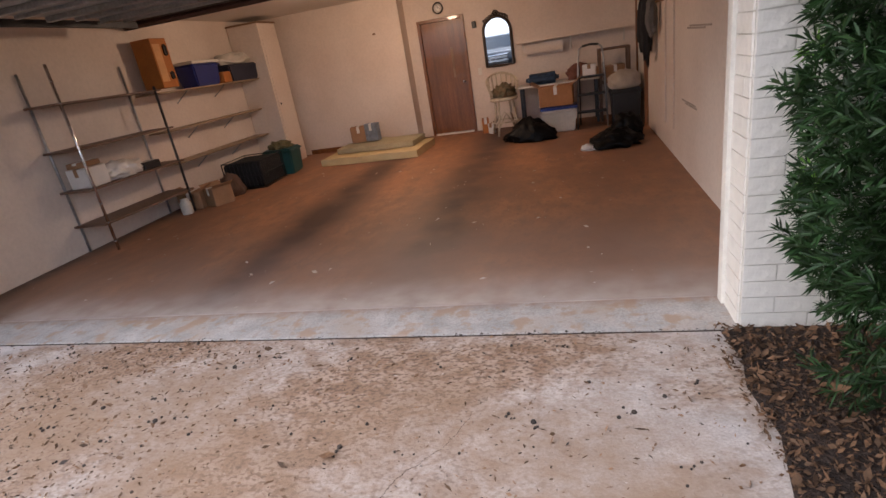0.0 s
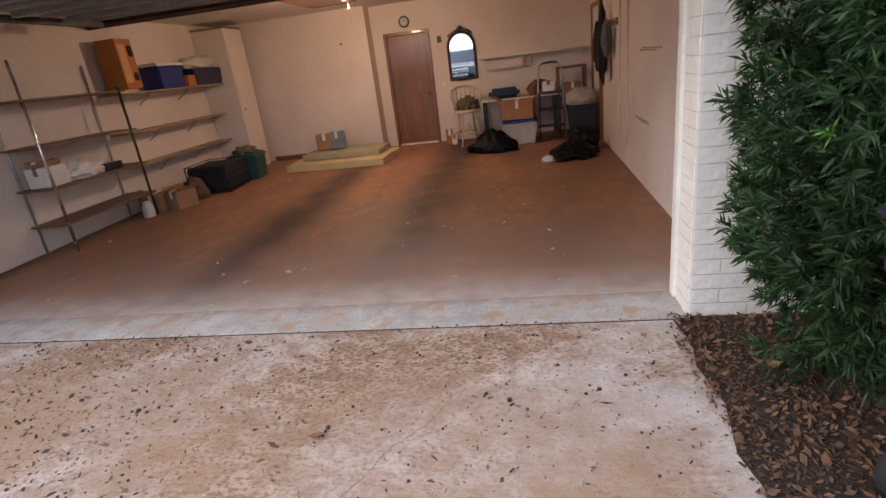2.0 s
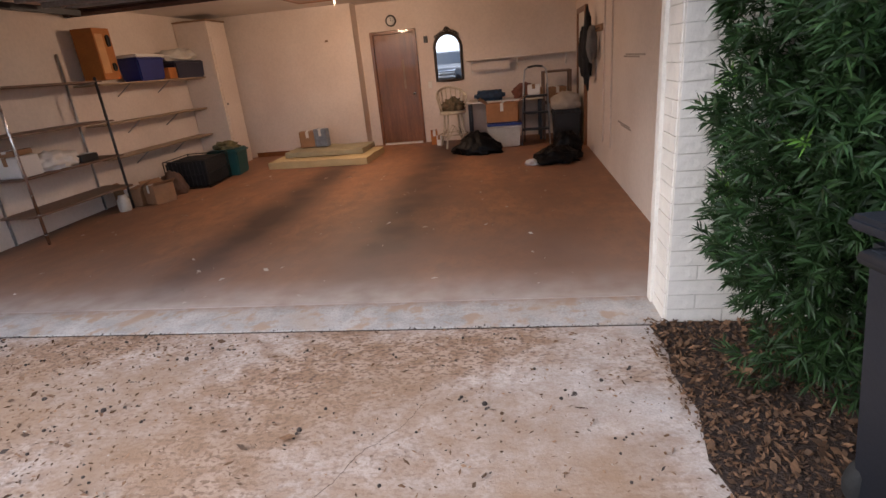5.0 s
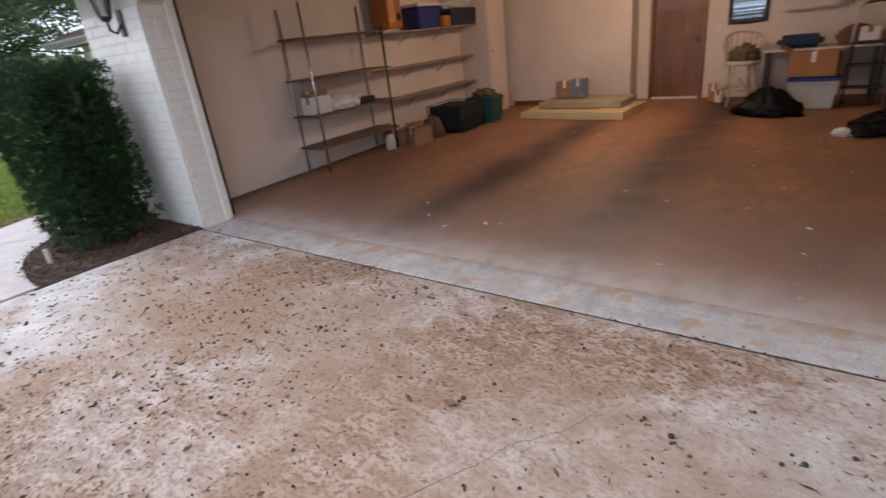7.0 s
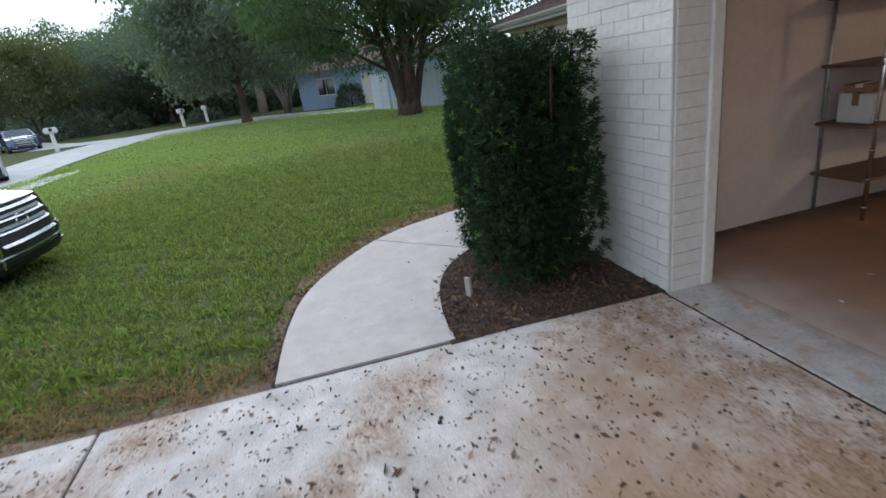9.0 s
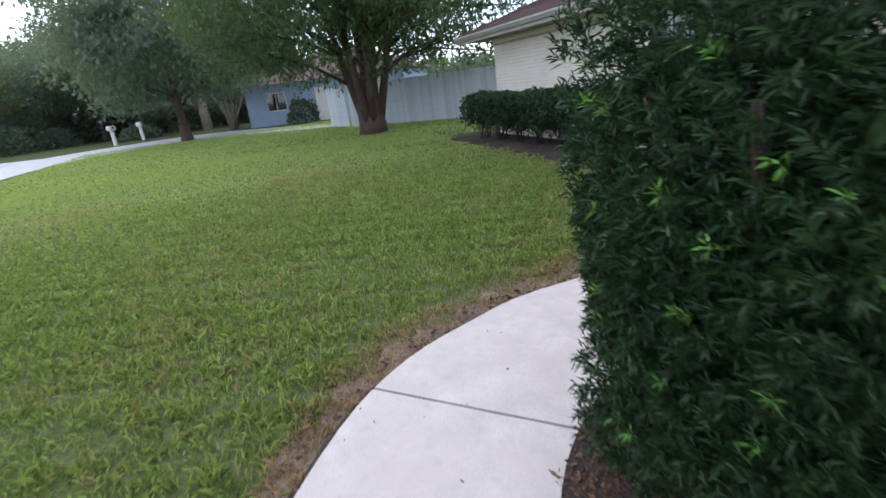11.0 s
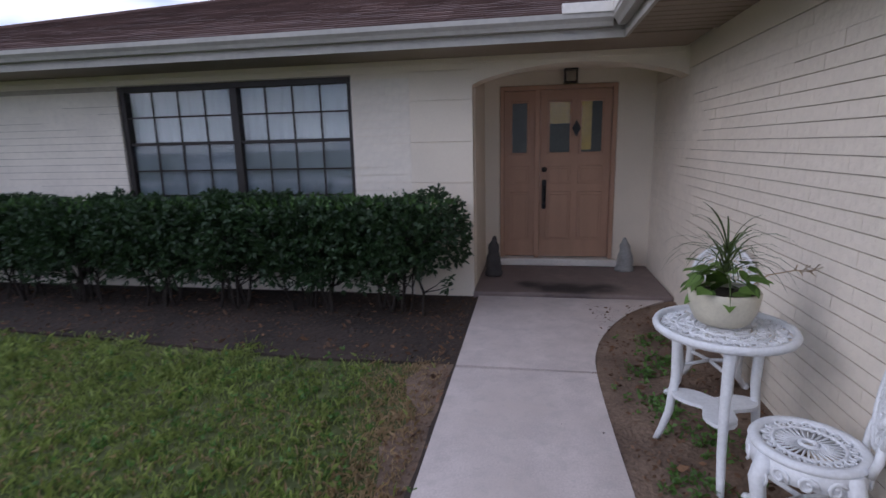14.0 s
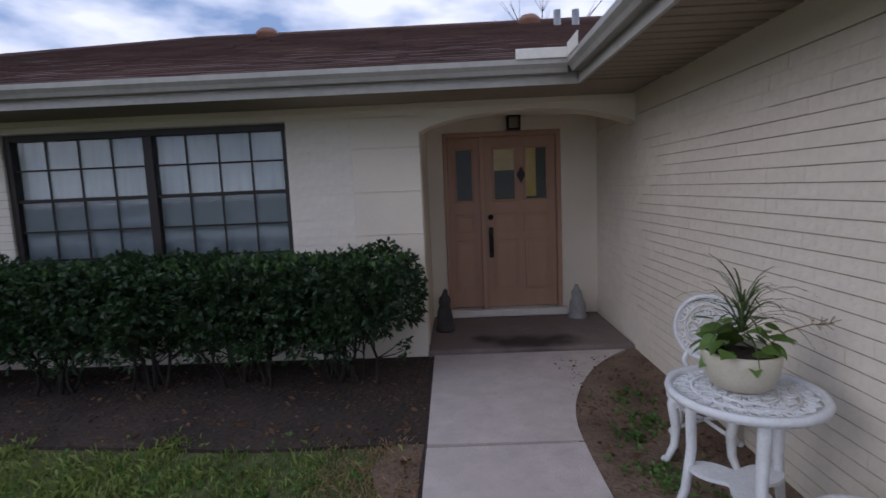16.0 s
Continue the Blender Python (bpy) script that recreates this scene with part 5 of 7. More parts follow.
BLIND = material("pale_blind", (0.80, 0.82, 0.84), rough=0.9, spread=0.08, scale=3, fine=40, bump=0.1)
SCREEN = material("grey_insect_screen", (0.27, 0.30, 0.34), rough=0.8, spread=0.1, scale=5, fine=200, bump=0.1)
PAINT_CAR = material("dark_grey_car_paint", (0.010, 0.012, 0.018), rough=0.18, spread=0.1, scale=2, fine=300, bump=0, metal=0.2, coat=0.5)
PAINT_BLACK = material("black_car_paint", (0.012, 0.013, 0.016), rough=0.25, spread=0.1, scale=2, fine=300, bump=0, metal=0.1, coat=0.5)
RUBBER = material("tyre_rubber", (0.02, 0.02, 0.02), rough=0.85, spread=0.3, scale=10, fine=80, bump=0.2)
CAR_GLASS = material("dark_car_glass", (0.02, 0.025, 0.03), rough=0.06, spread=0.05, scale=3, fine=30, bump=0, coat=0.5)
LIGHT_GLASS = material("headlight_glass", (0.34, 0.37, 0.40), rough=0.12, spread=0.4, scale=20, fine=60, bump=0.05, metal=0.3, coat=0.6)
BIN_BLUE = material("dark_blue_grey_plastic", (0.012, 0.014, 0.02), rough=0.5, spread=0.2, scale=5, fine=80, bump=0.1)


def soft_lump(rx, ry, rz, seed, rough=0.2, detail=3.0, flat=True, peak=0.0):
    """A slumped cloth or bag shape resting on its base."""
    bm = bmesh.new()
    bmesh.ops.create_icosphere(bm, subdivisions=4, radius=1)
    for v in bm.verts:
        d = v.co.normalized()
        k = 1 + rough * noise.noise(d * detail + Vector((seed, 0, 0))) + rough * 0.6 * noise.noise(d * detail * 2.7 + Vector((0, seed, 0)))
        v.co = Vector((d.x * rx * k, d.y * ry * k, (d.z * k + 1.0) * rz if not flat else max(-0.55, d.z * k) * rz * 1.3 + 0.55 * rz * 1.3))
    high = max(v.co.z for v in bm.verts)
    for v in bm.verts:
        k = 1 - peak * (max(0.0, v.co.z) / high) ** 0.8
        v.co.x, v.co.y = v.co.x * k, v.co.y * k
    for f in bm.faces:
        f.smooth = True
    return bm


def put(ob, at, turn=0.0):
    ob.matrix_basis = pose(*at, 0, 0, turn)
    return ob


def bare_box(name, size, at, mat, label, category, turn=0.0, bevel=0.008, flaps=None, group=""):
    """A carton with a tape strip and, if wanted, open flaps."""
    w, d, h = size
    th = holder(name, at, label, category, group, turn)
    part("body", blk(-w / 2, w / 2, -d / 2, d / 2, 0, h, bevel), mat, th)
    part("tape", blk(-0.025, 0.025, -d / 2 - 0.002, d / 2 + 0.002, h * 0.6, h + 0.002), WHITE if mat is not WHITE else CARD, th)
    if flaps:
        for s in (-1, 1):
            bm = blk(0, w * 0.3, -d / 2, d / 2, 0, 0.005)
            part("flap", bm, flaps, th, m=pose(s * w / 2, 0, h, 0, -35 if s > 0 else 215, 0))
    return th


def tote(name, size, at, body, lid, label, turn=0.0):
    """A tapered plastic storage tub with a rim and lid."""
    w, d, h = size
    th = holder(name, at, label, "storage tub", turn=turn)
    bm = bmesh.new()
    box(bm, -w / 2, w / 2, -d / 2, d / 2, 0, h, 0.02, 2)
    for v in bm.verts:
        k = 0.88 + 0.12 * v.co.z / h
        v.co.x *= k
        v.co.y *= k
    part("body", bm, body, th)
    part("rim", blk(-w / 2 - 0.012, w / 2 + 0.012, -d / 2 - 0.012, d / 2 + 0.012, h * 0.86, h * 0.92, 0.006), body, th)
    if lid:
        bm = blk(-w / 2 - 0.016, w / 2 + 0.016, -d / 2 - 0.016, d / 2 + 0.016, h * 0.98, h + 0.03, 0.01, 2)
        box(bm, -w / 2 + 0.04, w / 2 - 0.04, -d / 2 + 0.04, d / 2 - 0.04, h + 0.029, h + 0.04, 0.005)
        part("lid", bm, lid, th)
    return th


# ---- front door, lantern, porch things ----
front_door = tagged(new("door_1"), "tan pink panelled front door with sidelight and dark handle", "door", kind="structure")
DY = 5.72
DX0, DS, DX1, DZ0, DZ1 = -2.93, -2.485, -1.58, 0.135, 2.20
fr = bmesh.new()
for x0, x1, z0, z1 in ((DX0, DX0 + 0.05, DZ0, DZ1), (DX1 - 0.05, DX1, DZ0, DZ1), (DX0 + 0.05, DX1 - 0.05, DZ1 - 0.05, DZ1), (DS - 0.03, DS + 0.03, DZ0, DZ1 - 0.05)):
    box(fr, x0, x1, DY - 0.02, DY + 0.12, z0, z1, 0.004)
part("door_frame", fr, DOOR_TAN, front_door)
part("threshold", blk(-2.98, -1.53, DY - 0.10, DY + 0.1, 0.05, 0.134, 0.01), TRIM, front_door, "cream threshold step")


def panelled_leaf(name, x0, x1, cols, parent):
    """A door leaf with raised panels and glazed top lights."""
    leaf = part(name, blk(x0, x1, DY + 0.035, DY + 0.075, DZ0 + 0.012, DZ1 - 0.052), DOOR_TAN, parent)
    w = (x1 - x0) / cols
    st = 0.085 if cols > 1 else 0.07
    for c in range(cols):
        a, b = x0 + c * w + (st if c == 0 else st * 0.5), x0 + (c + 1) * w - (st if c == cols - 1 else st * 0.5)
        for z0, z1 in ((0.36, 0.95), (1.05, 1.26)):
            bm = blk(a, b, DY + 0.012, DY + 0.04, z0, z1, 0.003)
            box(bm, a + 0.03, b - 0.03, DY + 0.0, DY + 0.02, z0 + 0.03, z1 - 0.03, 0.003)
            part("panel", bm, DOOR_TAN, leaf)
        fb = bmesh.new()
        for xx0, xx1, zz0, zz1 in ((a, b, 1.40, 1.425), (a, b, 2.005, 2.03), (a, a + 0.025, 1.425, 2.005), (b - 0.025, b, 1.425, 2.005)):
            box(fb, xx0, xx1, DY + 0.018, DY + 0.04, zz0, zz1, 0.004)
        part("light_frame", fb, DOOR_TAN, leaf)
        if cols > 1:
            # each pane is split where the painted indoor glow ends
            split = 1.76 if c == 0 else 1.45
            cut_x = b - 0.025 if c == 0 else a + 0.14
            part("pane", blk(a + 0.025, cut_x, DY + 0.026, DY + 0.034, split, 2.005), AMBER_GLOW, leaf, "part of the glass pane coloured amber for the lit room behind")
            part("pane", blk(a + 0.025, cut_x, DY + 0.026, DY + 0.034, 1.425, split), DIM, leaf, "dim glass pane")
            if c:
                part("pane", blk(cut_x, b - 0.025, DY + 0.026, DY + 0.034, 1.425, 2.005), DIM, leaf, "dim glass pane")
        else:
            part("pane", blk(a + 0.025, b - 0.025, DY + 0.026, DY + 0.034, 1.425, 2.005), DIM, leaf, "dim glass pane")
    return leaf


panelled_leaf("sidelight", DX0 + 0.05, DS - 0.03, 1, front_door)
leaf = panelled_leaf("leaf", DS + 0.033, DX1 - 0.053, 2, front_door)
hb = bmesh.new()
lathe(hb, [(0, 0), (0.032, 0), (0.032, 0.012), (0.02, 0.03), (0, 0.032)], 16)
bmesh.ops.rotate(hb, verts=hb.verts[:], matrix=Matrix.Rotation(radians(90), 3, "X"))
bmesh.ops.translate(hb, verts=hb.verts[:], vec=(DS + 0.085, DY + 0.036, 1.22))
part("deadbolt", hb, IRON_BLACK, leaf, "round black deadbolt")
hb = blk(DS + 0.06, DS + 0.11, DY + 0.024, DY + 0.036, 0.74, 1.10, 0.01)
tube(hb, [(DS + 0.085, DY + 0.03, 1.02), (DS + 0.085, DY - 0.03, 1.0), (DS + 0.085, DY - 0.035, 0.86), (DS + 0.085, DY + 0.03, 0.80)], 0.012, 8)
part("handle", hb, IRON_BLACK, leaf, "black pull handle")
kb = bmesh.new()
prism(kb, [(-0.05, 0), (0, -0.10), (0.05, 0), (0, 0.10)], 0, 0.02)
bmesh.ops.rotate(kb, verts=kb.verts[:], matrix=Matrix.Rotation(radians(90), 3, "X"))
bmesh.ops.translate(kb, verts=kb.verts[:], vec=((DS + DX1) / 2, DY + 0.036, 1.70))
part("knocker", kb, IRON_BLACK, leaf, "black diamond door knocker")

lantern = holder("porch_lantern", (-2.12, DY - 0.10, 2.215), "square black porch lantern over the front door", "lantern")
lf = bmesh.new()
for sx in (-1, 1):
    for sy in (-1, 1):
        box(lf, sx * 0.065 - 0.008, sx * 0.065 + 0.008, sy * 0.06 - 0.008, sy * 0.06 + 0.008, 0, 0.13)
box(lf, -0.078, 0.078, -0.075, 0.10, 0.13, 0.144, 0.004)
box(lf, -0.075, 0.075, -0.07, 0.07, -0.01, 0.004)
part("frame", lf, IRON_BLACK, lantern)
part("glass_body", blk(-0.056, 0.056, -0.052, 0.052, 0.005, 0.129), LAMP_GLASS, lantern)


def sitting_statue(height, mat, label, at, turn, seed):
    """A weathered garden statue kept as one plain form."""
    bm = bmesh.new()
    lathe(bm, [(0, 0), (0.10, 0), (0.105, 0.03), (0.09, 0.06), (0.095, 0.12), (0.085, 0.19), (0.06, 0.25), (0.062, 0.29), (0.058, 0.33), (0.035, 0.36), (0.022, 0.41), (0, 0.43)], 20)
    for v in bm.verts:
        v.co.x *= 1 + 0.25 * noise.noise(v.co * 9 + Vector((seed, 0, 0)))
        v.co.y = v.co.y * 0.85 + 0.03 * math.sin(v.co.z * 9)
        v.co.z *= height / 0.43
    ob = single("statue", bm, mat, label, "statue")
    return put(ob, at, turn)


sitting_statue(0.47, STATUE_DARK, "dark weathered stone garden statue on the porch", (-2.96, 5.10, 0.05), 20, 1.0)
sitting_statue(0.40, STATUE_PALE, "pale grey stone garden statue on the porch", (-1.47, 5.45, 0.05), -30, 4.0)

# ---- window ----
window = tagged(new("window_1"), "wide dark-framed window with white blinds and glazing bars", "window", kind="structure")
fr = bmesh.new()
for x0, x1, z0, z1 in ((WX0, WX0 + 0.06, WZ0, WZ1), (WX1 - 0.05, WX1, WZ0, WZ1), (WX0 + 0.06, WX1 - 0.05, WZ1 - 0.06, WZ1), (WX0 + 0.06, WX1 - 0.05, WZ0, WZ0 + 0.05), (-5.70, -5.61, WZ0 + 0.05, WZ1 - 0.06)):
    box(fr, x0, x1, HOUSE_Y + 0.02, HOUSE_Y + 0.12, z0, z1, 0.004)
part("window_frame", fr, FRAME_BROWN, window)
part("window_sill", blk(WX0 - 0.03, WX1 + 0.03, HOUSE_Y - 0.03, HOUSE_Y + 0.03, WZ0 - 0.05, WZ0 - 0.002, 0.006), STUCCO, window)
for x0, x1 in ((WX0 + 0.06, -5.70), (-5.61, WX1 - 0.05)):
    sash = part("sash", blk(x0, x1, HOUSE_Y + 0.04, HOUSE_Y + 0.075, 1.60, 1.635, 0.003), FRAME_BROWN, window)
    w = (x1 - x0) / 4
    for z0, z1 in ((WZ0 + 0.05, 1.60), (1.635, WZ1 - 0.06)):
        pane = part("pane", blk(x0, x1, HOUSE_Y + 0.062, HOUSE_Y + 0.066, z0, z1), GLASS, sash)
        pane.visible_shadow = False
        for c in range(1, 4):
            part("glazing_bar", blk(x0 + c * w - 0.009, x0 + c * w + 0.009, HOUSE_Y + 0.048, HOUSE_Y + 0.058, z0, z1), FRAME_BROWN, sash)
        for r in ((1,) if z0 > 1.5 else (1, 2)):
            zz = z0 + (z1 - z0) * r / (2 if z0 > 1.5 else 3)
            part("glazing_bar", blk(x0, x1, HOUSE_Y + 0.046, HOUSE_Y + 0.06, zz - 0.009, zz + 0.009), FRAME_BROWN, sash)
    part("insect_screen", blk(x0, x1, HOUSE_Y + 0.083, HOUSE_Y + 0.086, WZ0 + 0.05, 1.60), SCREEN, sash, "grey screen behind the lower panes")
    bm = bmesh.new()
    k = 80
    vs = [[bm.verts.new((x0 - 0.02 + (x1 - x0 + 0.04) * i / k, HOUSE_Y + 0.125 + 0.010 * math.sin(i * 0.9), z)) for i in range(k + 1)] for z in (WZ0, WZ1)]
    for i in range(k):
        f = bm.faces.new((vs[0][i], vs[0][i + 1], vs[1][i + 1], vs[1][i]))
        f.smooth = True
    part("blind", bm, BLIND, sash, "white vertical blind")
single("room_backing", blk(-12.4, -3.4, HOUSE_Y + 1.2, HOUSE_Y + 1.3, -0.1, 2.4), PLASTER, "plain wall closing the room behind the blinds", "wall", kind="structure")

# ---- roof vents ----
for x, y, kind_ in ((-5.9, 8.75, 0), (-1.45, 8.75, 0), (-1.15, 7.9, 1), (-0.92, 7.7, 1), (-10.6, 6.0, 2)):
    z = EZ + SLOPE * (y - 3.66)
    vbm = bmesh.new()
    if kind_ == 0:
        lathe(vbm, [(0.05, -0.1), (0.14, 0.05), (0.19, 0.12), (0.19, 0.16), (0.13, 0.22), (0, 0.25)], 20)
        o = single("roof_vent", vbm, material("rusty_vent", (0.33, 0.17, 0.11), rough=0.6, spread=0.3), "rust-coloured domed roof vent", "roof vent", "roof vents")
    else:
        h = 0.34 if kind_ == 1 else 0.5
        r = 0.055 if kind_ == 1 else 0.035
        lathe(vbm, [(r * 1.6, -0.06), (r * 1.6, 0.02), (r, 0.04), (r, h), (r * 0.75, h), (r * 0.75, h - 0.05), (0, h - 0.05)], 16)
        o = single("vent_pipe", vbm, STEEL, "grey metal vent pipe on the roof", "vent pipe", "vent pipes")
    put(o, (x, y, z - (0.10 if kind_ == 0 else 0.12)))

# ---- cast iron table and chairs ----


def curl(bm, c, r, turn, bar, u, v, turns=1.3):
    """A flat scroll in the plane of u and v."""
    pts = []
    for i in range(13):
        t = i / 12
        a, rr = turn + turns * 6.2832 * t, r * (1 - 0.78 * t)
        pts.append(c + u * (rr * math.cos(a)) + v * (rr * math.sin(a)))
    tube(bm, pts, bar, 5, bar * 0.8)


def ring(bm, c, r, bar, u, v, n=36, ru=1.0, rv=1.0, sides=7):
    tube(bm, [c + u * (ru * r * math.cos(6.2832 * i / n)) + v * (rv * r * math.sin(6.2832 * i / n)) for i in range(n)], bar, sides, closed=True)


X, Y, Z = Vector((1, 0, 0)), Vector((0, 1, 0)), Vector((0, 0, 1))
TC = (-1.645, 1.74)
table = holder("garden_table", (TC[0], TC[1], 0), "round white cast iron garden table with pierced scrollwork top", "table", turn=0)
tb = bmesh.new()
lathe(tb, [(0.295, 0.685), (0.315, 0.672), (0.325, 0.672), (0.333, 0.69), (0.325, 0.706), (0.30, 0.705), (0.295, 0.685)], 48)
part("rim", tb, CAST_WHITE, table)
tb = bmesh.new()
for rr, cnt, sz in ((0.255, 22, 0.046), (0.175, 15, 0.044), (0.095, 8, 0.042), (0.03, 3, 0.03)):
    for i in range(cnt):
        a = 6.2832 * i / cnt + rr * 7
        curl(tb, Vector((rr * math.cos(a), rr * math.sin(a), 0.69)), sz, a * 2, 0.0055, X, Y)
        curl(tb, Vector((rr * math.cos(a + 0.1), rr * math.sin(a + 0.1), 0.691)), sz * 0.7, -a, 0.005, X, Y, -1.2)
for rr in (0.215, 0.135, 0.06):
    ring(tb, Vector((0, 0, 0.69)), rr, 0.007, X, Y)
part("scrollwork", tb, CAST_WHITE, table, "white pierced leaf scrollwork")
TABLE_LEGS = [radians(q) for q in (140, 260, 20)]
for a in TABLE_LEGS:
    d = Vector((math.cos(a), math.sin(a), 0))
    lb = bmesh.new()
    tube(lb, [d * 0.24 + Z * 0.68, d * 0.225 + Z * 0.55, d * 0.22 + Z * 0.38, d * 0.245 + Z * 0.18, d * 0.285 + Z * 0.06, d * 0.31 + Z * 0.0], 0.030, 8, 0.018)
    part("leg", lb, CAST_WHITE, table)
sb = bmesh.new()
pts = []
for i in range(42):
    a = 6.2832 * i / 42
    r = 0.155 + 0.075 * math.cos(3 * (a - TABLE_LEGS[0]))
    pts.append((r * math.cos(a), r * math.sin(a)))
prism(sb, pts, 0.288, 0.305)
part("shelf", sb, CAST_WHITE, table)


SPOKE = mesh_of(tube(bmesh.new(), [(0.028, 0, 0.432), (0.126, 0, 0.435)], 0.0042, 5), "spoke", CAST_WHITE)


def garden_chair(at, turn, label):
    """Round seat with a sunburst, three scrolled legs and an oval pierced back."""
    ch = holder("garden_chair", (*at, 0), label, "chair", "garden chairs", turn)
    ch.scale = (0.92, 0.92, 0.95)
    sb = bmesh.new()
    lathe(sb, [(0.165, 0.428), (0.185, 0.418), (0.205, 0.42), (0.212, 0.435), (0.20, 0.448), (0.17, 0.446), (0.165, 0.428)], 40)
    ring(sb, Vector((0, 0, 0.435)), 0.125, 0.008, X, Y)
    ring(sb, Vector((0, 0, 0.435)), 0.028, 0.010, X, Y, 16)
    for i in range(18):
        a = 6.2832 * i / 18
        curl(sb, Vector((0.147 * math.cos(a), 0.147 * math.sin(a), 0.437)), 0.024, a, 0.006, X, Y)
    seat = part("seat", sb, CAST_WHITE, ch)
    for i in range(30):
        sp = new("spoke", SPOKE)
        sp.parent = seat
        sp.matrix_basis = pose(0, 0, 0, 0, 0, 12 * i)
    ab = bmesh.new()
    lathe(ab, [(0.198, 0.355), (0.206, 0.36), (0.206, 0.425), (0.196, 0.425), (0.198, 0.355)], 40)
    for i in range(14):
        a = 6.2832 * i / 14
        d, e = Vector((math.cos(a), math.sin(a), 0)), Vector((-math.sin(a), math.cos(a), 0))
        curl(ab, d * 0.206 + Z * 0.375, 0.034, a, 0.008, e, Z)
    part("apron", ab, CAST_WHITE, ch)
    for i in range(4):
        a = 6.2832 * (i + 0.5) / 4
        d = Vector((math.cos(a), math.sin(a), 0))
        lb = bmesh.new()
        tube(lb, [d * 0.19 + Z * 0.42, d * 0.225 + Z * 0.33, d * 0.20 + Z * 0.20, d * 0.21 + Z * 0.09, d * 0.255 + Z * 0.025, d * 0.27 + Z * 0.02], 0.036, 8, 0.015)
        lathe(lb, [(0, 0), (0.022, 0.004), (0.026, 0.02), (0.018, 0.036), (0, 0.04)], 10, tuple(d * 0.27))
        e = Vector((-math.sin(a), math.cos(a), 0))
        curl(lb, d * 0.215 + Z * 0.34, 0.04, a, 0.008, e, Z)
        part("leg", lb, CAST_WHITE, ch)
    cb = bmesh.new()
    for i in range(4):
        a, b = 6.2832 * (i + 0.5) / 4, 6.2832 * (i + 1.5) / 4
        tube(cb, [Vector((math.cos(a), math.sin(a), 0)) * 0.2 + Z * 0.19, Vector((0, 0, 0.21)), ], 0.012, 6)
    part("stretcher", cb, CAST_WHITE, ch)
    bb = bmesh.new()
    lean = Vector((0, 0.16, 1)).normalized()
    base = Vector((0, 0.19, 0.44))
    cen = base + lean * 0.25
    ring(bb, cen, 0.2, 0.014, X, lean, 40, 0.92, 0.95)
    ring(bb, cen, 0.145, 0.007, X, lean, 32, 0.9, 0.98)
    for i in range(20):
        a = 6.2832 * i / 20
        curl(bb, cen + X * (0.158 * math.cos(a)) + lean * (0.166 * math.sin(a)), 0.026, a, 0.007, X, lean)
    for i in range(12):
        a = 6.2832 * i / 12
        curl(bb, cen + X * (0.085 * math.cos(a)) + lean * (0.095 * math.sin(a)), 0.042, a * 2, 0.008, X, lean)
    curl(bb, cen, 0.04, 0, 0.008, X, lean)
    for sx in (-1, 1):
        tube(bb, [base + X * (0.10 * sx) - lean * 0.02, base + X * (0.13 * sx) + lean * 0.05, base + X * (0.11 * sx) + lean * 0.10], 0.016, 7)
    part("back", bb, CAST_WHITE, ch, "white pierced oval chair back")
    return ch


chair_near = garden_chair((-1.50, 1.23), -114, "white cast iron garden chair with sunburst seat on bare soil")
chair_far = garden_chair((-1.44, 2.50), -28, "white cast iron garden chair behind the garden table")

table.scale = (0.91, 0.91, 1.0)
chair_near.scale, chair_far.scale = (0.92, 0.92, 0.98), (0.95, 0.95, 1.0)
planter = holder("planter", (-1.645, 1.77, 0.706), "round cream pot with spiky and trailing green plants on the table", "potted plant")
pb = bmesh.new()
lathe(pb, [(0, 0), (0.105, 0.0), (0.125, 0.015), (0.15, 0.07), (0.158, 0.12), (0.163, 0.155), (0.155, 0.165), (0.145, 0.155), (0.14, 0.135), (0, 0.135)], 36)
planter.scale = (0.94, 0.94, 0.96)
part("pot", pb, POT, planter)
part("soil", lathe(bmesh.new(), [(0, 0.14), (0.143, 0.137)], 24), SOIL, planter)


def strap_leaves(n, length, width, mat, name, up, seed):
    r = random.Random(seed)
    bm = bmesh.new()
    for i in range(n):
        a, el = r.uniform(0, 6.2832), r.uniform(*up)
        ln = length * r.uniform(0.65, 1.15)
        d = Vector((math.cos(a), math.sin(a), 0))
        e = Vector((-math.sin(a), math.cos(a), 0))
        prev = None
        for k in range(7):
            t = k / 6
            ang = el - 0.75 * t * t
            p = Vector((0, 0, 0.235 + 0.05 * (i % 3))) + d * (ln * t * math.cos(el - 0.55 * t)) + Z * (ln * t * math.sin(ang))
            w = width * (1 - t) ** 0.6 * (0.6 + 0.8 * t if t < 0.5 else 1)
            q = (bm.verts.new(p - e * w / 2), bm.verts.new(p + e * w / 2))
            if prev:
                bm.faces.new((prev[0], prev[1], q[1], q[0])).smooth = True
            prev = q
    part(name, bm, mat, planter)


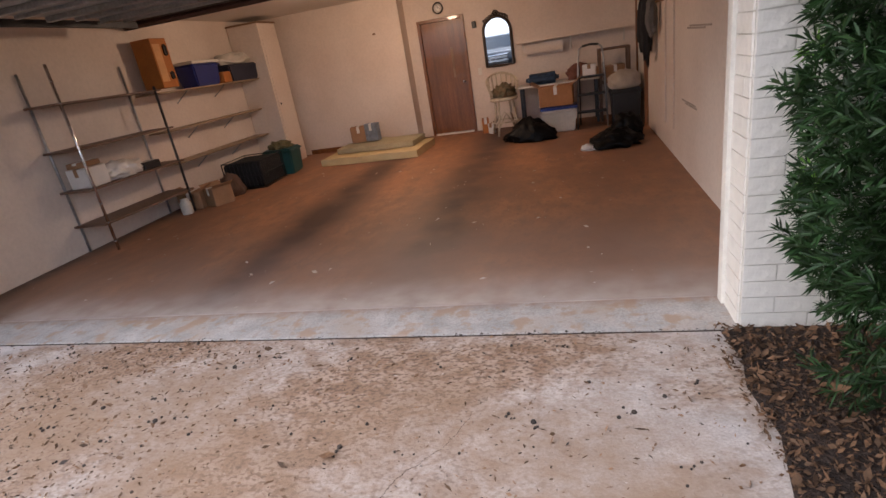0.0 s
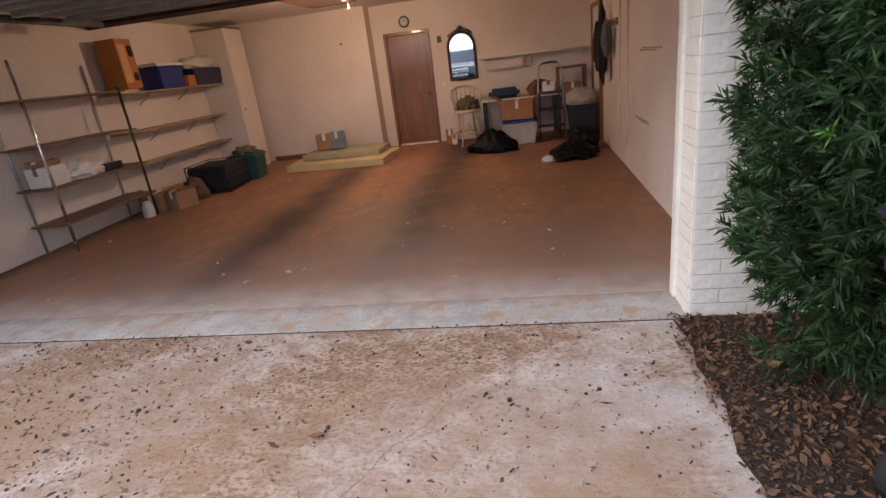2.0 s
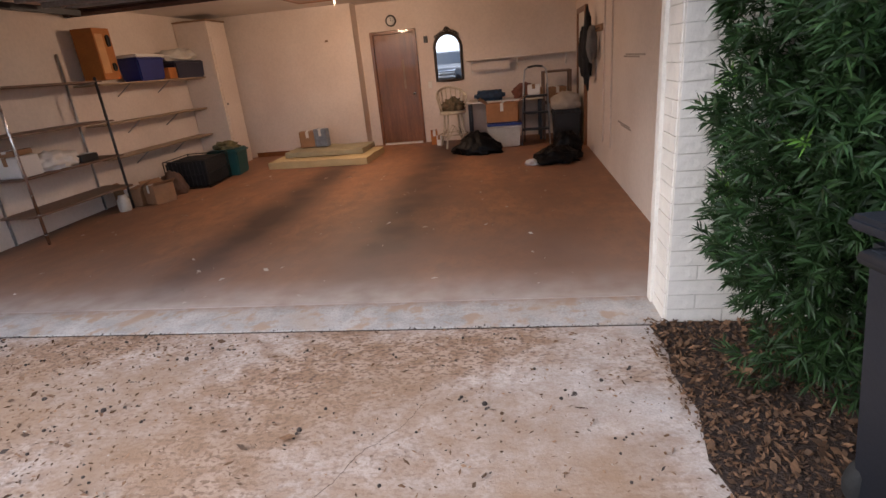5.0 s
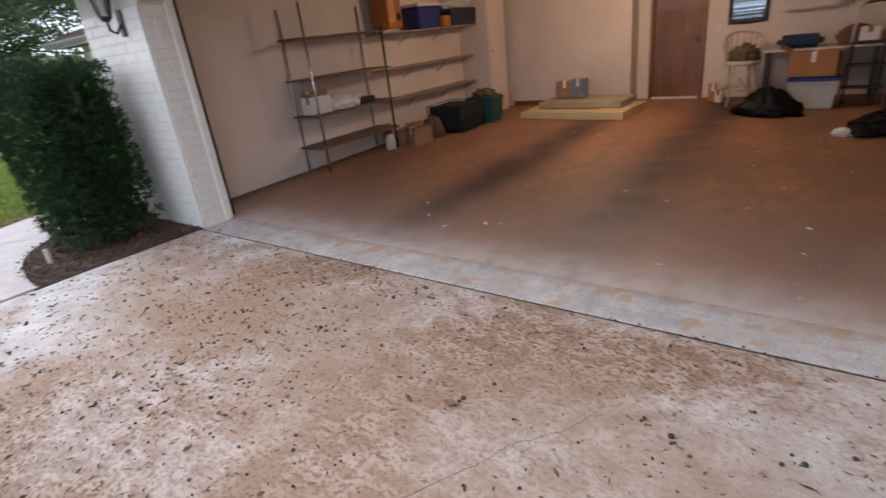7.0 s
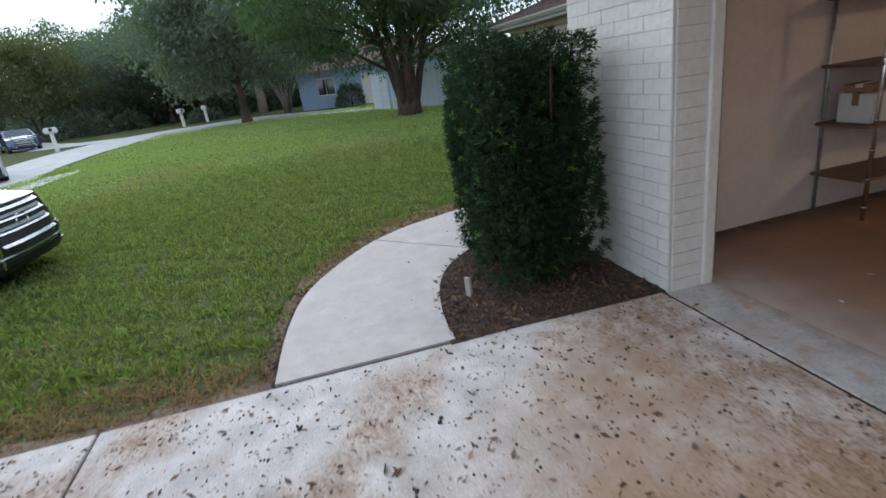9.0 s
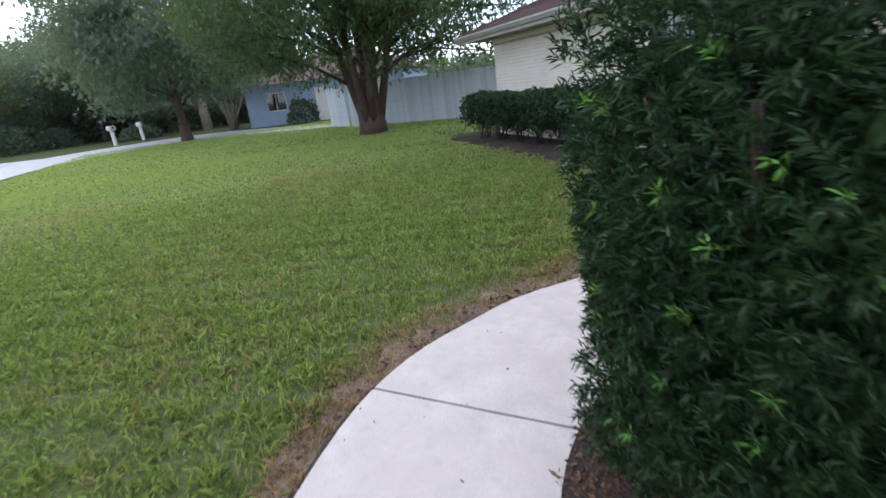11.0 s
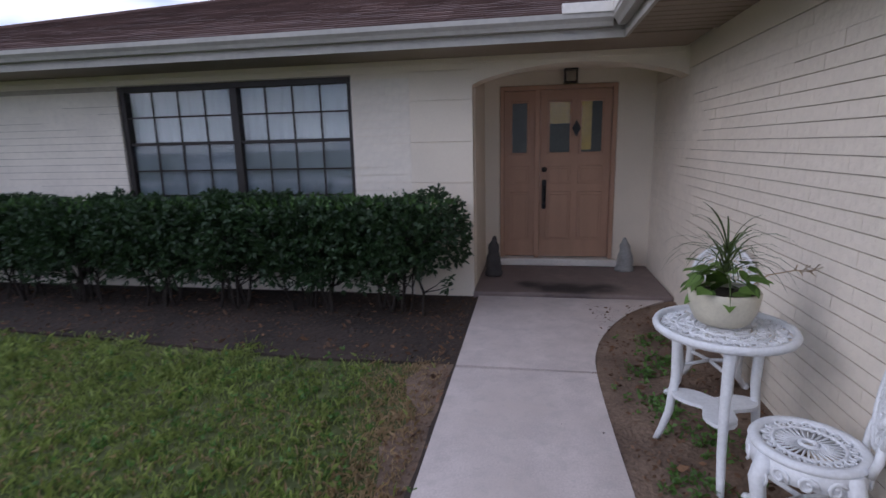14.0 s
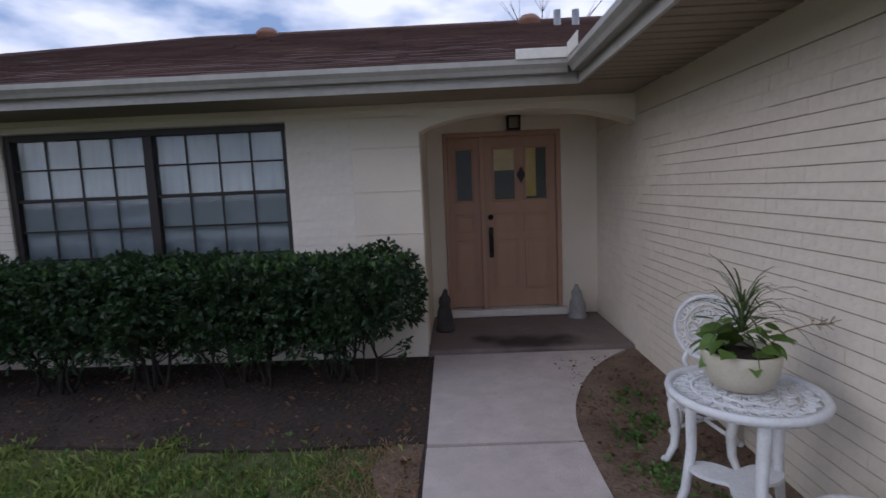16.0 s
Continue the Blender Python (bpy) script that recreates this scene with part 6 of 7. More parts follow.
strap_leaves(60, 0.30, 0.015, leaf_material("spiky_leaves", (0.09, 0.13, 0.05)), "spiky_leaves", (0.25, 1.5), 2)
lv = bmesh.new()
rl = random.Random(8)
for i in range(46):
    a, rr = rl.uniform(0, 6.2832), rl.uniform(0.02, 0.15)
    size = rl.uniform(0.055, 0.10)
    m = Matrix.Translation((rr * math.cos(a), rr * math.sin(a), 0.15 + rl.uniform(0.0, 0.13) - 0.3 * max(0, rr - 0.13))) @ Euler((rl.uniform(-0.9, 0.2), rl.uniform(-0.5, 0.5), a - 1.57)).to_matrix().to_4x4()
    outline = [(0, 0, 0), (-0.35, 0.25, 0.04), (-0.42, 0.5, 0.02), (-0.2, 0.85, -0.03), (0, 1.1, -0.14), (0.2, 0.85, -0.03), (0.42, 0.5, 0.02), (0.35, 0.25, 0.04)]
    vs = [lv.verts.new(m @ (Vector(q) * size)) for q in outline]
    mid = lv.verts.new(m @ (Vector((0, 0.5, -0.05)) * size))
    for k in range(8):
        lv.faces.new((vs[k], vs[(k + 1) % 8], mid)).smooth = True
part("heart_leaves", lv, leaf_material("pothos_leaves", (0.13, 0.22, 0.05), back=0.15), planter, "broad light green trailing leaves")
db = bmesh.new()
tube(db, [(0.08, -0.02, 0.16), (0.18, -0.02, 0.24), (0.30, 0.0, 0.26), (0.38, 0.02, 0.25)], 0.004, 5, 0.002)
for i in range(14):
    tube(db, [(0.30 + 0.006 * i, 0.0, 0.262), (0.31 + 0.008 * i, 0.03 * math.sin(i * 2), 0.262 + 0.025 * math.cos(i))], 0.002, 4)
part("dry_stalk", db, STRAW, planter, "dry straw-coloured flower stalk")

# ---- pier lamp and keypad ----
coach = holder("coach_lamp", (-0.33, -0.01, 1.98), "black wall lantern with glass panes on the brick pier", "wall lamp")
cb = bmesh.new()
box(cb, -0.045, 0.045, -0.02, 0.0, -0.16, 0.06, 0.008)
tube(cb, [(0, -0.02, -0.06), (0, -0.07, -0.13), (0, -0.12, -0.10), (0, -0.125, -0.03)], 0.012, 8)
part("bracket", cb, IRON_BLACK, coach)
cb = bmesh.new()
lathe(cb, [(0, -0.035), (0.03, -0.03), (0.05, 0.0), (0.05, 0.012), (0, 0.012)], 6, (0, -0.125, 0))
lathe(cb, [(0.085, 0.19), (0.09, 0.20), (0.055, 0.245), (0.02, 0.27), (0.018, 0.31), (0, 0.33)], 6, (0, -0.125, 0))
for i in range(6):
    a = 6.2832 * i / 6
    tube(cb, [(0.05 * math.cos(a), -0.125 + 0.05 * math.sin(a), 0.01), (0.083 * math.cos(a), -0.125 + 0.083 * math.sin(a), 0.195)], 0.005, 5)
part("cage", cb, IRON_BLACK, coach)
part("glass_body", lathe(bmesh.new(), [(0.045, 0.012), (0.077, 0.19)], 6, (0, -0.125, 0)), LAMP_GLASS, coach)
keypad = single("keypad", blk(-0.001, 0.022, 0.10, 0.17, 1.78, 1.92, 0.006), TRIM, "cream door opener keypad on the pier", "keypad")

# ---- garage door, overhead ----
gdoor = tagged(new("door_2"), "raised white sectional garage door on dark tracks", "garage door", kind="structure")
for i in range(4):
    y0 = 0.42 + i * 0.62
    sec = part("section", blk(0.16, 5.44, y0, y0 + 0.605, 2.425, 2.465, 0.004), material("grey_white_steel", (0.50, 0.51, 0.50), rough=0.4, spread=0.2, scale=2, fine=30, bump=0.05, metal=0.2), gdoor)
    part("strut", blk(0.17, 5.43, y0 + 0.10, y0 + 0.16, 2.375, 2.424, 0.006), STEEL, sec)
    part("strut", blk(0.17, 5.43, y0 + 0.42, y0 + 0.46, 2.39, 2.424, 0.006), STEEL, sec)
for x in (-0.075, 5.64):
    part("track", blk(x, x + 0.035, 0.36, 3.15, 2.37, 2.44, 0.004), DARK_STEEL, gdoor)
    part("track", blk(x, x + 0.035, 0.345, 0.38, 0.02, 2.3, 0.004), DARK_STEEL, gdoor)
part("rear_hanger", blk(0.05, 5.55, 3.1, 3.14, 2.44, 2.48), DARK_STEEL, gdoor)
hatch = holder("attic_hatch", (1.88, 5.14, 2.598), "brown plywood attic hatch panel with trim on the garage ceiling", "hatch")
part("panel", blk(-0.33, 0.33, -0.71, 0.71, -0.022, 0.0, 0.004), WOOD_DOOR, hatch)
for x0, x1, y0, y1 in ((-0.37, -0.332, -0.75, 0.75), (0.332, 0.37, -0.75, 0.75), (-0.332, 0.332, -0.75, -0.712), (-0.332, 0.332, 0.712, 0.75)):
    part("trim", blk(x0, x1, y0, y1, -0.03, 0.0, 0.004), WOOD_DOOR, hatch)
bulb_lamp = holder("ceiling_bulb", (2.46, 4.55, 2.598), "bare lit bulb in a porcelain holder on the garage ceiling", "lamp")
part("holder", lathe(bmesh.new(), [(0, 0), (0.06, 0), (0.055, -0.02), (0.03, -0.03), (0.026, -0.06), (0, -0.062)], 20), TRIM, bulb_lamp)
part("pull_chain", tube(bmesh.new(), [(0.05, 0, -0.02), (0.055, 0, -0.26)], 0.003, 5), CHROME, bulb_lamp)
glow = bpy.data.materials.new("lit_bulb")
glow.use_nodes = True
glow.node_tree.nodes["Principled BSDF"].inputs["Emission Color"].default_value = (1.0, 0.62, 0.30, 1)
glow.node_tree.nodes["Principled BSDF"].inputs["Emission Strength"].default_value = 12.0
part("bulb", lathe(bmesh.new(), [(0, -0.062), (0.02, -0.066), (0.034, -0.10), (0.030, -0.13), (0, -0.145)], 16), glow, bulb_lamp, "lit warm bulb")
bulb = new("bulb_light", bpy.data.lights.new("bulb_light", "POINT"))
bulb.data.energy, bulb.data.color, bulb.data.shadow_soft_size = 82.0, (1.0, 0.69, 0.45), 0.14
bulb.location = (2.46, 4.55, 2.34)

# ---- garage: back wall ----
idoor = tagged(new("door_3"), "varnished brown wooden flush door with frame", "door", kind="structure")
FZ = floor_z(7.08)
fr = bmesh.new()
for x0, x1, z0, z1 in ((2.30, 2.355, FZ, 2.12), (3.09, 3.145, FZ, 2.12), (2.355, 3.09, 2.065, 2.12)):
    box(fr, x0, x1, 7.05, 7.2, z0, z1, 0.004)
part("door_frame", fr, WOOD_DOOR, idoor)
leaf3 = part("leaf", blk(2.357, 3.088, 7.095, 7.135, FZ + 0.035, 2.063, 0.003), WOOD_DOOR, idoor)
part("threshold", blk(2.355, 3.09, 7.04, 7.15, FZ, FZ + 0.033, 0.005), TRIM, idoor, "white threshold strip")
kb = bmesh.new()
lathe(kb, [(0, 0), (0.03, 0), (0.03, 0.006), (0.012, 0.02), (0.026, 0.035), (0.028, 0.05), (0.015, 0.062), (0, 0.064)], 16)
bmesh.ops.rotate(kb, verts=kb.verts[:], matrix=Matrix.Rotation(radians(90), 3, "X"))
bmesh.ops.translate(kb, verts=kb.verts[:], vec=(3.02, 7.094, FZ + 0.92))
part("door_handle", kb, CHROME, leaf3, "bright metal door knob")
# reflection of the garage opening, laid on the leaf as a paler strip
part("mark", blk(2.84, 2.88, 7.091, 7.095, 1.10, 1.62), WOOD, leaf3, "pale strip imitating the opening's reflection on the varnish")

clock = holder("wall_clock", (2.72, 7.075, 2.28), "small round wall clock with pale dial", "clock")
cb = bmesh.new()
ring(cb, Vector((0, -0.012, 0)), 0.085, 0.013, X, Z, 28)
part("rim", cb, FRAME_BROWN, clock)
cb = lathe(bmesh.new(), [(0, 0.0), (0.08, 0.0), (0.08, 0.012), (0, 0.014)], 28)
bmesh.ops.rotate(cb, verts=cb.verts[:], matrix=Matrix.Rotation(radians(90), 3, "X"))
part("dial", cb, WHITE, clock)
part("clock_hand", blk(-0.003, 0.003, -0.018, -0.015, 0, 0.055), BLACK, clock)
part("clock_hand", blk(0, 0.04, -0.018, -0.015, -0.003, 0.003), BLACK, clock)

mirror = holder("wall_mirror", (3.70, 7.078, 1.17), "arched wall mirror in a dark carved frame", "mirror")
ARC = [(-0.235, 0.02), (-0.235, 0.58)] + [(-0.235 * math.cos(math.pi * i / 18), 0.58 + 0.235 * math.sin(math.pi * i / 18)) for i in range(1, 18)] + [(0.235, 0.58), (0.235, 0.02)]
mb = bmesh.new()
tube(mb, [Vector((x, -0.02, z)) for x, z in ARC] + [Vector((0, -0.02, 0.02))], 0.026, 8, closed=True)
for i in range(9):
    a = math.pi * (i + 4) / 16
    curl(mb, Vector((-0.27 * math.cos(a), -0.025, 0.58 + 0.27 * math.sin(a))), 0.035, a * 3, 0.009, X, Z)
curl(mb, Vector((0, -0.03, 0.87)), 0.05, 0, 0.014, X, Z)
part("frame", mb, material("dark_carved_wood", (0.045, 0.03, 0.022), rough=0.5, spread=0.4, scale=10, fine=60, bump=0.3), mirror)
mb = bmesh.new()
vs = [mb.verts.new((x, -0.016, z)) for x, z in ARC]
mb.faces.new(vs)
part("mirror_glass", mb, MIRROR, mirror)
single("thermostat", blk(3.28, 3.35, 7.05, 7.078, 1.86, 1.97, 0.006), BLACK, "small black wall control box", "wall control")
single("light_switch", blk(3.29, 3.36, 7.066, 7.079, 1.08, 1.20, 0.005), TRIM, "cream light switch plate", "switch")

wall_shelf = holder("wall_shelf", (4.92, 7.08, 1.48), "long pale wall shelf on brackets at the back wall", "shelf")
part("board", blk(-0.90, 0.95, -0.22, 0.0, 0, 0.022, 0.003), PLASTER, wall_shelf)
for x in (-0.8, 0.0, 0.85):
    bb = blk(x - 0.012, x + 0.012, -0.012, 0.0, -0.2, 0.0)
    tube(bb, [(x, -0.01, -0.18), (x, -0.19, -0.005)], 0.008, 6)
    part("bracket", bb, TRIM, wall_shelf)
part("paper_roll", blk(-0.80, -0.12, -0.13, -0.05, -0.19, -0.03, 0.02, 2), PLASTER, wall_shelf, "pale roll box under the shelf")

work = holder("work_table", (4.68, 6.75, 0), "white-topped work table cluttered with bags and boxes", "table")
part("tabletop", blk(-0.68, 0.65, -0.30, 0.30, 0.78, 0.805, 0.004), TRIM, work)
for x in (-0.62, 0.6):
    for y in (-0.25, 0.25):
        part("leg", blk(x - 0.02, x + 0.02, y - 0.02, y + 0.02, floor_z(6.75 + y) + 0.004, 0.78), DARK_STEEL, work)
put(single("cushion", blk(-0.27, 0.27, -0.19, 0.19, 0, 0.17, 0.06, 3), CLOTH_TEAL, "thick blue patterned seat cushion on the work table", "cushion"), (4.42, 6.68, 0.805))
put(single("crumpled_cloth", soft_lump(0.2, 0.16, 0.12, 5.0, 0.3, 3, True), material("reddish_cloth", (0.25, 0.10, 0.07), rough=0.9, spread=0.4, scale=9, fine=80, bump=0.4), "crumpled reddish cloth on the work table", "cloth"), (5.02, 6.72, 0.805), 30)
bare_box("carton", (0.28, 0.22, 0.15), (5.2, 6.6, 0.805), CARD, "small brown carton on the work table", "box", 12)
z0 = floor_z(6.4) + 0.006
tote("storage_tub", (0.54, 0.40, 0.36), (4.66, 6.10, z0), CLEAR, BLUE, "milky plastic tub with blue lid under the table")
bare_box("carton", (0.52, 0.36, 0.30), (4.64, 6.12, z0 + 0.405), material("orange_brown_card", (0.44, 0.20, 0.08), rough=0.8, spread=0.25, scale=4, fine=70, bump=0.08), "brown cardboard carton on top of the tub", "box", -4, flaps=CARD)

# rattan stool
stool = holder("rattan_stool", (3.77, 6.42, floor_z(6.42) + 0.006), "pale rattan bar chair piled with patterned clothes", "chair", turn=20)
for i in range(4):
    a = 6.2832 * (i + 0.5) / 4
    lb = bmesh.new()
    tube(lb, [(0.28 * math.cos(a), 0.28 * math.sin(a), 0), (0.20 * math.cos(a), 0.20 * math.sin(a), 0.3), (0.17 * math.cos(a), 0.17 * math.sin(a), 0.58)], 0.018, 8)
    tube(lb, [(0.26 * math.cos(a), 0.26 * math.sin(a), 0.1), (0.10 * math.cos(a + 0.7), 0.10 * math.sin(a + 0.7), 0.36), (0.2 * math.cos(a + 1.5), 0.2 * math.sin(a + 1.5), 0.14)], 0.010, 6)
    part("leg", lb, RATTAN, stool)
rb_ = bmesh.new()
ring(rb_, Vector((0, 0, 0.22)), 0.24, 0.012, X, Y, 24)
part("foot_ring", rb_, RATTAN, stool)
part("seat", lathe(bmesh.new(), [(0, 0.56), (0.22, 0.56), (0.24, 0.58), (0.22, 0.61), (0, 0.615)], 24), RATTAN, stool)
rb_ = bmesh.new()
tube(rb_, [(0.26 * math.cos(a), 0.24 * math.sin(a), 0.84 + 0.16 * max(0, math.sin(a))) for a in [radians(q) for q in range(-20, 201, 20)]], 0.020, 8)
for q in range(-20, 201, 20):
    a = radians(q)
    tube(rb_, [(0.21 * math.cos(a), 0.2 * math.sin(a), 0.60), (0.26 * math.cos(a), 0.24 * math.sin(a), 0.84 + 0.16 * max(0, math.sin(a)))], 0.011, 6)
part("backrest", rb_, RATTAN, stool)
put(single("crumpled_cloth", soft_lump(0.19, 0.15, 0.10, 9.0, 0.45, 4, True, 0.15), material("brown_patterned_cloth", (0.20, 0.135, 0.075), rough=0.9, spread=0.5, scale=14, fine=50, bump=0.5, second=(0.075, 0.075, 0.04)), "patterned brown and olive clothes heaped on the rattan chair", "clothes"), (3.78, 6.42, floor_z(6.42) + 0.621))
bare_box("carton", (0.12, 0.12, 0.26), (3.36, 6.75, floor_z(6.75) + 0.006), ORANGE, "small orange carton beside the door", "box", 10)
bare_box("carton", (0.10, 0.09, 0.18), (3.48, 6.62, floor_z(6.62) + 0.006), WHITE, "small white carton on the floor", "box", -20)

# bags
put(single("rubbish_bag", soft_lump(0.46, 0.30, 0.165, 3.0, 0.3, 2.4, True, 0.6), BAG, "shiny black rubbish bag slumped on the floor", "bag", "rubbish bags"), (4.21, 5.62, floor_z(5.5) + 0.004), -12)
put(single("rubbish_bag", soft_lump(0.36, 0.27, 0.11, 7.0, 0.35, 2.4, True, 0.3), BAG, "black rubbish bag slumped before the ladder", "bag", "rubbish bags"), (5.38, 4.60, floor_z(4.6) + 0.004), 12)
put(single("rubbish_bag", soft_lump(0.26, 0.25, 0.17, 13.0, 0.3, 2.4, True, 0.4), BAG, "upright black rubbish bag behind a larger one", "bag", "rubbish bags"), (5.58, 5.08, floor_z(5.1) + 0.004))
put(single("rag", soft_lump(0.09, 0.06, 0.04, 17.0, 0.35, 2.4, True), WHITE, "crumpled white rag beside the bags", "rag"), (5.03, 4.45, floor_z(4.5) + 0.004))

# step ladder
ladder = holder("step_ladder", (5.18, 6.12, floor_z(6.1) + 0.006), "folded metal step ladder with dark treads", "ladder", turn=-6)
for sx in (-1, 1):
    bm = bmesh.new()
    tube(bm, [(0.23 * sx, -0.12, 0), (0.19 * sx, 0.10, 1.02), (0.17 * sx, 0.13, 1.18), (0.12 * sx, 0.14, 1.22)], 0.014, 8)
    part("rail", bm, STEEL, ladder)
    bm = bmesh.new()
    tube(bm, [(0.21 * sx, 0.22, 0), (0.18 * sx, 0.14, 0.95)], 0.011, 8)
    part("rear_leg", bm, DARK_STEEL, ladder)
bm = bmesh.new()
tube(bm, [(-0.12, 0.14, 1.22), (0, 0.145, 1.235), (0.12, 0.14, 1.22)], 0.018, 8)
part("hand_bar", bm, BLACK, ladder)
for i, z in enumerate((0.26, 0.52, 0.78)):
    part("tread", blk(-0.215 + 0.01 * i, 0.215 - 0.01 * i, -0.16 + 0.055 * i, 0.02 + 0.055 * i, z - 0.02, z + 0.005, 0.006), BLACK, ladder)
bare_box("carton", (0.2, 0.14, 0.16), (5.16, 6.13, floor_z(6.1) + 0.80), WHITE, "white box resting on the ladder's top step", "box", -6)

# pile in the far corner
z0 = floor_z(6.2) + 0.006
tote("storage_tub", (0.42, 0.5, 0.55), (5.66, 6.05, z0), BLACK, None, "tall dark plastic bin in the corner")
put(single("pillow", soft_lump(0.24, 0.30, 0.13, 21.0, 0.12, 2.2, True), PILLOW, "off-white pillow lying on the dark bin", "pillow"), (5.66, 6.05, z0 + 0.55))
side_stand = holder("plant_stand", (5.56, 6.62, z0), "dark wooden open stand in the garage corner", "stand")
part("top", blk(-0.24, 0.24, -0.20, 0.20, 1.10, 1.13, 0.004), SHELF_BROWN, side_stand)
part("shelf", blk(-0.22, 0.22, -0.18, 0.18, 0.60, 0.62, 0.004), SHELF_BROWN, side_stand)
for x in (-0.22, 0.22):
    for y in (-0.18, 0.18):
        part("leg", blk(x - 0.018, x + 0.018, y - 0.018, y + 0.018, 0, 1.10, 0.003), SHELF_BROWN, side_stand)
bare_box("carton", (0.30, 0.28, 0.24), (5.56, 6.62, z0 + 0.621), CARD, "brown carton on the corner stand's shelf", "box", 5)

# right wall: door frame, coats and battens
rdoor = tagged(new("door_4"), "white side door in a dark wooden frame", "door", kind="structure")
part("leaf", blk(5.925, 5.948, 5.75, 6.55, floor_z(6) + 0.01, 2.05, 0.003), TRIM, rdoor)
for y0, y1, z0, z1 in ((5.67, 5.75, floor_z(6), 2.12), (6.55, 6.63, floor_z(6), 2.12), (5.75, 6.55, 2.05, 2.12)):
    part("frame", blk(5.90, 5.949, y0, y1, z0, z1, 0.004), WOOD_DOOR, rdoor)
rack_h = holder("coat_hooks", (5.945, 4.85, 1.75), "dark wooden hook rail on the side wall", "hooks")
part("rail", blk(-0.03, 0.0, -0.55, 0.55, -0.04, 0.04, 0.004), WOOD, rack_h)
for y in (-0.4, -0.1, 0.2, 0.45):
    bm = bmesh.new()
    tube(bm, [(-0.03, y, 0.0), (-0.08, y, -0.02), (-0.09, y, 0.03)], 0.006, 6)
    part("hook", bm, IRON_BLACK, rack_h)


def hung_coat(name, mat, at, w, h, seed, label):
    bm = soft_lump(0.07, w, h / 2, seed, 0.22, 2.5, False)
    for v in bm.verts:
        v.co.y *= 0.6 + 0.5 * (1 - v.co.z / h)
        v.co.x = v.co.x * 0.8 + 0.012 * math.sin(v.co.y * 60 + seed)
    return put(single(name, bm, mat, label, "coat", "hung coats"), at)


hung_coat("hung_coat", CLOTH_BLACK, (5.83, 5.28, 1.14), 0.20, 0.66, 1.0, "black jacket hung on the side wall hooks")
hung_coat("hung_coat", CLOTH_BLACK, (5.83, 4.92, 1.02), 0.13, 0.95, 2.0, "long black coat hung on the side wall hooks")
hung_coat("hung_coat", CLOTH_GREY, (5.85, 4.62, 1.35), 0.12, 0.42, 3.0, "grey-brown apron hung on the side wall hooks")
for y in (3.72, 4.22):
    single("batten", blk(5.93, 5.948, y - 0.022, y + 0.022, floor_z(4) + 0.3, 2.55, 0.003), PLASTER, "painted wall batten", "batten", "wall battens", "structure")
scuff = material("wall_scuff", (0.42, 0.34, 0.28), spread=0.3, bump=0)
for y, z, ln in ((2.6, 1.42, 0.8), (2.75, 1.40, 0.7), (3.0, 0.72, 0.6), (2.9, 0.70, 0.5)):
    single("scuff_mark", blk(5.9475, 5.9495, y - ln / 2, y + ln / 2, z, z + 0.016), scuff, "faint grey scrape on the wall", "scuff", "wall scuffs", "structure")

# ---- garage: shelving along the left wall ----


def upright(parent, x, y, z0, z1, mat, r=0.014):
    bm = bmesh.new()
    tube(bm, [(x, y, z0), (x, y, z1)], r, 8)
    for z in np.arange(z0 + 0.1, z1, 0.22):
        tube(bm, [(x, y, z), (x, y, z + 0.015)], r * 1.25, 8)
    part("upright", bm, mat, parent)


LEVELS = (0.36, 0.76, 1.20, 1.68)
rack = holder("shelving_unit", (0, 0, 0), "open chrome-post shelving unit with brown shelf boards", "shelving")
for y in (1.97, 3.34):
    upright(rack, -0.69, y, floor_z(y) + 0.004, 2.02, STEEL)
    upright(rack, -0.28, y, floor_z(y) + 0.004, 2.06 if y < 2 else 1.72, CHROME if y < 2 else DARK_STEEL, 0.016)
for z in LEVELS:
    part("shelf", blk(-0.70, -0.27, 1.90, 3.44, z - 0.022, z, 0.003), SHELF_BROWN, rack)
rack2 = holder("shelving_unit", (0, 0, 0), "wall-hung pale wooden shelves on thin posts", "shelving")
for y in (6.0,):
    upright(rack2, -0.69, y, floor_z(y) + 0.004, 1.75, DARK_STEEL, 0.012)
for z, x1 in ((0.70, -0.44), (1.14, -0.44), (1.64, -0.33)):
    part("shelf", blk(-0.712, x1, 3.46, 6.12, z - 0.022, z, 0.003), material("pale_wood_shelf", (0.42, 0.31, 0.20), rough=0.6, spread=0.3, scale=4, fine=40, bump=0.1), rack2)
for y in (4.2, 5.1):
    for z in (0.678, 1.118, 1.618):
        bm = bmesh.new()
        tube(bm, [(-0.712, y, z - 0.16), (-0.48, y, z)], 0.008, 6)
        part("bracket", bm, STEEL, rack2)

obx = holder("carton", (-0.48, 3.62, 1.68), "tall orange product carton with dark hand holes standing on the shelf", "box")
part("body", blk(-0.15, 0.15, -0.15, 0.15, 0, 0.62, 0.006), ORANGE, obx)
part("side_panel", blk(0.151, 0.153, -0.13, 0.0, 0.08, 0.55), material("pale_orange_print", (0.70, 0.36, 0.14), spread=0.2, bump=0), obx)
part("hand_hole", blk(0.150, 0.155, 0.04, 0.10, 0.40, 0.54, 0.02), BLACK, obx)
part("hand_hole", blk(0.150, 0.155, 0.04, 0.10, 0.10, 0.20, 0.02), BLACK, obx)
put(obx, (-0.48, 3.74, 1.681))
tote("storage_tub", (0.34, 0.60, 0.32), (-0.50, 4.58, 1.641), BLUE, TRIM, "blue plastic cool box with pale lid on the shelf")
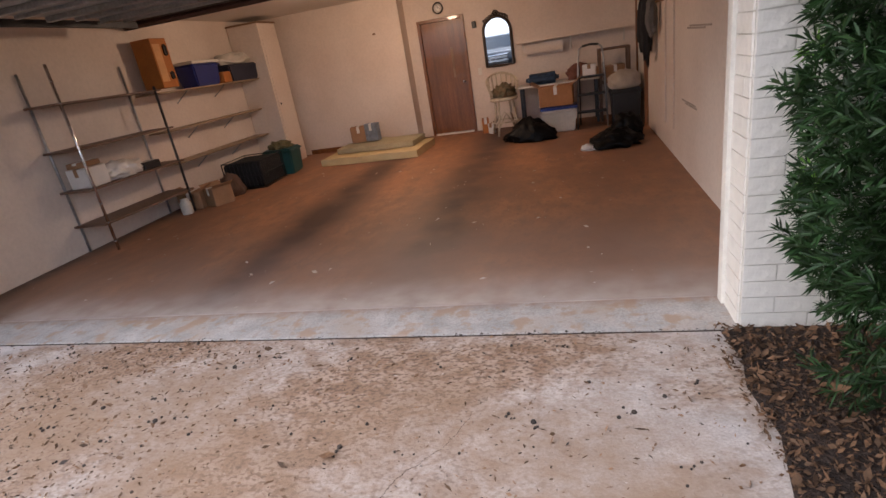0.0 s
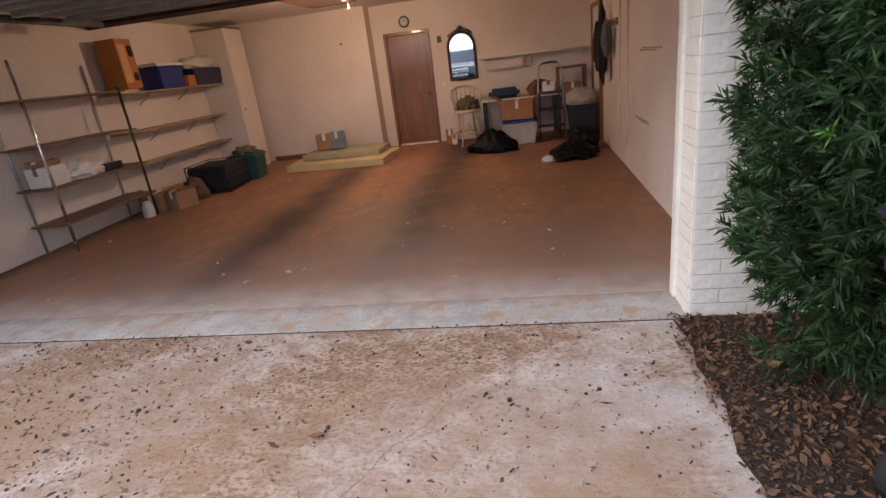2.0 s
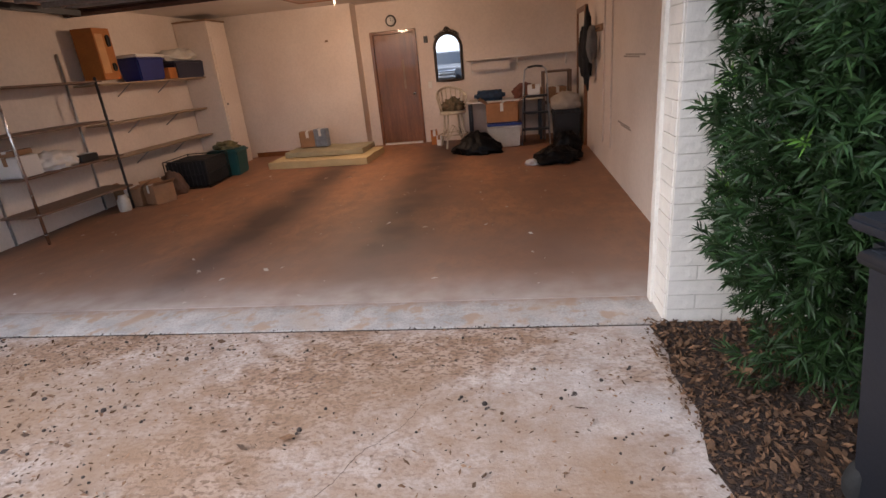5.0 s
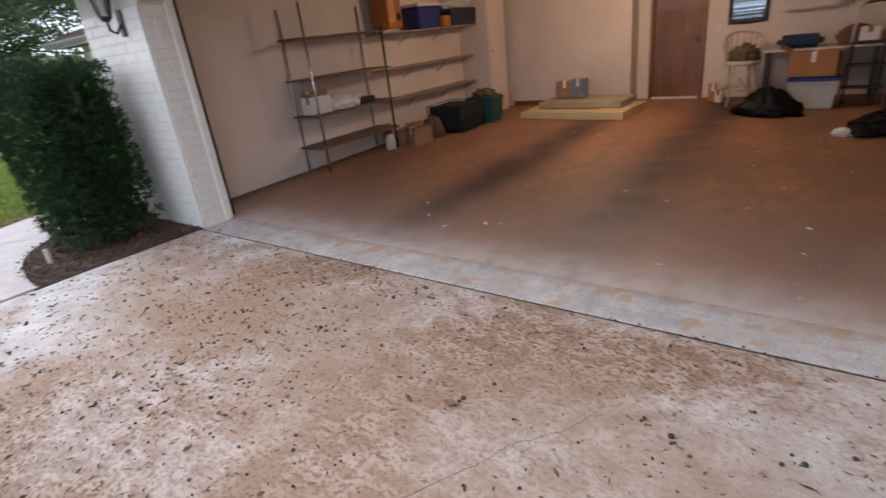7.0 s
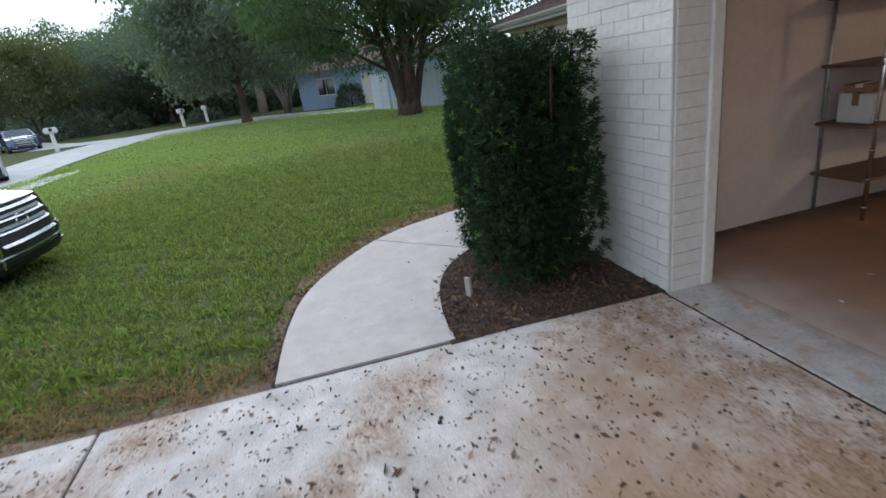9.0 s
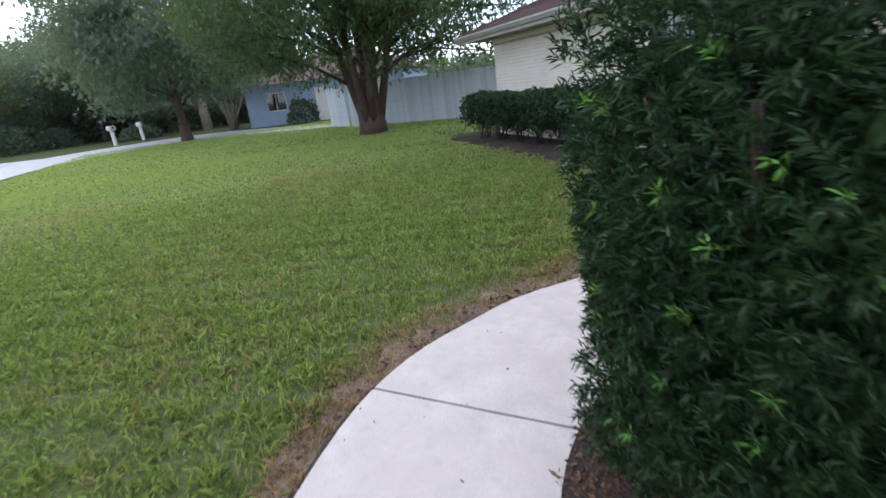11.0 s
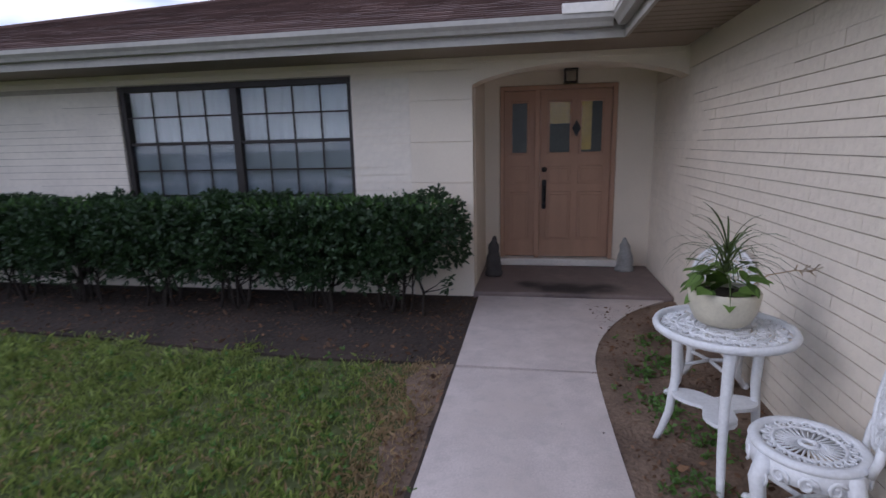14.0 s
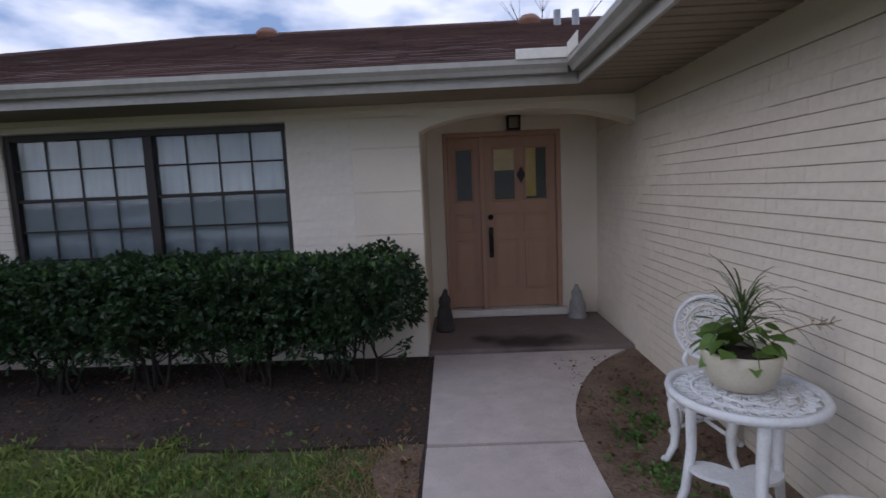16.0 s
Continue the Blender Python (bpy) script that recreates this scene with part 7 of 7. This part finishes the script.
bare_box("carton", (0.2, 0.22, 0.16), (-0.40, 4.98, 1.641), ORANGE, "small orange carton on the shelf", "box", 5)
tote("storage_tub", (0.36, 0.95, 0.26), (-0.51, 5.60, 1.641), NAVY, None, "dark navy plastic tub on the shelf")
put(single("plastic_sheet", soft_lump(0.17, 0.42, 0.10, 31.0, 0.3, 2.0, True), CLEAR, "crumpled milky plastic sheet in the tub", "plastic"), (-0.51, 5.55, 1.89))
bare_box("carton", (0.26, 0.30, 0.22), (-0.46, 2.12, 0.762), WHITE, "white carton with printed side on the rack", "box", 3)
bare_box("carton", (0.22, 0.26, 0.06), (-0.48, 2.13, 0.985), CARD, "flat brown carton on a white one", "box", 8)
put(single("crumpled_paper", soft_lump(0.16, 0.30, 0.09, 33.0, 0.4, 2.6, True), WHITE, "crumpled white paper on the rack", "paper"), (-0.48, 2.58, 0.762))
bare_box("carton", (0.2, 0.24, 0.09), (-0.42, 2.95, 0.762), BLACK, "low black box on the rack", "box", -8)
zf = floor_z(3.3) + 0.006
bare_box("carton", (0.34, 0.32, 0.24), (-0.40, 3.55, zf), CARD, "open brown cardboard carton on the floor", "box", 12, flaps=CARD)
bare_box("carton", (0.26, 0.30, 0.26), (-0.05, 3.62, zf), CARD, "brown cardboard carton with raised flap", "box", -25, flaps=CARD)
jar = single("jar", lathe(bmesh.new(), [(0, 0), (0.07, 0), (0.075, 0.02), (0.075, 0.15), (0.05, 0.18), (0.05, 0.21), (0, 0.212)], 18), CLEAR, "milky plastic jar on the floor", "jar")
put(jar, (-0.30, 3.22, zf))
put(single("sack", soft_lump(0.17, 0.16, 0.17, 41.0, 0.2, 2.0, True), material("brown_sack", (0.16, 0.09, 0.06), rough=0.9, spread=0.4, bump=0.4), "brown paper sack on the floor", "sack"), (-0.10, 4.02, zf))
crate = holder("wire_crate", (-0.05, 4.62, floor_z(4.6) + 0.006), "black wire pet crate covered with dark cloth", "crate", turn=4)
bm = bmesh.new()
for x in (-0.32, 0.32):
    for y in (-0.36, 0.36):
        tube(bm, [(x, y, 0), (x, y, 0.42)], 0.009, 6)
for z in (0.01, 0.21, 0.42):
    tube(bm, [(-0.32, -0.36, z), (0.32, -0.36, z), (0.32, 0.36, z), (-0.32, 0.36, z)], 0.007, 6, closed=True)
for i in range(1, 10):
    tube(bm, [(-0.32 + 0.064 * i, -0.36, 0), (-0.32 + 0.064 * i, -0.36, 0.42)], 0.004, 5)
    tube(bm, [(0.32, -0.36 + 0.072 * i, 0), (0.32, -0.36 + 0.072 * i, 0.42)], 0.004, 5)
part("wire_frame", bm, IRON_BLACK, crate)
part("cover", blk(-0.31, 0.31, -0.35, 0.35, 0.02, 0.40, 0.02, 2), CLOTH_BLACK, crate)
tote("storage_tub", (0.50, 0.46, 0.42), (0.12, 5.25, floor_z(5.25) + 0.006), TEAL, None, "teal plastic storage tub heaped with dark things", 6)
put(single("crumpled_cloth", soft_lump(0.2, 0.18, 0.07, 51.0, 0.4, 3, True), CLOTH_GREEN, "dark oddments heaped in the teal tub", "clothes"), (0.12, 5.25, floor_z(5.25) + 0.40))

cab = holder("cabinet", (-0.41, 6.2, floor_z(6.2) + 0.006), "tall off-white cupboard reaching the ceiling", "cabinet")
part("body", blk(-0.295, 0.29, -0.29, 0.295, 0.0, 2.40, 0.006), PLASTER, cab)
part("top_board", blk(-0.30, 0.31, -0.31, 0.295, 2.40, 2.425, 0.004), WOOD, cab)
dr = part("door", blk(0.291, 0.308, -0.25, 0.27, 0.10, 2.15, 0.004), PLASTER, cab)
part("handle", blk(0.308, 0.325, -0.21, -0.19, 1.05, 1.09, 0.004), BLACK, dr)
single("baseboard", blk(-0.11, 2.095, 6.698, 6.719, floor_z(6.7), floor_z(6.7) + 0.09, 0.004), WOOD_DOOR, "brown wooden baseboard", "baseboard", kind="structure")

# foam pads
zf = floor_z(5.75) + 0.006
def pad(x0, x1, y0, y1, h, seed):
    bm = bmesh.new()
    bmesh.ops.create_grid(bm, x_segments=24, y_segments=16, size=0.5)
    for v in bm.verts:
        v.co = Vector((x0 + (v.co.x + 0.5) * (x1 - x0), y0 + (v.co.y + 0.5) * (y1 - y0), h + 0.02 * noise.noise(v.co * 5 + Vector((seed, 0, 0)))))
    ext = bmesh.ops.extrude_face_region(bm, geom=bm.faces[:])
    for v in ext["geom"]:
        if isinstance(v, bmesh.types.BMVert):
            v.co.z = 0
    return bm
put(single("foam_pad", pad(-0.86, 0.86, -0.50, 0.50, 0.11, 1), FOAM, "yellowed foam mattress lying on the garage floor", "mattress", "foam pads"), (1.62, 5.80, zf), -3)
put(single("foam_pad", pad(-0.68, 0.70, -0.36, 0.36, 0.085, 5), FOAM_GREY, "thin grey-green foam pad on the mattress", "mattress", "foam pads"), (1.62, 5.98, zf + 0.125), -2)
bare_box("carton", (0.28, 0.18, 0.27), (1.20, 6.12, zf + 0.225), CARD, "brown carton standing on the foam pads", "box", 12)
bare_box("carton", (0.24, 0.14, 0.30), (1.46, 6.10, zf + 0.225), material("pale_blue_wrap", (0.26, 0.30, 0.36), rough=0.4, spread=0.4, scale=12, fine=60, bump=0.2), "pale blue wrapped pack on the foam pads", "box", -8)
single("wall_hook", blk(1.58, 1.63, 6.69, 6.719, 2.02, 2.05, 0.006), WOOD, "small brown hook on the wall", "hook")

# ---- outdoor bin and stake ----
wbin = holder("wheelie_bin", (6.09, -1.54, 0.0), "dark blue-grey plastic wheelie bin with lid handle", "bin", turn=8)
bm = bmesh.new()
box(bm, -0.29, 0.29, -0.36, 0.36, 0.03, 0.96, 0.04, 2)
for v in bm.verts:
    k = 0.78 + 0.22 * v.co.z / 0.96
    v.co.x *= k
    v.co.y *= k
part("body", bm, BIN_BLUE, wbin)
bm = blk(-0.32, 0.32, -0.39, 0.39, 0.965, 1.01, 0.015, 2)
lid = part("lid", bm, BIN_BLUE, wbin)
bm = bmesh.new()
tube(bm, [(-0.31, 0.2, 0.93), (-0.40, 0.2, 0.95), (-0.40, -0.2, 0.95), (-0.31, -0.2, 0.93)], 0.022, 8)
part("handle", bm, BIN_BLUE, wbin)
for y in (-0.26, 0.26):
    bm = lathe(bmesh.new(), [(0, -0.03), (0.10, -0.03), (0.11, -0.015), (0.11, 0.015), (0.10, 0.03), (0, 0.03)], 20)
    bmesh.ops.rotate(bm, verts=bm.verts[:], matrix=Matrix.Rotation(radians(90), 3, "X"))
    part("wheel", bm, RUBBER, wbin, m=pose(-0.15, y, 0.11))
stake = bmesh.new()
box(stake, -0.025, 0.025, -0.012, 0.012, -0.05, 0.15, 0.003)
put(single("stake", stake, PILLOW, "short off-white stake in the mulch bed", "stake"), (-0.62, -1.16, 0.0), 30)

# ---- cars ----


def nose_y(z, nose_z):
    """How far forward a car's front stands at a height: the bumper juts out below a leaning grille."""
    return float(np.interp(z / nose_z, [0.22, 0.34, 0.53, 0.74, 1.0], [-0.02, 0.05, 0.05, 0.01, -0.06]))


def nose_pull(u):
    """How far a car's front bends back towards its corners."""
    return 0.16 * abs(u) ** 3 + 0.22 * max(0.0, (abs(u) - 0.68) / 0.32) ** 2


def nose_patch(W, nose_z, u0, u1, z0, z1, out, arch=0.0, slant=1.0):
    """A raised strip that follows a car's front between two widths and heights; arch lifts its ends, slant leans its face back."""
    bm = bmesh.new()
    k = max(4, int(abs(u1 - u0) * 20))
    rows_ = []
    for z_share in (0, 1):
        for lift in (-0.02, out):
            ring_ = []
            for i in range(k + 1):
                u = u0 + (u1 - u0) * i / k
                z = (z0, z1)[z_share] + arch * abs(u) ** 2
                y = nose_y(z, nose_z)
                ring_.append(bm.verts.new((u * W, y - nose_pull(u) + (lift * slant if z_share and lift > 0 else lift), z)))
            rows_.append(ring_)
    a, b, c, d = rows_
    for lo_, hi_ in ((a, b), (b, d), (d, c), (c, a)):
        for i in range(k):
            bm.faces.new((lo_[i], lo_[i + 1], hi_[i + 1], hi_[i]))
    bm.faces.new((a[0], b[0], d[0], c[0])), bm.faces.new((a[k], c[k], d[k], b[k]))
    return bm


def car(name, at, turn, paint, label, length, width, height, hood, nose_z, bright=True):
    """A parked car, nose towards its own +y at the origin."""
    c = holder(name, at, label, "car", turn=turn)
    L, W, H = length, width / 2, height
    g = 0.20
    side = [(nose_y(q * nose_z, nose_z), q * nose_z) for q in (0.22, 0.34, 0.53, 0.74, 1.0)] + [ (-0.35, nose_z + 0.08), (-hood, nose_z + 0.16), (-hood - 0.75, H - 0.06), (-hood - 1.3, H), (-L + 0.7, H - 0.03), (-L + 0.12, nose_z + 0.18), (-L, 0.6), (-L + 0.05, g + 0.05), (-L + 0.3, g), (-0.3, g)]
    bm = bmesh.new()
    rows_ = []
    for u in (-1, -0.97, -0.9, -0.8, -0.7, -0.5, -0.25, 0, 0.25, 0.5, 0.7, 0.8, 0.9, 0.97, 1):
        pull = nose_pull(u)
        ring_ = []
        for y, z in side:
            tuck = max(0, (z - nose_z - 0.12) / (H - nose_z)) * 0.20
            yy = y - pull * (1 if y > -0.6 else 0)
            ring_.append(bm.verts.new((u * W * (1 - tuck), yy, z - (0.05 * abs(u) ** 4 if z > nose_z else 0))))
        rows_.append(ring_)
    k = len(side)
    for a, b in zip(rows_, rows_[1:]):
        for i in range(k):
            f = bm.faces.new((a[i], a[(i + 1) % k], b[(i + 1) % k], b[i]))
            f.smooth = True
    bm.faces.new(rows_[0]), bm.faces.new(rows_[-1][::-1])
    bmesh.ops.bevel(bm, geom=bm.edges[:], offset=0.012, segments=1, affect="EDGES")
    part("body", bm, paint, c)
    wz0, wz1 = nose_z + 0.20, H - 0.10
    for s in (-1, 1):
        bm = bmesh.new()
        tk = lambda z: W * (1 - max(0, (z - nose_z - 0.12) / (H - nose_z)) * 0.20) + 0.004
        pts = [(-hood - 0.15, wz0), (-hood - 0.8, wz1), (-L + 0.9, wz1), (-L + 0.45, wz0)]
        bm.faces.new([bm.verts.new((s * tk(z), y, z)) for y, z in pts])
        part("side_window", bm, CAR_GLASS, c)
        for y in (-0.95, -L + 0.95):
            wb = bmesh.new()
            lathe(wb, [(0.22, -0.11), (0.33, -0.11), (0.36, -0.08), (0.36, 0.08), (0.33, 0.11), (0.22, 0.11)], 28)
            bmesh.ops.rotate(wb, verts=wb.verts[:], matrix=Matrix.Rotation(radians(90), 3, "Y"))
            tyre = part("wheel", wb, RUBBER, c, m=pose(s * (W - 0.08), y, 0.36))
            wb = lathe(bmesh.new(), [(0, 0.07), (0.06, 0.09), (0.2, 0.07), (0.225, 0.10), (0.225, -0.10), (0, -0.10)], 20)
            bmesh.ops.rotate(wb, verts=wb.verts[:], matrix=Matrix.Rotation(radians(90 * s), 3, "Y"))
            part("rim", wb, STEEL, tyre)
        hl = bmesh.new()
        bmesh.ops.create_icosphere(hl, subdivisions=3, radius=1)
        for v in hl.verts:
            v.co = Vector((s * W * 0.79 + v.co.x * W * 0.16, -0.235 + v.co.y * 0.035 - 0.13 * s * v.co.x, nose_z - 0.11 + v.co.z * 0.07 + 0.02 * s * v.co.x))
        for f in hl.faces:
            f.smooth = True
        part("headlight", hl, LIGHT_GLASS, c)
        mb_ = blk(min(s * (W + 0.02), s * (W + 0.2)), max(s * (W + 0.02), s * (W + 0.2)), -hood - 0.35, -hood - 0.2, nose_z + 0.2, nose_z + 0.34, 0.03, 2)
        part("mirror", mb_, paint, c)
    bm = bmesh.new()
    bm.faces.new([bm.verts.new(q) for q in ((-W * 0.84, -hood - 0.06, nose_z + 0.20), (W * 0.84, -hood - 0.06, nose_z + 0.20), (W * 0.72, -hood - 0.70, H - 0.06), (-W * 0.72, -hood - 0.70, H - 0.06))])
    part("windscreen", bm, CAR_GLASS, c)
    gz0, gz1 = nose_z - 0.40, nose_z - 0.03
    gr = part("grille", nose_patch(W, nose_z, -0.52, 0.52, gz0, gz1, 0.010), BLACK, c)
    bright_bar = CHROME if bright else IRON_BLACK
    for i, z in enumerate((gz0, gz0 + 0.125, gz0 + 0.24, gz1 - 0.03)):
        part("chrome_bar", nose_patch(W, nose_z, -0.55, 0.55, z, z + 0.030, 0.034, arch=0.02, slant=0.12), bright_bar, gr, "bright chrome grille bar")
        if 0 < i < 3:
            part("satin_bar", nose_patch(W, nose_z, -0.52, 0.52, z + 0.036, z + 0.062, 0.024, arch=0.02, slant=0.3), STEEL, gr, "satin grey grille bar")
    bd = bmesh.new()
    ring(bd, Vector((0, 0.01, gz0 + 0.20)), 0.085, 0.014, Vector((1, 0, 0)), Vector((0, -0.2, 1)).normalized(), 28, 1.15, 0.85)
    part("badge", bd, CHROME, gr, "plain oval chrome badge")
    part("lower_intake", nose_patch(W, nose_z, -0.42, 0.42, nose_z * 0.44, nose_z * 0.60, 0.006), BLACK, c, "black mesh lower intake")
    for i in range(4):
        z = nose_z * (0.46 + 0.035 * i)
        part("intake_slat", nose_patch(W, nose_z, -0.41, 0.41, z, z + 0.010, 0.010), IRON_BLACK, c)
    part("valance", nose_patch(W, nose_z, -0.90, 0.90, nose_z * 0.23, nose_z * 0.33, 0.020), BLACK, c, "black plastic lower valance")
    for sgn in (-1, 1):
        part("corner_pocket", nose_patch(W, nose_z, sgn * 0.58, sgn * 0.86, 0.26, 0.48, 0.012), BLACK, c)
        part("corner_strip", nose_patch(W, nose_z, sgn * 0.60, sgn * 0.63, 0.25, 0.47, 0.030), CHROME, c, "upright chrome corner strip")
        part("fog_lamp", nose_patch(W, nose_z, sgn * 0.70, sgn * 0.78, 0.38, 0.45, 0.022), LIGHT_GLASS, c)
    part("bumper_strip", nose_patch(W, nose_z, -0.66, 0.66, nose_z * 0.40, nose_z * 0.40 + 0.016, 0.020, arch=0.03, slant=0.3), CHROME, c)
    return c


car("suv", (2.30, -2.85, 0.0), 0, PAINT_CAR, "dark grey sport utility car with chrome grille parked on the driveway", 4.8, 1.94, 1.90, 1.12, 1.23)
car("car", (-3.75, -5.1, -0.03), -4, PAINT_BLACK, "black car with chrome bumper strip parked beside the driveway", 4.6, 1.82, 1.48, 1.15, 0.84)
car("car", (-37.2, -19.2, -0.03), -58, material("blue_car_paint", (0.03, 0.06, 0.16), rough=0.25, coat=1.0, bump=0), "dark blue car parked far down the street", 4.5, 1.8, 1.45, 1.1, 0.82)
car("car", (-15.6, -11.6, -0.03), -60, material("white_car_paint", (0.72, 0.73, 0.74), rough=0.25, coat=1.0, bump=0), "white car standing at the edge of the street", 4.5, 1.8, 1.45, 1.1, 0.82)

# ---- neighbours ----
fence = holder("fence", (-24.4, 2.7, -0.03), "weathered pale grey wooden board fence behind the tree", "fence", turn=41)
FENCE = material("pale_grey_boards", (0.68, 0.72, 0.75), rough=0.85, spread=0.25, scale=2, fine=25, bump=0.2, random_tint=0.10, stretch=(3, 3, 0.4))
bme = mesh_of(blk(0.004, 0.138, 0, 0.022, 0, 1.85, 0.004), "board", FENCE)
for i in range(80):
    ob = new("board", bme)
    ob.parent = fence
    ob.matrix_basis = pose(i * 0.142, random.uniform(-0.004, 0.004), random.uniform(-0.01, 0.01))
for z in (0.4, 1.4):
    part("rail", blk(0, 11.4, 0.024, 0.06, z, z + 0.09), FENCE, fence)
gate = holder("fence_gate", (-27.4, 2.2, -0.03), "short pale fence panel with gate posts", "fence", turn=8)
for i in range(20):
    ob = new("board", bme)
    ob.parent = gate
    ob.matrix_basis = pose(i * 0.142, 0, 0)
part("rail", blk(0, 2.84, 0.024, 0.06, 1.2, 1.3), FENCE, gate)


def far_house(at, turn, w, d, h, wall_c, roof_c, label):
    hs = holder("house", at, label, "house", turn=turn)
    part("wall", blk(-w / 2, w / 2, 0, d, 0, h), wall_c, hs)
    bm = bmesh.new()
    e = 0.6
    vs = [bm.verts.new(q) for q in ((-w / 2 - e, -e, h), (w / 2 + e, -e, h), (w / 2 + e, d + e, h), (-w / 2 - e, d + e, h), (-w / 2 + d * 0.4, d / 2, h + d * 0.2), (w / 2 - d * 0.4, d / 2, h + d * 0.2))]
    for q in ((0, 1, 5, 4), (2, 3, 4, 5), (1, 2, 5), (3, 0, 4), (3, 2, 1, 0)):
        bm.faces.new([vs[i] for i in q])
    part("roof", bm, SHINGLE, hs)
    for x in (-w * 0.3, w * 0.3):
        wd = part("window", blk(x - 0.7, x + 0.7, -0.03, 0.02, 0.9, 2.1), TRIM, hs)
        for sx in (-0.34, 0.34):
            part("pane", blk(x + sx - 0.31, x + sx + 0.31, -0.04, -0.028, 0.97, 2.03), CAR_GLASS, wd)
    part("door", blk(-0.5, 0.5, -0.03, 0.02, 0, 2.1), TRIM, hs)
    return hs


far_house((-35.5, 3.2, -0.03), 60, 11, 8, 2.6, material("pale_blue_siding", (0.36, 0.46, 0.60), rough=0.7, spread=0.1, scale=2, fine=30), None, "pale blue neighbouring house with brown roof")
far_house((-62, -18.6, -0.03), 75, 12, 9, 2.6, material("white_siding", (0.72, 0.72, 0.70), rough=0.7, spread=0.1, scale=2, fine=30), None, "white neighbouring house far across the street")
for x, y, turn in ((-30.3, -14.9, 30), (-41.2, -10.4, 60), (-44.5, -9.2, 80)):
    mbx = holder("mailbox", (x, y, -0.03), "white mailbox on a post by the street", "mailbox", "mailboxes", turn)
    part("post", blk(-0.09, 0.09, -0.09, 0.09, 0, 1.0, 0.01), TRIM, mbx)
    part("box_body", blk(-0.16, 0.16, -0.32, 0.32, 1.0, 1.32, 0.06, 3), WHITE, mbx)
    part("flag", blk(0.17, 0.19, -0.1, 0.06, 1.12, 1.28, 0.004), DARK_STEEL, mbx)

# ---- bricks of the walls, last ----
brick_course_wall(wall_front, (-12.69, HOUSE_Y, 0.0), 0, 12.69 - 3.74, 0.0, WZ1, (6.0, 9.2), ((12.69 + WX0, 12.69 + WX1, WZ0, 9),),
                  clear=lambda u, z: z < 1.98 and math.sin(u * 0.9 + z * 7) > -0.75)
brick_course_wall(wall_garage_side, (GX0, 5.75, 0.0), -90, 5.75, -0.033, 2.165, (2.2, 5.2),
                  clear=lambda u, z: z < 1.83 - 0.05 * math.sin(u * 3) and u > 1.35 + 0.25 * math.sin(z * 9) + 0.3 * max(0, z - 1.2))
brick_course_wall(wall_garage_front, (GX0, 0.0, 0.0), 0, -GX0 - 0.0, 0.0, 2.06, (0.0, 1.2), butt=0.006, paint=BRICK_WHITE, course=0.0888)
brick_course_wall(wall_garage_front, (5.60, 0.0, 0.0), 0, 2.5, 0.0, 2.35, (0.0, 0.9), butt=0.007, paint=BRICK_WHITE, course=0.0888)
for x, turn in ((0.0, 90), (5.6, -90)):
    brick_course_wall(wall_garage_front, (x, 0.012 if turn == 90 else 0.235, 0.0), turn, 0.223, 0.0, 2.06, (9, 9), paint=BRICK_WHITE, course=0.0888)
